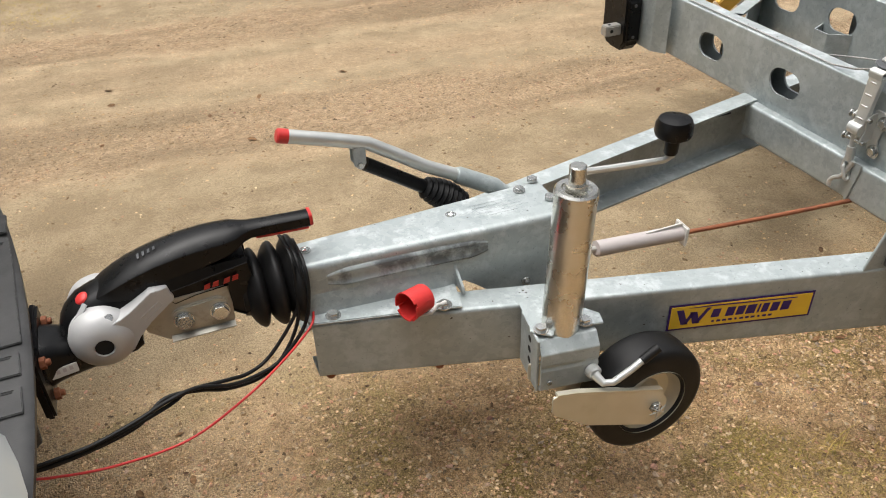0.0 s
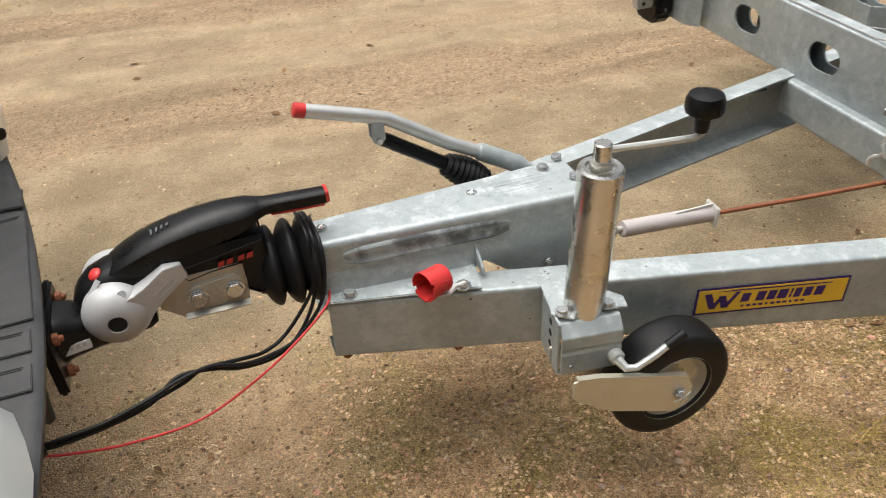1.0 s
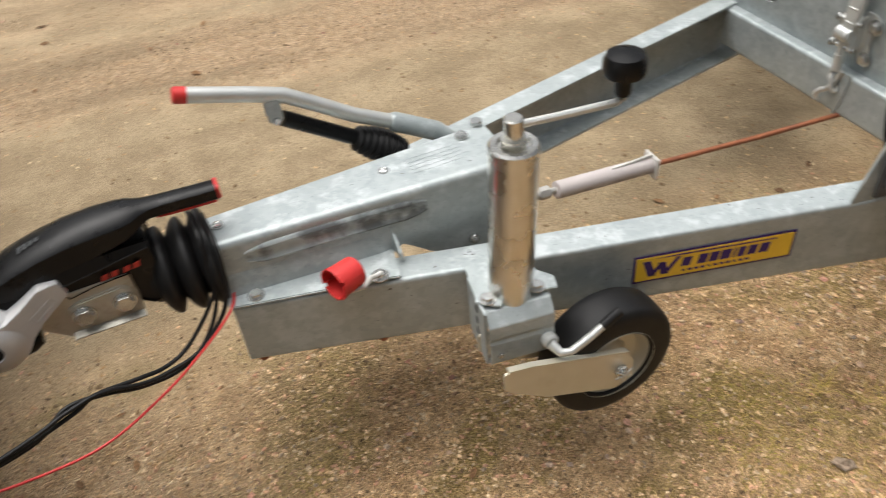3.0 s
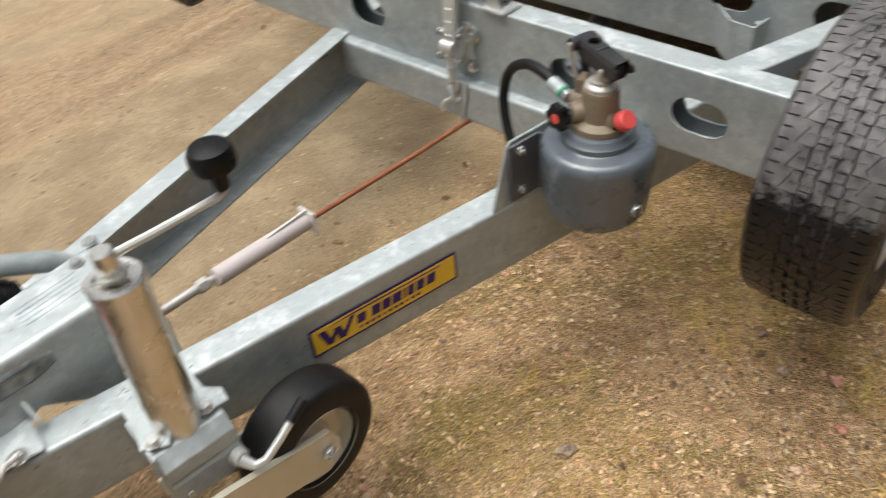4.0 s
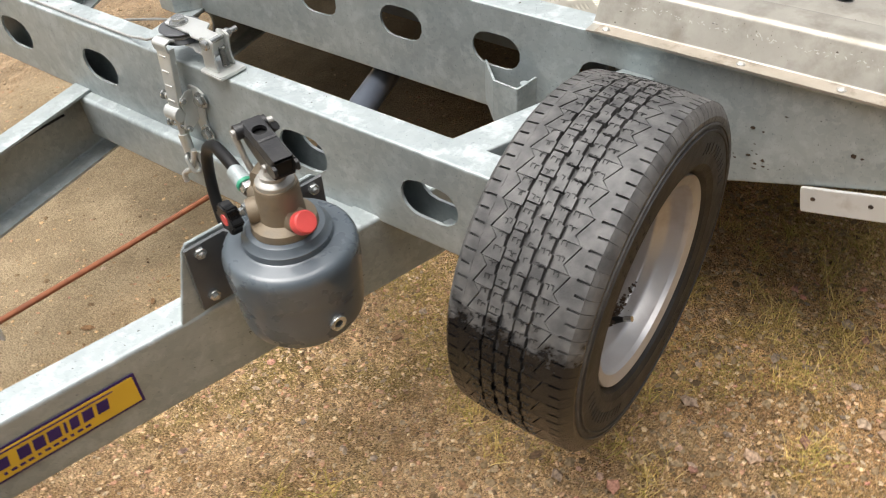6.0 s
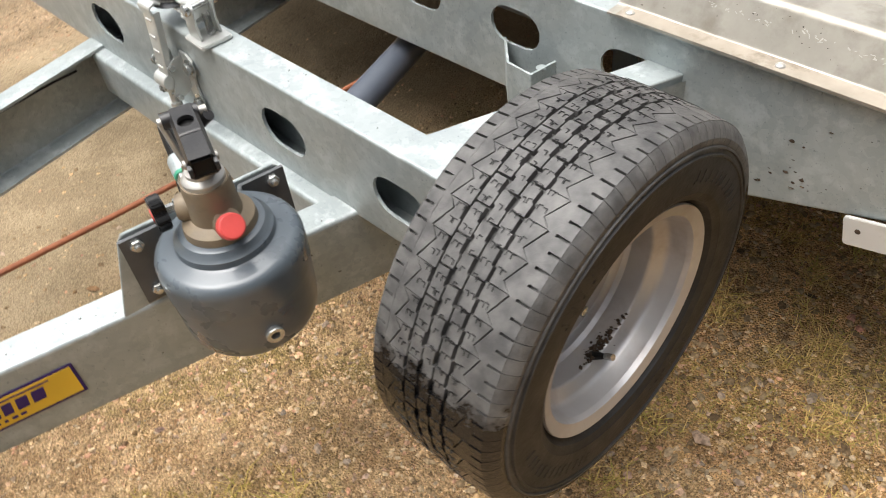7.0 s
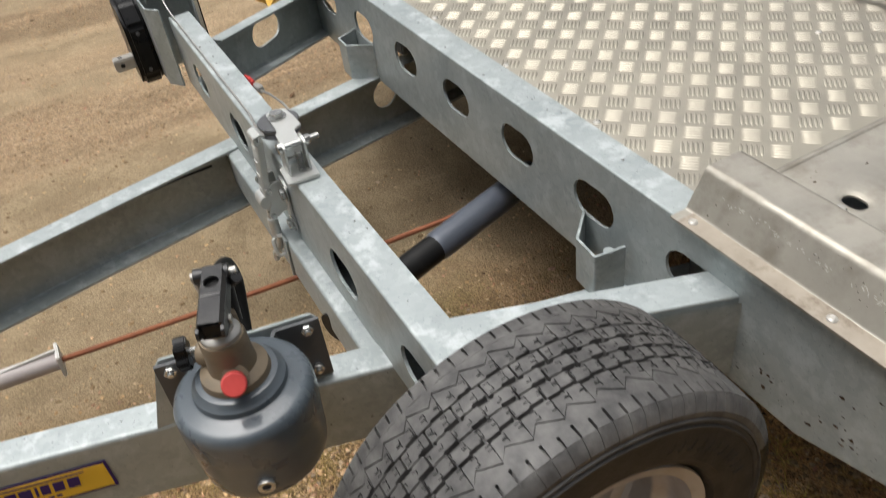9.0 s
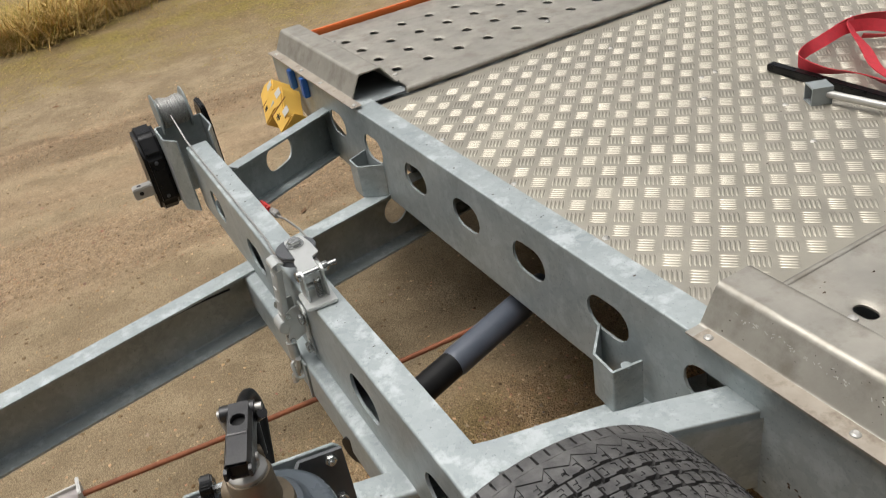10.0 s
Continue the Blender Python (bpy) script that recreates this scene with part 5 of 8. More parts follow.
# holes in the cheek as flat black discs, their shade painted on
for z in (0.376, 0.354, 0.332):
    bm = bmesh.new()
    lathe(bm, [(0, 0.0004), (0.0055, 0.0004), (0.0065, 0.0)], bx @ axis_to((-0.0486, 0.010, z), (-1, 0, 0)), 16)
    part("cheek_hole_shade", bm, HOLE_SHADE, jockey)
for q in (-1, 1):
    bm = bmesh.new()
    prism(bm, [(-0.016, 0.0), (0.018, -0.012), (0.026, 0.012), (0.012, 0.034), (-0.014, 0.028)], 0.396, 0.4005, bx @ Matrix.Translation((0.004 + 0.041 * q, -0.004, 0)) @ Matrix.Rotation(0.2 * q, 4, "Z"), 0.001)
    part("clamp_ear", bm, GALV, jockey)
    bm = bmesh.new()
    hex_bolt(bm, bx @ Vector((0.036 * q + 0.001, -0.002, 0.4005)), (0, 0, 1), 0.0095, 0.008, 0.012)
    part("bolt", bm, BOLT, jockey)
bm = bmesh.new()
p0 = bx @ Vector((0.041, -0.046, 0.327))
tube(bm, [p0, p0 + Vector((0.008, -0.016, -0.008)), p0 + Vector((0.022, -0.022, -0.006)), p0 + Vector((0.052, -0.024, 0.012)), p0 + Vector((0.078, -0.022, 0.026))], [0.0085, 0.0065, 0.006, 0.006, 0.006], 12)
part("clamp_handle", bm, WHITE_ZINC, jockey)
bm = bmesh.new()
tube(bm, [p0 + Vector((0.070, -0.0225, 0.0215)), p0 + Vector((0.100, -0.021, 0.037))], 0.0078, 12)
part("handle_grip", bm, BLACK_RUBBER, jockey)
bm = bmesh.new()
lathe(bm, [(0, 0.0), (0.0125, 0.0), (0.0125, 0.010), (0.010, 0.013), (0, 0.013)], axis_to(bx @ Vector((0.041, -0.034, 0.327)), (0, -1, 0)), 20)
part("handle_boss", bm, WHITE_ZINC, jockey)
bm = bmesh.new()
hex_bolt(bm, bx @ Vector((-0.030, -0.0345, 0.318)), (0, -1, 0), 0.005, 0.004)
part("small_bolt", bm, BOLT, jockey)
# fork and wheel
WC = Vector((0.892, 1.768, 0.240))
for q in (-1, 1):
    y = WC.y + q * 0.041
    bm = bmesh.new()
    arm = [(0.698, 0.318), (0.698, 0.337), (0.742, 0.327), (0.905, 0.269), (0.917, 0.245), (0.915, 0.215), (0.888, 0.197), (0.767, 0.247), (0.706, 0.293), (0.698, 0.304), (0.698, 0.318)]
    arm = rounded(arm, 0.006, 4)[:-1]
    prism(bm, arm, -0.002, 0.002, Matrix(((1, 0, 0, 0), (0, 0, -1, y), (0, 1, 0, 0), (0, 0, 0, 1))), 0.0008)
    sheet(bm, [(0.706, 0.3345), (0.742, 0.3265), (0.904, 0.2690)], 0.004, y - 0.002, y + 0.008 * -q, Matrix(((1, 0, 0, 0), (0, 0, 1, 0), (0, 1, 0, 0), (0, 0, 0, 1))))
    part("fork_arm", bm, PALE_ZINC, jockey, "bright folded fork arm")
bm = bmesh.new()
tm = Matrix.Translation(WC) @ Matrix.Rotation(radians(90), 4, "X") @ Matrix.Diagonal((1.05, 1.05, 1, 1))
lathe(bm, [(0.058, 0.030), (0.060, 0.0345), (0.070, 0.0355), (0.087, 0.0345), (0.0955, 0.0310), (0.0995, 0.025), (0.1012, 0.015),
           (0.1016, 0.0), (0.1012, -0.015), (0.0995, -0.025), (0.0955, -0.031), (0.087, -0.0345), (0.070, -0.0355), (0.060, -0.0345), (0.058, -0.030)], tm, 64)
tyre = part("solid_tyre", bm, BLACK_RUBBER, jockey, "black solid rubber tyre")
bm = bmesh.new()
lathe(bm, [(0.0625, 0.0365), (0.0625, 0.033), (0.058, 0.0300), (0.054, 0.0160), (0.048, 0.0100), (0.030, 0.0100), (0.026, 0.0140), (0.020, 0.0350), (0.0, 0.0350)], tm, 48)
lathe(bm, [(0.0610, -0.0365), (0.0610, -0.033), (0.054, -0.0160), (0.048, -0.0100), (0.030, -0.0100), (0.020, -0.0350), (0.0, -0.0350)], tm, 32)
part("wheel_rim", bm, PALE_ZINC, jockey, "bright pressed rim")
bm = bmesh.new()
hex_bolt(bm, WC + Vector((0, -0.043, 0)), (0, -1, 0), 0.0115, 0.008, 0.0, 0.004)
nut = part("axle_nut", bm, BOLT, jockey)
bm = bmesh.new()
for k in range(3):
    a = 0.4 + 1.05 * k
    d = Vector((math.cos(a), 0, math.sin(a)))
    tube(bm, [WC + Vector((0, -0.0535, 0)) - d * 0.016, WC + Vector((0, -0.0560, 0)), WC + Vector((0, -0.0535, 0)) + d * 0.016], 0.0013, 6)
part("split_pin", bm, WHITE_ZINC, nut)

# ---------------------------------------------------------------- hand brake lever
brake = thing("handbrake_lever", (0.74, 2.13, 0.44), "galvanised handbrake lever with red tip and black gas strut", "brake lever")
bm = bmesh.new()
tube(bm, [Vector(p) for p in ((0.424, 2.150, 0.646), (0.510, 2.150, 0.620), (0.560, 2.150, 0.603), (0.600, 2.150, 0.577), (0.660, 2.148, 0.537), (0.725, 2.146, 0.503))], 0.0118, 16)
part("lever_tube", bm, WHITE_ZINC, brake, "bright zinc-plated lever tube")
bm = bmesh.new()
tube(bm, [(0.716, 2.146, 0.508), (0.722, 2.146, 0.505), (0.790, 2.135, 0.470), (0.81, 2.13, 0.45)], [0.0130, 0.0160, 0.0165, 0.016], 16)
part("lever_socket", bm, GALV, brake)
bm = bmesh.new()
tube(bm, [(0.410, 2.150, 0.6503), (0.412, 2.150, 0.6497), (0.428, 2.150, 0.6448)], [0.0100, 0.0124, 0.0124], 16)
part("tip", bm, RED_PLASTIC, brake, "red plastic tip")
bm = bmesh.new()
for y in (2.140, 2.160):
    prism(bm, rounded([(0.541, 0.604), (0.530, 0.604), (0.530, 0.572), (0.541, 0.560), (0.552, 0.572), (0.552, 0.604), (0.541, 0.604)], 0.006, 4)[:-1], y - 0.0015, y + 0.0015, Matrix(((1, 0, 0, 0), (0, 0, 1, 0), (0, 1, 0, 0), (0, 0, 0, 1))), 0.0005)
part("strut_tab", bm, GALV, brake)
bm = bmesh.new()
tube(bm, [(0.541, 2.134, 0.571), (0.541, 2.166, 0.571)], 0.0055, 12)
part("strut_pin", bm, BOLT, brake)
bm = bmesh.new()
tube(bm, [(0.552, 2.150, 0.566), (0.660, 2.150, 0.492)], 0.0125, 16)
strut = part("gas_strut", bm, BLACK_PLASTIC, brake, "black gas strut")
bm = bmesh.new()
a, b = Vector((0.655, 2.150, 0.495)), Vector((0.735, 2.150, 0.440))
pts = [a.lerp(b, i / 18) for i in range(19)]
tube(bm, pts, [0.0165 + (0.0030 if i % 2 else -0.0015) + 0.009 * math.sin(math.pi * i / 18) for i in range(19)], 18)
part("bellows", bm, BLACK_RUBBER, strut, "ribbed rubber bellows")
bm = bmesh.new()
box(bm, (0.785, 2.115, 0.430), (0.07, 0.006, 0.07), 0.002)
part("pivot_plate", bm, GALV, brake)

# ---------------------------------------------------------------- coupling
coup = thing("stabiliser_coupling", (0.20, CY, 0.42), "black stabiliser coupling head with silver side caps on the tow ball", "trailer coupling")
bm = bmesh.new()
rings = []
for x, zt, zf, wf, zl, ws in (
    (0.092, 0.5180, 0.516, 0.018, 0.512, 0.021), (0.098, 0.5230, 0.520, 0.024, 0.511, 0.029), (0.110, 0.5315, 0.526, 0.028, 0.509, 0.034), (0.125, 0.5415, 0.533, 0.030, 0.507, 0.036), (0.150, 0.5535, 0.543, 0.031, 0.506, 0.0365),
    (0.185, 0.5645, 0.553, 0.031, 0.511, 0.0365), (0.225, 0.5735, 0.560, 0.031, 0.524, 0.0360), (0.262, 0.5775, 0.5625, 0.0305, 0.533, 0.0350), (0.290, 0.5775, 0.5625, 0.0295, 0.539, 0.0335),
    (0.306, 0.5765, 0.5635, 0.0265, 0.545, 0.0300), (0.318, 0.5740, 0.5650, 0.0205, 0.550, 0.0225), (0.330, 0.5718, 0.5655, 0.0165, 0.552, 0.0175), (0.350, 0.5705, 0.5655, 0.0145, 0.550, 0.0150), (0.423, 0.5670, 0.5625, 0.0135, 0.546, 0.0140)):
    h, wf = zt - zf, max(wf, ws - 0.001)
    half = [(0.0, zt), (wf * 0.4, zt - h * 0.10), (wf * 0.75, zt - h * 0.42), (wf * 0.97, zf + h * 0.06), (wf, zf - h * 0.06), (ws, zl + 0.003), (ws - 0.002, zl), (0.0, zl - 0.002)]
    rings.append([bm.verts.new((x, CY + a, z)) for a, z in half + [(-a, z) for a, z in half[1:-1]][::-1]])
n = len(rings[0])
for a, b in zip(rings, rings[1:]):
    for i in range(n):
        bm.faces.new((a[i], a[(i + 1) % n], b[(i + 1) % n], b[i]))
bm.faces.new(rings[0])
bm.faces.new(rings[-1])
handle = part("handle", bm, BLACK_PLASTIC, coup, "black plastic lever handle", 26)
bm = bmesh.new()
ring_loft(bm, [(0.4225, CY, 0.5445, 0.5685, 0.0145), (0.4275, CY, 0.5455, 0.5675, 0.0140)], None, 24, 4)
part("handle_tip", bm, RED_PLASTIC, handle, "red handle tip")
bm = bmesh.new()
ring_loft(bm, [(0.338, CY, 0.5430, 0.553, 0.009), (0.36, CY, 0.5430, 0.553, 0.0125), (0.42, CY, 0.5410, 0.549, 0.0125)], None, 16, 4)
part("release_trigger", bm, RED_PLASTIC, handle, "red release trigger under the handle")
bm = bmesh.new()
for k in range(4):
    box(bm, (0, 0, 0), (0.0035, 0.014 - 0.002 * k, 0.0006), 0, Matrix.Translation((0.166 + 0.008 * k, CY - 0.006, 0.5600 + 0.0026 * k)) @ Matrix.Rotation(radians(-17), 4, "Y"))
part("worn_print", bm, DARK_STEEL, handle, "worn grey print", kind="stuff")
bm = bmesh.new()
ring_loft(bm, [(0.034, CY, 0.462, 0.474, 0.014), (0.038, CY, 0.446, 0.484, 0.026), (0.047, CY, 0.436, 0.497, 0.035), (0.065, CY, 0.426, 0.513, 0.041), (0.090, CY, 0.420, 0.524, 0.043), (0.120, CY, 0.424, 0.530, 0.041), (0.150, CY, 0.440, 0.533, 0.038), (0.185, CY, 0.455, 0.530, 0.034)], None, 28, 2.6)
part("head", bm, BLACK_PLASTIC, coup, "black moulded head", 45)
# body: a black shoe with a sloped lip along its upper edge
bm = bmesh.new()
low = [(0.322, 0.470), (0.312, 0.440), (0.296, 0.432), (0.280, 0.444), (0.280, 0.494), (0.233, 0.491), (0.200, 0.484), (0.190, 0.496)]
rim = [(0.168, 0.510), (0.204, 0.5095), (0.241, 0.5155), (0.280, 0.5225), (0.314, 0.528)]
top = [(0.172, 0.521), (0.204, 0.5275), (0.245, 0.5325), (0.285, 0.5345), (0.318, 0.5345)]
layers = []
for y, up in ((-0.0360, top), (-0.0405, rim), (0.0405, rim), (0.0360, top)):
    layers.append([bm.verts.new((x, CY + y, z)) for x, z in up + low])
n = len(layers[0])
for a, b in zip(layers, layers[1:]):
    for i in range(n):
        bm.faces.new((a[i], a[(i + 1) % n], b[(i + 1) % n], b[i]))
for a in (layers[0], layers[-1]):
    bm.faces.new(a)
body = part("body", bm, BLACK_PLASTIC, coup, "black coupling body with a sloped lip", 25)
bm = bmesh.new()
tube(bm, [(x, CY - 0.0405, z - 0.001) for x, z in rim], 0.0011, 6)
part("lip_edge", bm, BLACK_PLASTIC, body)
bm = bmesh.new()
for k in range(4):
    u = 0.244 + 0.0130 * k + (0.004 if k > 1 else 0)
    prism(bm, [(u, 0.4965 + 0.0014 * k), (u + 0.0095, 0.4980 + 0.0014 * k), (u + 0.0115, 0.5065 + 0.0014 * k), (u + 0.003, 0.5050 + 0.0014 * k)], 0, 0.0012, Matrix(((1, 0, 0, 0), (0, 0, -1, CY - 0.0405), (0, 1, 0, 0), (0, 0, 0, 1))))
part("red_logo_shape", bm, LOGO_RED, body, "row of small red shapes", kind="stuff")
bm = bmesh.new()
lathe(bm, [(0, 0.004), (0.007, 0.0035), (0.0095, 0.002), (0.0105, 0)], axis_to((0.076, CY - 0.014, 0.5165), (-0.45, -0.25, 0.85)), 20)
part("wear_button", bm, RED_PLASTIC, coup, "red indicator button")
bm = bmesh.new()
box(bm, (0, 0, 0), (0.034, 0.008, 0.002), 0.0005, axis_to((0.070, CY - 0.038, 0.5055), (-0.35, -0.70, 0.62)) @ Matrix.Rotation(radians(65), 4, "Z"))
part("scale_label", bm, SILVER_CAP, coup, "grey printed scale")
for q in (-1, 1):
    bm = bmesh.new()
    at = (0.092, CY + q * 0.040, 0.463)
    side = Matrix(((1, 0, 0, 0), (0, 0, q, CY), (0, 1, 0, 0), (0, 0, 0, 1)))
    lathe(bm, [(0.0475, -0.010), (0.0480, 0.0), (0.0485, 0.006), (0.0465, 0.014), (0.0410, 0.0235), (0.031, 0.0310), (0.0220, 0.0340), (0.0145, 0.0350), (0.0135, 0.0320), (0.0, 0.0320)], axis_to(at, (0, q, 0)), 56)
    # arm running up and back from the cap
    arm = rounded([(0.098, 0.470), (0.100, 0.492), (0.122, 0.498), (0.142, 0.506), (0.170, 0.5225), (0.1945, 0.5205), (0.2010, 0.496), (0.180, 0.484), (0.160, 0.472), (0.142, 0.456), (0.128, 0.438), (0.100, 0.440), (0.098, 0.470)], 0.004, 3)[:-1]
    lean = bmesh.new()
    prism(lean, arm, 0.030, 0.0680, side, 0.0022, 2)
    for v in lean.verts:
        out = abs(v.co.y - CY)
        v.co.y = CY + q * (out - 0.024 * min(1.0, max(0.0, (v.co.x - 0.115) / 0.085)) * (1 if out > 0.05 else 0.3))
    add(bm, lean)
    cap = part("side_cap", bm, SILVER_CAP, coup, "silver-grey side cap with arm", 40)
    bm = bmesh.new()
    for (ax, az), (bx_, bz) in zip(((0.148, 0.487), (0.178, 0.503), (0.183, 0.495), (0.154, 0.478)), ((0.178, 0.503), (0.183, 0.495), (0.154, 0.478), (0.148, 0.487))):
        tube(bm, [(ax, CY + q * (0.0678 - 0.282 * (ax - 0.115)), az), (bx_, CY + q * (0.0678 - 0.282 * (bx_ - 0.115)), bz)], 0.0008, 6)
    for k in range(3):
        tube(bm, [(0.155 + 0.008 * k, CY + q * (0.0565 - 0.00226 * k), 0.4845 + 0.0045 * k), (0.157 + 0.008 * k, CY + q * (0.0560 - 0.00226 * k), 0.4915 + 0.0045 * k)], 0.0009, 6)
    part("embossed_mark", bm, SILVER_CAP, cap, kind="stuff")
    # black disc in the cap's recess, for its inner shade
    bm = bmesh.new()
    lathe(bm, [(0, 0.0331), (0.0130, 0.0331)], axis_to(at, (0, q, 0)), 24)
    part("cap_hole_shade", bm, HOLE_SHADE, cap)
    bm = bmesh.new()
    lathe(bm, [(0, 0.001), (0.0055, 0.001), (0.0065, 0.0)], axis_to((0.108, CY + q * 0.0600, 0.5025), (0.1, q, 0.85)), 16)
    part("screw", bm, BOLT, cap)
    # pressed steel cheek with two bolts
    bm = bmesh.new()
    plate = rounded([(0.150, 0.470), (0.170, 0.492), (0.278, 0.494), (0.281, 0.460), (0.2795, 0.424), (0.262, 0.4215), (0.180, 0.4185), (0.150, 0.444), (0.150, 0.470)], 0.005, 3)[:-1]
    prism(bm, plate, 0.034, 0.0385, side, 0.0012)
    boss = rounded([(0.190, 0.450), (0.190, 0.470), (0.206, 0.476), (0.262, 0.480), (0.274, 0.472), (0.275, 0.440), (0.262, 0.4345), (0.204, 0.432), (0.190, 0.438), (0.190, 0.450)], 0.009, 4)[:-1]
    prism(bm, boss, 0.036, 0.0435, side, 0.0025)
    sheet(bm, [(0.0375, 0.4235), (0.047, 0.4190)], 0.003, 0.182, 0.279, Matrix(((0, 0, 1, 0), (q, 0, 0, CY), (0, 1, 0, 0), (0, 0, 0, 1))))
    part("steel_cheek", bm, CHEEK, coup, "dull zinc-plated cheek plate")
    for x, z in ((0.206, 0.4535), (0.260, 0.4545)):
        bm = bmesh.new()
        hex_bolt(bm, (x, CY + q * 0.0435, z), (0, q, 0), 0.0135, 0.0090, 0.0155)
        part("bolt", bm, BOLT, coup)
# rubber boot and drawtube
bm = bmesh.new()
prof = [(0.0, 0.296), (0.040, 0.298)]
for k in range(3):
    x, rr = 0.305 + 0.031 * k, 0.060 + 0.004 * k
    prof += [(rr - 0.018 + 0.024 * math.sin(math.pi * u) ** 0.75, x + 0.031 * u + 0.004 * math.sin(math.pi * u)) for u in (0.0, 0.12, 0.25, 0.38, 0.5, 0.62, 0.75, 0.88)]
prof += [(0.052, 0.398), (0.0, 0.398)]
lathe(bm, prof, Matrix.Translation((0, CY, 0.448)) @ Matrix.Rotation(radians(90), 4, "Y"), 48)
part("rubber_boot", bm, BLACK_RUBBER, coup, "black ribbed rubber boot", 40)

# ---------------------------------------------------------------- cables
for name, mat, r, label, pts in (
    ("power_cable", BLACK_RUBBER, 0.0031, "black trailer power cable hanging from the plug", [(0.384, 2.055, 0.520), (0.388, 2.00, 0.512), (0.386, 1.978, 0.475), (0.367, 1.975, 0.423), (0.318, 1.958, 0.373), (0.280, 1.941, 0.364), (0.244, 1.924, 0.377), (0.191, 1.906, 0.394), (0.161, 1.889, 0.393), (0.112, 1.872, 0.389), (0.052, 1.855, 0.385), (0.0, 1.842, 0.389), (-0.030, 1.836, 0.395)]),
    ("power_cable", BLACK_RUBBER, 0.0031, "black trailer power cable hanging from the plug", [(0.394, 2.050, 0.515), (0.397, 1.990, 0.505), (0.394, 1.970, 0.46), (0.378, 1.965, 0.405), (0.330, 1.949, 0.364), (0.286, 1.933, 0.361), (0.247, 1.917, 0.372), (0.199, 1.902, 0.398), (0.155, 1.886, 0.402), (0.114, 1.870, 0.398), (0.053, 1.854, 0.392), (0.0, 1.842, 0.396), (-0.030, 1.836, 0.399)]),
    ("power_cable", BLACK_RUBBER, 0.0030, "black trailer power cable hanging from the plug", [(0.376, 2.060, 0.522), (0.380, 2.000, 0.519), (0.378, 1.981, 0.480), (0.371, 1.972, 0.415), (0.335, 1.956, 0.364), (0.292, 1.938, 0.350), (0.240, 1.922, 0.362), (0.205, 1.906, 0.388), (0.155, 1.892, 0.404), (0.112, 1.874, 0.384), (0.052, 1.857, 0.381), (0.0, 1.842, 0.387), (-0.030, 1.836, 0.393)]),
    ("breakaway_cable", RED_PLASTIC, 0.0020, "thin red breakaway cable hanging to the car", [(0.40, 1.985, 0.415), (0.386, 1.955, 0.409), (0.333, 1.932, 0.377), (0.261, 1.908, 0.344), (0.168, 1.885, 0.317), (0.068, 1.861, 0.334), (-0.005, 1.842, 0.366), (-0.045, 1.832, 0.392)]),
):
    c = thing(name, pts[-1], label, "cable", "power cables" if name == "power_cable" else "")
    part("wire", tube(bmesh.new(), curve(pts, 8), r, 10), mat, c)

lead = thing("black_cable", (1.44, 2.36, 0.33), "thin black cable running inside the side bar", "cable")
part("wire", tube(bmesh.new(), curve([(1.10, 2.290, 0.374), (1.20, 2.315, 0.372), (1.33, 2.347, 0.367), (1.436, 2.373, 0.359), (1.500, 2.389, 0.354), (1.565, 2.405, 0.346)]), 0.0024, 8), BLACK_RUBBER, lead)

# red safety cup lying on the flange
cup = thing("red_plastic_cap", (0.545, 1.895, 0.41), "open red plastic cap tied to the flange", "plastic cap")
cwy = Vector((-0.90, -0.40, 0.06)).normalized()
CUP = axis_to((0.545, 1.896, 0.4515), cwy)
bm = bmesh.new()
lathe(bm, [(0, -0.020), (0.0205, -0.020), (0.0218, -0.018), (0.0236, 0.018), (0.0225, 0.018), (0.0205, -0.014), (0, -0.014)], CUP, 40)
part("cup", bm, RED_PLASTIC, cup)
bm = bmesh.new()
for k in range(24):
    if k % 6 == 2:
        continue
    a0, a1 = 2 * math.pi * k / 24 - 0.13, 2 * math.pi * k / 24 + 0.13
    prism(bm, [(r * math.cos(a), r * math.sin(a)) for r, a in ((0.0227, a0), (0.0246, a0), (0.0246, a1), (0.0227, a1))], 0.017, 0.0225, CUP)
for k in range(4):
    a = k * math.pi / 2 + 0.4
    box(bm, (0.0212 * math.cos(a), 0.0212 * math.sin(a), 0.004), (0.003, 0.003, 0.030), 0.0006, CUP)
part("notched_rim", bm, RED_PLASTIC, cup, "notched rim with inner ribs")
bm = bmesh.new()
tube(bm, curve([(0.545, 1.888, 0.4285), (0.566, 1.892, 0.4240), (0.580, 1.902, 0.4270), (0.590, 1.910, 0.4200), (0.602, 1.916, 0.4170)]), [0.002] * 8 + [0.0035] * 24 + [0.002], 8)
part("tie", bm, WHITE, cup, "white tie")

# ---------------------------------------------------------------- brake rod and cylinder
rod = thing("brake_rod", (1.4, 2.06, 0.29), "rusty brake rod with grey plastic sheath under the drawbar", "brake rod")
bm = bmesh.new()
tube(bm, [(1.185, 2.072, 0.293), (1.42, 2.052, 0.286), (1.61, 2.036, 0.284), (2.6, 1.99, 0.28)], 0.0050, 10)
part("rod", bm, RUST, rod)
bm = bmesh.new()
tube(bm, [(0.985, 2.078, 0.308), (0.987, 2.078, 0.3075), (1.185, 2.0735, 0.2935), (1.187, 2.073, 0.2935)], [0.013, 0.0165, 0.0165, 0.013], 20)
sheath = part("sheath", bm, SHEATH, rod, "grey-pink plastic sheath")
bm = bmesh.new()
box(bm, (0.0, 0.0, 0.0), (0.006, 0.044, 0.044), 0.002, axis_to((1.188, 2.073, 0.2935), (1, -0.02, -0.07)) @ Matrix.Rotation(radians(90), 4, "Y"))
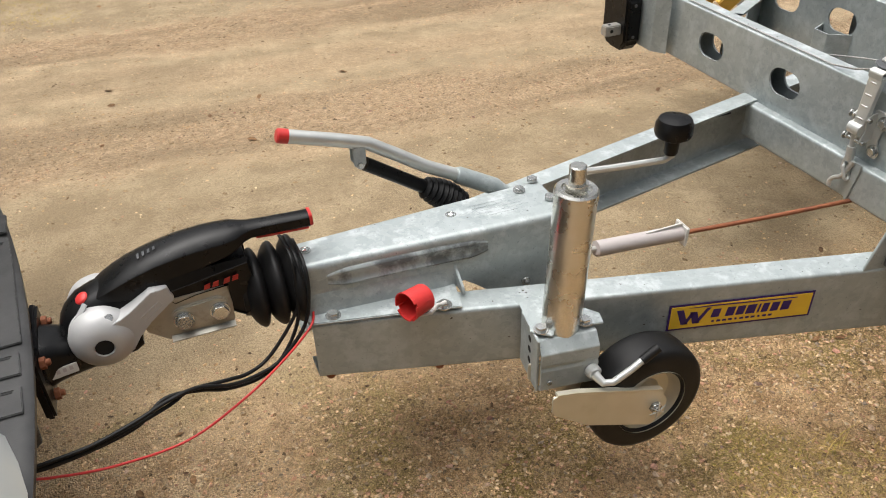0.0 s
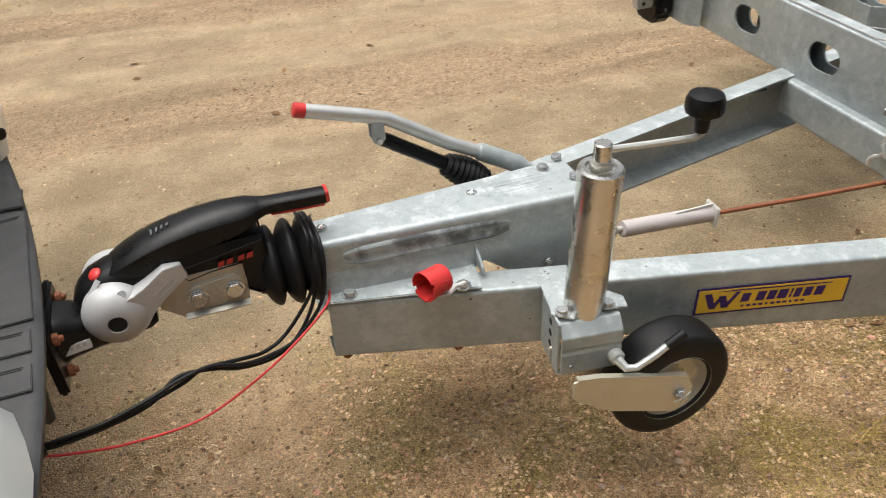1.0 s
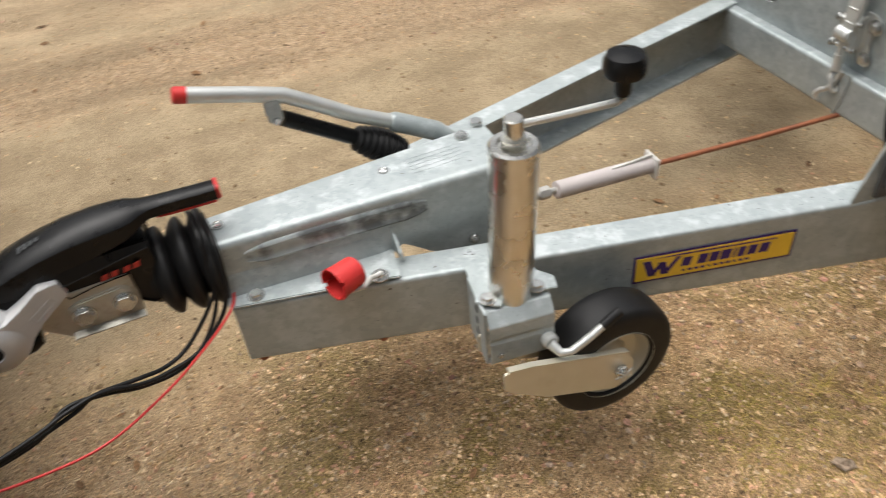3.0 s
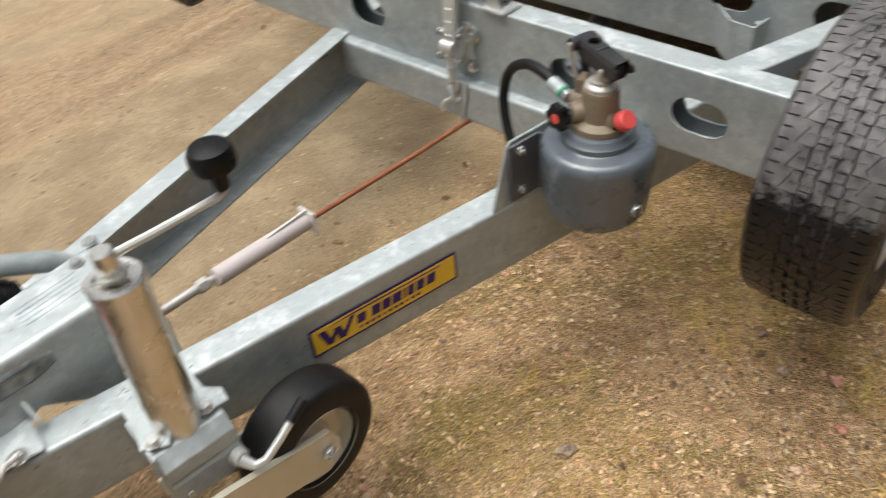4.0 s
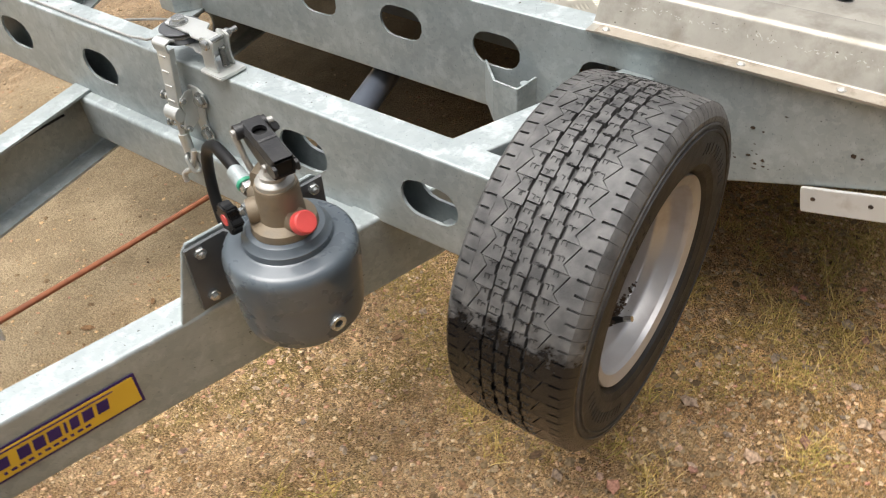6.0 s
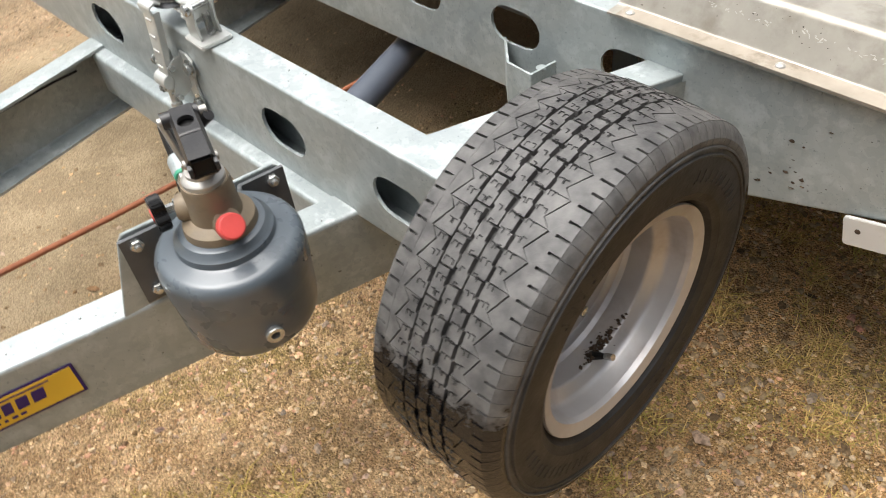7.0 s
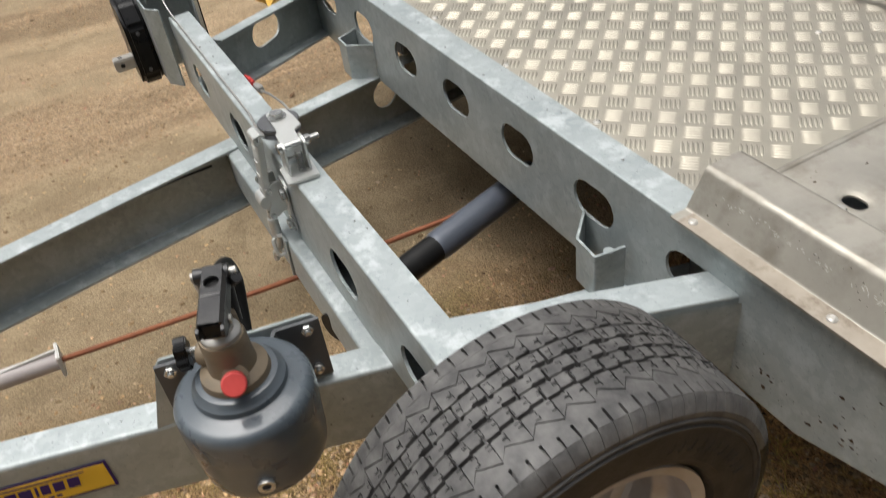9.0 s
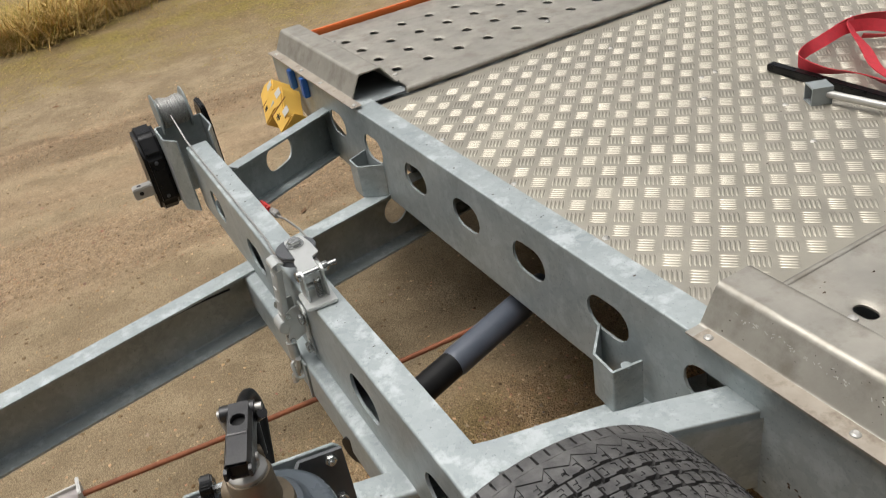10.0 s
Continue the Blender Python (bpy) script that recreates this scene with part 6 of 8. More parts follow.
prism(bm, [(1.10, 0.3175), (1.188, 0.318), (1.186, 0.300), (1.10, 0.312)], -0.002, 0.002, Matrix(((1, 0, 0, 0), (0, 0, -1, 2.073), (0, 1, 0, 0), (0, 0, 0, 1))), 0.0006)
part("end_clip", bm, WHITE, sheath, "white end clip")
bm = bmesh.new()
tube(bm, [(0.85, 2.080, 0.318), (0.952, 2.079, 0.311)], 0.0085, 12)
hex_bolt(bm, (0.950, 2.079, 0.311), (1, -0.005, -0.068), 0.0125, 0.022)
tube(bm, [(0.952, 2.079, 0.311), (0.99, 2.078, 0.308)], 0.006, 10)
part("threaded_end", bm, STEEL, rod)

ram = thing("hydraulic_ram", (1.9, 1.95, 0.24), "grey hydraulic lifting cylinder under the platform", "hydraulic cylinder")
ra, rb = Vector((1.60, 1.868, 0.295)), Vector((2.10, 2.020, 0.305))
d = (rb - ra).normalized()
bm = bmesh.new()
tube(bm, [ra + d * 0.245, ra + d * 0.255, rb], [0.0262, 0.0285, 0.0285], 24)
part("barrel", bm, RAM, ram)
bm = bmesh.new()
tube(bm, [ra, ra + d * 0.32], 0.0262, 20)
part("lower_barrel", bm, BLACK_RUBBER, ram, "black lower sleeve of the cylinder")

# ---------------------------------------------------------------- toggle latch on the front beam
latch = thing("toggle_latch", (1.61, 2.05, 0.40), "bright zinc-plated toggle latch with chain on the front beam", "latch")
LX = Matrix(((0, 0, -1, 0), (1, 0, 0, 0), (0, 1, 0, 0), (0, 0, 0, 1)))  # local x -> y, y -> z, z -> -x
bm = bmesh.new()
prism(bm, rounded([(2.022, 0.470), (2.014, 0.482), (2.030, 0.492), (2.052, 0.492), (2.056, 0.450), (2.050, 0.404), (2.034, 0.390), (2.022, 0.394), (2.028, 0.430), (2.022, 0.470)], 0.006, 4)[:-1], -1.6245, -1.6205, LX, 0.001)
part("base_plate", bm, WHITE_ZINC, latch)
for y in (2.0445, 2.080):
    bm = bmesh.new()
    prism(bm, rounded([(1.622, 0.460), (1.622, 0.486), (1.608, 0.486), (1.592, 0.476), (1.597, 0.450), (1.586, 0.424), (1.600, 0.418), (1.622, 0.428), (1.622, 0.460)], 0.005, 4)[:-1], y - 0.0014, y + 0.0014, Matrix(((1, 0, 0, 0), (0, 0, 1, 0), (0, 1, 0, 0), (0, 0, 0, 1))), 0.0006)
    part("cheek", bm, WHITE_ZINC, latch)
# lever: a tapered channel standing off the beam, with pressed bars
la, lb = Vector((1.592, 2.060, 0.462)), Vector((1.603, 2.059, 0.563))
lw = (lb - la)
bm = bmesh.new()
rings = []
for k in range(9):
    u = k / 8
    p = la + lw * u
    w = 0.0130 + 0.0035 * u
    d = 0.009 - 0.004 * u
    rings.append([bm.verts.new(p + Vector(v)) for v in ((0.009 - d * 0.0, w, 0), (-0.001, w, 0), (-0.003, w - 0.003, 0), (-0.003, -w + 0.003, 0), (-0.001, -w, 0), (0.009, -w, 0), (0.009, -w + 0.0025, 0), (0.0, -w + 0.0035, 0), (0.0, w - 0.0035, 0), (0.009, w - 0.0025, 0))])
for a, b in zip(rings, rings[1:]):
    for i in range(10):
        bm.faces.new((a[i], a[(i + 1) % 10], b[(i + 1) % 10], b[i]))
bm.faces.new(rings[0])
bm.faces.new(rings[-1])
sheet(bm, [(1.602, 0.560), (1.600, 0.572), (1.609, 0.575), (1.617, 0.571)], 0.003, 2.043, 2.076, Matrix(((1, 0, 0, 0), (0, 0, 1, 0), (0, 1, 0, 0), (0, 0, 0, 1))), 0.003)
lever = part("lever", bm, WHITE_ZINC, latch, "tapered pressed lever")
for u in (0.12, 0.38, 0.62, 0.88):
    p = la + lw * u + Vector((-0.0030, 0, 0))
    bm = bmesh.new()
    tube(bm, [p + Vector((0, -0.008, 0)), p + Vector((0, 0.008, 0))], 0.0017, 8)
    part("pressed_bar", bm, WHITE_ZINC, lever)
# round knuckle with its pins and the hooked stem
bm = bmesh.new()
lathe(bm, [(0, -0.0155), (0.0125, -0.0155), (0.0135, -0.0145), (0.0135, 0.0145), (0.0125, 0.0155), (0, 0.0155)], axis_to((1.592, 2.0625, 0.450), (0, 1, 0)), 28)
box(bm, (1.600, 2.0625, 0.440), (0.020, 0.024, 0.030), 0.004, None, 3)
part("knuckle", bm, WHITE_ZINC, latch)
for a, b, r in (((1.598, 2.038, 0.474), (1.598, 2.086, 0.474), 0.0048), ((1.594, 2.036, 0.424), (1.594, 2.086, 0.424), 0.0048)):
    bm = bmesh.new()
    tube(bm, [a, b], r, 12)
    lathe(bm, [(0, 0), (0.0085, 0), (0.0085, 0.003), (0.006, 0.005), (0, 0.005)], axis_to(b, (0, 1, 0)), 18)
    part("pin", bm, BOLT, latch)
for y, z in ((2.024, 0.470), (2.030, 0.404)):
    bm = bmesh.new()
    lathe(bm, [(0, 0), (0.0150, 0), (0.0150, 0.0016), (0, 0.0016)], axis_to((1.6205, y, z), (-1, 0, 0)), 24)
    hex_bolt(bm, (1.6190, y, z), (-1, 0, 0), 0.0100, 0.008, 0.0)
    part("bolt", bm, BOLT, latch)
bm = bmesh.new()
tube(bm, [(1.594, 2.0640, 0.440), (1.593, 2.0620, 0.400)], 0.0062, 12)
tube(bm, [(1.593, 2.0620, 0.408), (1.593, 2.0600, 0.376)], 0.0092, 14)
part("threaded_stem", bm, WHITE_ZINC, latch)


def link(at, way, side, L=0.034, W=0.016, r=0.0034):
    way, side = Vector(way).normalized(), Vector(side).normalized()
    pts = []
    for i in range(25):
        a = 2 * math.pi * i / 24
        pts.append(Vector(at) + side * (W / 2 * math.cos(a)) + way * (W / 2 * math.sin(a) + math.copysign((L - W) / 2, math.sin(a)) if abs(math.sin(a)) > 1e-6 else 0))
    return tube(bmesh.new(), pts, r, 8, False)


for at, way, sd in (((1.592, 2.062, 0.366), (0, 0.10, -1), (0, 1, 0.1)), ((1.590, 2.056, 0.350), (0, -0.45, -1), (1, 0.1, 0))):
    part("chain_link", link(at, way, sd), WHITE_ZINC, latch)
bm = bmesh.new()
tube(bm, curve([(1.594, 2.048, 0.378), (1.591, 2.056, 0.352), (1.588, 2.066, 0.334), (1.586, 2.078, 0.326), (1.584, 2.085, 0.316), (1.584, 2.084, 0.303)]), 0.0050, 10)
part("hook", bm, WHITE_ZINC, latch, "open hook end")
bm = bmesh.new()
prism(bm, rounded([(2.048, 0.350), (2.048, 0.376), (2.026, 0.376), (2.030, 0.345), (2.043, 0.284), (2.051, 0.284), (2.048, 0.350)], 0.003, 2)[:-1], -1.6005, -1.5965, LX, 0.001)
part("hook_plate", bm, GALV, latch)

# ---------------------------------------------------------------- cable pulley on the front beam
pul = thing("cable_pulley", (1.645, 2.01, 0.5315), "swivelling cable pulley on a bright zinc bracket on the front beam", "pulley")
bm = bmesh.new()
prism(bm, rounded([(1.640, 1.996), (1.616, 1.998), (1.612, 1.944), (1.664, 1.940), (1.668, 1.992), (1.640, 1.996)], 0.006, 4)[:-1], 0.5310, 0.5370, None, 0.0015)
part("base_plate", bm, WHITE_ZINC, pul)
for q in (-1, 1):
    bm = bmesh.new()
    prism(bm, rounded([(1.966, 0.5370), (1.990, 0.5370), (1.988, 0.5805), (1.984, 0.5925), (1.968, 0.5945), (1.956, 0.5885), (1.962, 0.5605), (1.958, 0.5370), (1.966, 0.5370)], 0.005, 4)[:-1], 0, 0.0035, Matrix(((0, 0, 1, 1.6405 + q * 0.0165 - 0.00175), (1, 0, 0, 0), (0, 1, 0, 0), (0, 0, 0, 1))), 0.001)
    part("upright", bm, WHITE_ZINC, pul)
bm = bmesh.new()
tube(bm, [(1.616, 1.971, 0.5840), (1.684, 1.971, 0.5840)], 0.0045, 12)
lathe(bm, [(0, 0), (0.0088, 0), (0.0088, 0.006), (0.006, 0.008), (0, 0.008)], axis_to((1.623, 1.971, 0.5840), (-1, 0, 0)), 18)
hex_bolt(bm, (1.6595, 1.971, 0.5840), (1, 0, 0), 0.0082, 0.010)
part("hinge_bolt", bm, BOLT, pul)
bm = bmesh.new()
pts = [Vector((1.645 + 0.0052 * math.cos(a * 0.7), 1.966 + 0.0052 * math.sin(a * 0.7), 0.5380 + 0.00034 * a)) for a in range(100)]
tube(bm, pts, 0.0012, 6)
part("spring", bm, BOLT, pul)
PC = Vector((1.650, 2.066, 0.5705))
for q, z in ((1, 0.5830), (-1, 0.5580)):
    bm = bmesh.new()
    shape = rounded([(1.636, 2.060), (1.638, 2.088), (1.654, 2.094), (1.670, 2.088), (1.674, 2.058), (1.674, 2.020), (1.659, 2.010), (1.655, 1.972), (1.627, 1.972), (1.628, 2.012), (1.634, 2.024), (1.636, 2.060)], 0.005, 4)[:-1]
    prism(bm, shape, z - 0.0019, z + 0.0019, None, 0.0007)
    part("side_plate", bm, WHITE_ZINC, pul)
bm = bmesh.new()
box(bm, (1.641, 1.9715, 0.5755), (0.026, 0.004, 0.019), 0.001)
part("plate_bridge", bm, WHITE_ZINC, pul)
bm = bmesh.new()
lathe(bm, [(0.006, 0.0095), (0.033, 0.0095), (0.0345, 0.0080), (0.028, 0.001), (0.028, -0.001), (0.0345, -0.0080), (0.033, -0.0095), (0.006, -0.0095)], Matrix.Translation(PC), 44)
part("sheave", bm, DARK_STEEL, pul, "grooved dark pulley wheel")
bm = bmesh.new()
hex_bolt(bm, PC + Vector((0, 0, 0.0145)), (0, 0, 1), 0.0115, 0.0095, 0.0155)
part("pivot_bolt", bm, BOLT, pul)

# ---------------------------------------------------------------- winch
winch = thing("hand_winch", (1.59, 2.80, 0.38), "hand winch with steel rope on the end of the front beam", "winch")
bm = bmesh.new()
sheet(bm, [(1.602, 2.672), (1.578, 2.708), (1.578, 2.800), (1.690, 2.800), (1.690, 2.708), (1.676, 2.672)], 0.004, 0.385, 0.572, None, 0.004)
part("mount", bm, GALV, winch, "folded galvanised winch mount")
bm = bmesh.new()
prism(bm, [(2.788, 0.364), (2.760, 0.394), (2.760, 0.520), (2.798, 0.566), (2.86, 0.574), (2.888, 0.545), (2.888, 0.40), (2.86, 0.364)], 1.522, 1.576, YZ, 0.010, 3)
part("gear_housing", bm, BLACK_PLASTIC, winch, "black winch gear housing")
bm = bmesh.new()
box(bm, (1.502, 2.800, 0.430), (0.056, 0.030, 0.030), 0.003)
stub = part("drive_stub", bm, STEEL, winch, "square drive stub")
# pin holes as black discs, the shade within put into the colour
for at, way in (((1.492, 2.7848, 0.430), (0, -1, 0)), ((1.492, 2.800, 0.4452), (0, 0, 1))):
    bm = bmesh.new()
    lathe(bm, [(0, 0.0004), (0.0045, 0.0004), (0.0055, 0.0)], axis_to(at, way), 16)
    part("pin_hole_shade", bm, HOLE_SHADE, stub)
bm = bmesh.new()
for q in (-1, 1):
    lathe(bm, [(0, 0.003), (0.0045, 0.002), (0.005, 0.0)], axis_to((1.548, 2.760, 0.457 + 0.045 * q), (0, -1, 0)), 12)
part("cover_screw", bm, DARK_STEEL, winch, kind="stuff")
DCN = Vector((1.622, 2.808, 0.599))
for x in (1.594, 1.666):
    bm = bmesh.new()
    lathe(bm, [(0, -0.002), (0.049, -0.002), (0.051, 0.0), (0.049, 0.002), (0, 0.002)], Matrix.Translation((x, DCN.y, DCN.z)) @ Matrix.Rotation(radians(90), 4, "Y"), 36)
    part("drum_flange", bm, GALV, winch)
bm = bmesh.new()
turns = 11
pts = []
for i in range(turns * 20 + 1):
    a = 2 * math.pi * i / 20
    u = i / (turns * 20)
    rr = 0.0315 + 0.0022 * math.sin(i * 0.043) + 0.0012 * math.sin(i * 0.011 + 1.0)
    pts.append(Vector((1.599 + 0.062 * u + 0.0012 * math.sin(i * 0.07), DCN.y + rr * math.cos(a), DCN.z + rr * math.sin(a))))
tube(bm, pts, 0.0034, 7)
lathe(bm, [(0.0295, -0.034), (0.0295, 0.034)], Matrix.Translation((1.630, DCN.y, DCN.z)) @ Matrix.Rotation(radians(90), 4, "Y"), 24)
part("rope_coil", bm, CABLE, winch, "coiled steel rope")
bm = bmesh.new()
prism(bm, [(2.772, 0.40), (2.772, 0.545), (2.795, 0.590), (2.850, 0.600), (2.872, 0.570), (2.872, 0.42), (2.850, 0.39)], 1.694, 1.708, YZ, 0.004)
part("side_plate", bm, BLACK_PLASTIC, winch)

winch.location += Vector((0.007, 0.076, -0.010))  # bolted on past the end of the beam

rope = thing("winch_rope", (1.63, 2.4, 0.545), "thin steel winch rope laid along the front beam", "wire rope")
part("rope", tube(bmesh.new(), [(1.627, 2.848, 0.590), (1.632, 2.780, 0.545), (1.6345, 2.74, 0.5335), (1.6345, 2.20, 0.5335), (1.624, 2.13, 0.550), (1.6205, 2.08, 0.5695), (1.622, 2.055, 0.5705), (1.636, 2.040, 0.5705), (1.658, 2.037, 0.5705), (1.675, 2.048, 0.5705), (1.682, 2.085, 0.5685), (1.692, 2.18, 0.545), (1.697, 2.29, 0.515), (1.694, 2.345, 0.500)], 0.0022, 8), CABLE, rope)
hook = thing("rope_hook", (1.69, 2.38, 0.49), "red-tagged hook at the end of the winch rope", "hook")
bm = bmesh.new()
tube(bm, curve([(1.695, 2.338, 0.503), (1.690, 2.356, 0.503), (1.694, 2.384, 0.498), (1.701, 2.362, 0.500), (1.695, 2.340, 0.503)]), 0.0035, 8)
tube(bm, [(1.695, 2.338, 0.503), (1.694, 2.358, 0.501)], 0.0065, 10)
part("thimble", bm, CABLE, hook)
bm = bmesh.new()
box(bm, (0, 0, 0), (0.014, 0.050, 0.018), 0.005, Matrix.Translation((1.688, 2.400, 0.500)) @ Matrix.Rotation(radians(-8), 4, "X"), 3)
part("safety_tag", bm, RED_PLASTIC, hook, "red plastic piece")


# ---------------------------------------------------------------- hydraulic hand pump
PX, PY = 1.425, 1.627
pump = thing("hydraulic_pump", (PX, PY, 0.385), "grey hydraulic hand pump with round tank bolted to the drawbar", "hydraulic pump")
pm = Matrix.Translation((PX, PY, 0))
bm = bmesh.new()
lathe(bm, [(0, 0.378), (0.070, 0.378), (0.0765, 0.3805), (0.0800, 0.387), (0.0820, 0.402), (0.0840, 0.440), (0.0850, 0.4535), (0.0858, 0.455), (0.0862, 0.475), (0.0862, 0.4870), (0.0855, 0.4930), (0.0832, 0.4985), (0.0795, 0.5022),
           (0.0745, 0.5042), (0.0610, 0.5062), (0.0575, 0.5080), (0.0565, 0.5160), (0.0530, 0.5188), (0.0490, 0.5250), (0.043, 0.5265), (0, 0.5265)], pm, 72)
tank = part("tank", bm, TANK, pump, "grey painted round oil tank", 28)
bm = bmesh.new()
nd = Vector((1.403 - PX, 1.539 - PY, 0)).normalized()
na = Vector((PX, PY, 0.414)) + nd * 0.0805
lathe(bm, [(0.0, 0.004), (0.005, 0.004), (0.0055, 0.008), (0.0105, 0.0085), (0.0115, 0.0065), (0.0115, 0.0)], axis_to(na, nd), 24)
part("drain_plug", bm, BOLT, tank, "zinc drain plug")
# black disc paints the shade inside the plug
bm = bmesh.new()
lathe(bm, [(0, 0.0042), (0.005, 0.0042)], axis_to(na, nd), 16)
part("plug_socket_shade", bm, HOLE_SHADE, tank)
bm = bmesh.new()
sd = Vector((nd.x * 0.96 - nd.y * 0.28, nd.y * 0.96 + nd.x * 0.28, 0)).normalized()
sm2 = axis_to(Vector((PX, PY, 0.438)) + sd * 0.0830, sd)
for k, (a, b) in enumerate(((0.004, 0.010), (-0.004, 0.007), (0.0, 0.003))):
    box(bm, (0.0, a, 0.0012), (0.022 - 0.006 * k, 0.003, 0.001), 0, sm2)
part("worn_label", bm, DARK_STEEL, tank, "worn dark label", kind="stuff")
# valve block
bm = bmesh.new()
lathe(bm, [(0, 0.520), (0.0405, 0.520), (0.0420, 0.526), (0.0405, 0.536), (0.034, 0.5405), (0.0290, 0.5425), (0.0275, 0.560), (0.0270, 0.584), (0.0255, 0.589), (0, 0.589)], pm, 40)
lathe(bm, [(0, 0.0), (0.016, 0.0), (0.0165, 0.024), (0.0145, 0.030), (0, 0.030)], axis_to((PX - 0.004, PY + 0.012, 0.551), (-0.80, 0.58, 0)), 24)
lathe(bm, [(0, 0.0), (0.0175, 0.0), (0.0165, 0.034), (0.014, 0.038), (0, 0.038)], axis_to((PX, PY + 0.010, 0.553), (0.15, 1, 0.05)), 24)
ring_loft(bm, [(PX - 0.004, PY + 0.030, 0.545, 0.592, 0.012), (PX + 0.012, PY + 0.032, 0.545, 0.597, 0.013), (PX + 0.026, PY + 0.030, 0.545, 0.588, 0.010)], None, 20, 3)
lathe(bm, [(0, 0.0), (0.0165, 0.0), (0.0150, 0.030), (0, 0.030)], axis_to((PX - 0.002, PY - 0.010, 0.532), (-0.10, -0.80, 0.62)), 24)
block = part("valve_block", bm, CAST, pump, "dirty brown cast valve block")
bm = bmesh.new()
lathe(bm, [(0, 0.588), (0.0235, 0.588), (0.0235, 0.594), (0.0215, 0.5965), (0.0170, 0.5985), (0.0170, 0.603), (0, 0.604)], pm, 32)
part("piston_collar", bm, STEEL, pump, "worn steel piston collar")
# red filler cap
cap_at = Vector((1.417, 1.590, 0.547))
cw = Vector((-0.10, -0.80, 0.62)).normalized()
bm = bmesh.new()
lathe(bm, [(0, 0.0175), (0.0125, 0.0172), (0.0142, 0.0155), (0.0147, 0.010), (0.0147, 0.002), (0.0130, 0.0), (0, 0.0)], axis_to(cap_at + cw * 0.003, cw), 28)
part("filler_cap", bm, PALE_RED, pump, "red filler cap")
bm = bmesh.new()
lathe(bm, [(0, -0.016), (0.011, -0.016), (0.011, 0.004), (0, 0.004)], axis_to(cap_at, cw), 20)
part("filler_neck", bm, BLACK_PLASTIC, pump)
# release knob
kw = Vector((-0.97, 0.22, 0.02)).normalized()
ka = Vector((1.406, 1.660, 0.550))
bm = bmesh.new()
lathe(bm, [(0, 0), (0.0085, 0), (0.0085, 0.010), (0.0055, 0.0115), (0.0055, 0.021), (0, 0.021)], axis_to(ka, kw), 6)
part("needle_valve", bm, BOLT, pump, "yellow zinc needle valve", 20)
bm = bmesh.new()
star = []
for i in range(36):
    a = 2 * math.pi * i / 36
    q = 0.0195 + 0.0024 * math.cos(6 * a)
    star.append((q * math.cos(a), q * math.sin(a)))
prism(bm, star, 0.021, 0.036, axis_to(ka, kw), 0.0018)
knob = part("release_knob", bm, BLACK_PLASTIC, pump, "black star-shaped release knob")
bm = bmesh.new()
lathe(bm, [(0.0, 0.0374), (0.0075, 0.0370), (0.0078, 0.0355)], axis_to(ka, kw), 20)
part("knob_insert", bm, PALE_RED, knob, "pink-red insert")
# lever socket: a short cast bar over the piston, a hole down through it and an open end
s0, s1 = Vector((1.447, 1.674, 0.639)), Vector((1.416, 1.592, 0.631))
sw = (s1 - s0).normalized()
L = (s1 - s0).length
so = frame_of(s0, sw)
bm = bmesh.new()
slotted(bm, 0.0, L, -0.0115, 0.0115, [(L * 0.30, 0.0, 0.0185, 0.0180)], 0.005, so @ Matrix.Rotation(radians(-90), 4, "X") @ Matrix.Translation((0, 0, 0.006)))
side_on = so @ Matrix(((0, 0, 1, 0), (0, 1, 0, 0), (1, 0, 0, 0), (0, 0, 0, 1)))
for q in (-1, 1):
    prism(bm, [(q * 0.0112, 0.0112), (q * 0.0150, 0.0050), (q * 0.0130, 0.0035), (q * 0.0100, 0.0075)], 0.0, L, side_on, 0.0005)
    wall = [(L * u, z) for u, z in ((0.0, 0.006), (0.60, 0.006), (1.0, 0.006), (1.03, -0.003), (0.97, -0.015), (0.55, -0.018), (0.15, -0.014), (0.0, -0.006))]
    prism(bm, wall, q * 0.0132 - 0.0020, q * 0.0132 + 0.0020, so, 0.0016)
box(bm, (L * 0.55, -0.0155, 0), (L * 0.86, 0.004, 0.027), 0.0012, so)
tube(bm, [so @ Vector((0.004, 0.001, -0.017)), so @ Vector((0.004, 0.001, 0.023))], 0.0095, 14)
tube(bm, [so @ Vector((L * 0.53, 0.0095, -0.011)), so @ Vector((L * 0.53, 0.0095, 0.011))], 0.0030, 8)
for q in (-1, 1):
    prism(bm, rounded([(L * 0.99, -0.010), (L * 0.985, 0.007), (L * 1.08, 0.005), (L * 1.12, -0.004), (L * 0.99, -0.010)], 0.003, 3)[:-1], q * 0.0135 - 0.002, q * 0.0135 + 0.002, so, 0.001)
sock = part("lever_socket", bm, SOCKET, pump, "worn black cast lever socket with a hole", 30)
# black core gives the socket's inside its shade by colour
bm = bmesh.new()
box(bm, (L * 0.52, -0.0055, 0), (L * 0.88, 0.017, 0.021), 0.0, so)
part("socket_inner_shade", bm, HOLE_SHADE, sock)
bm = bmesh.new()
tube(bm, [so @ Vector((0.004, 0.001, -0.025)), so @ Vector((0.004, 0.001, 0.027))], 0.0050, 12)
part("pivot_pin", bm, STEEL, pump)
bm = bmesh.new()
tube(bm, [so @ Vector((L * 0.74, -0.012, -0.018)), so @ Vector((L * 0.74, -0.012, 0.018))], 0.0050, 12)
part("pivot_pin", bm, STEEL, pump)
bm = bmesh.new()
tube(bm, [(1.423, 1.678, 0.637), (1.426, 1.672, 0.600), (1.430, 1.664, 0.572)], [0.0042, 0.0036, 0.0046], 10)
part("link", bm, STEEL, pump, "flat steel link")
bm = bmesh.new()
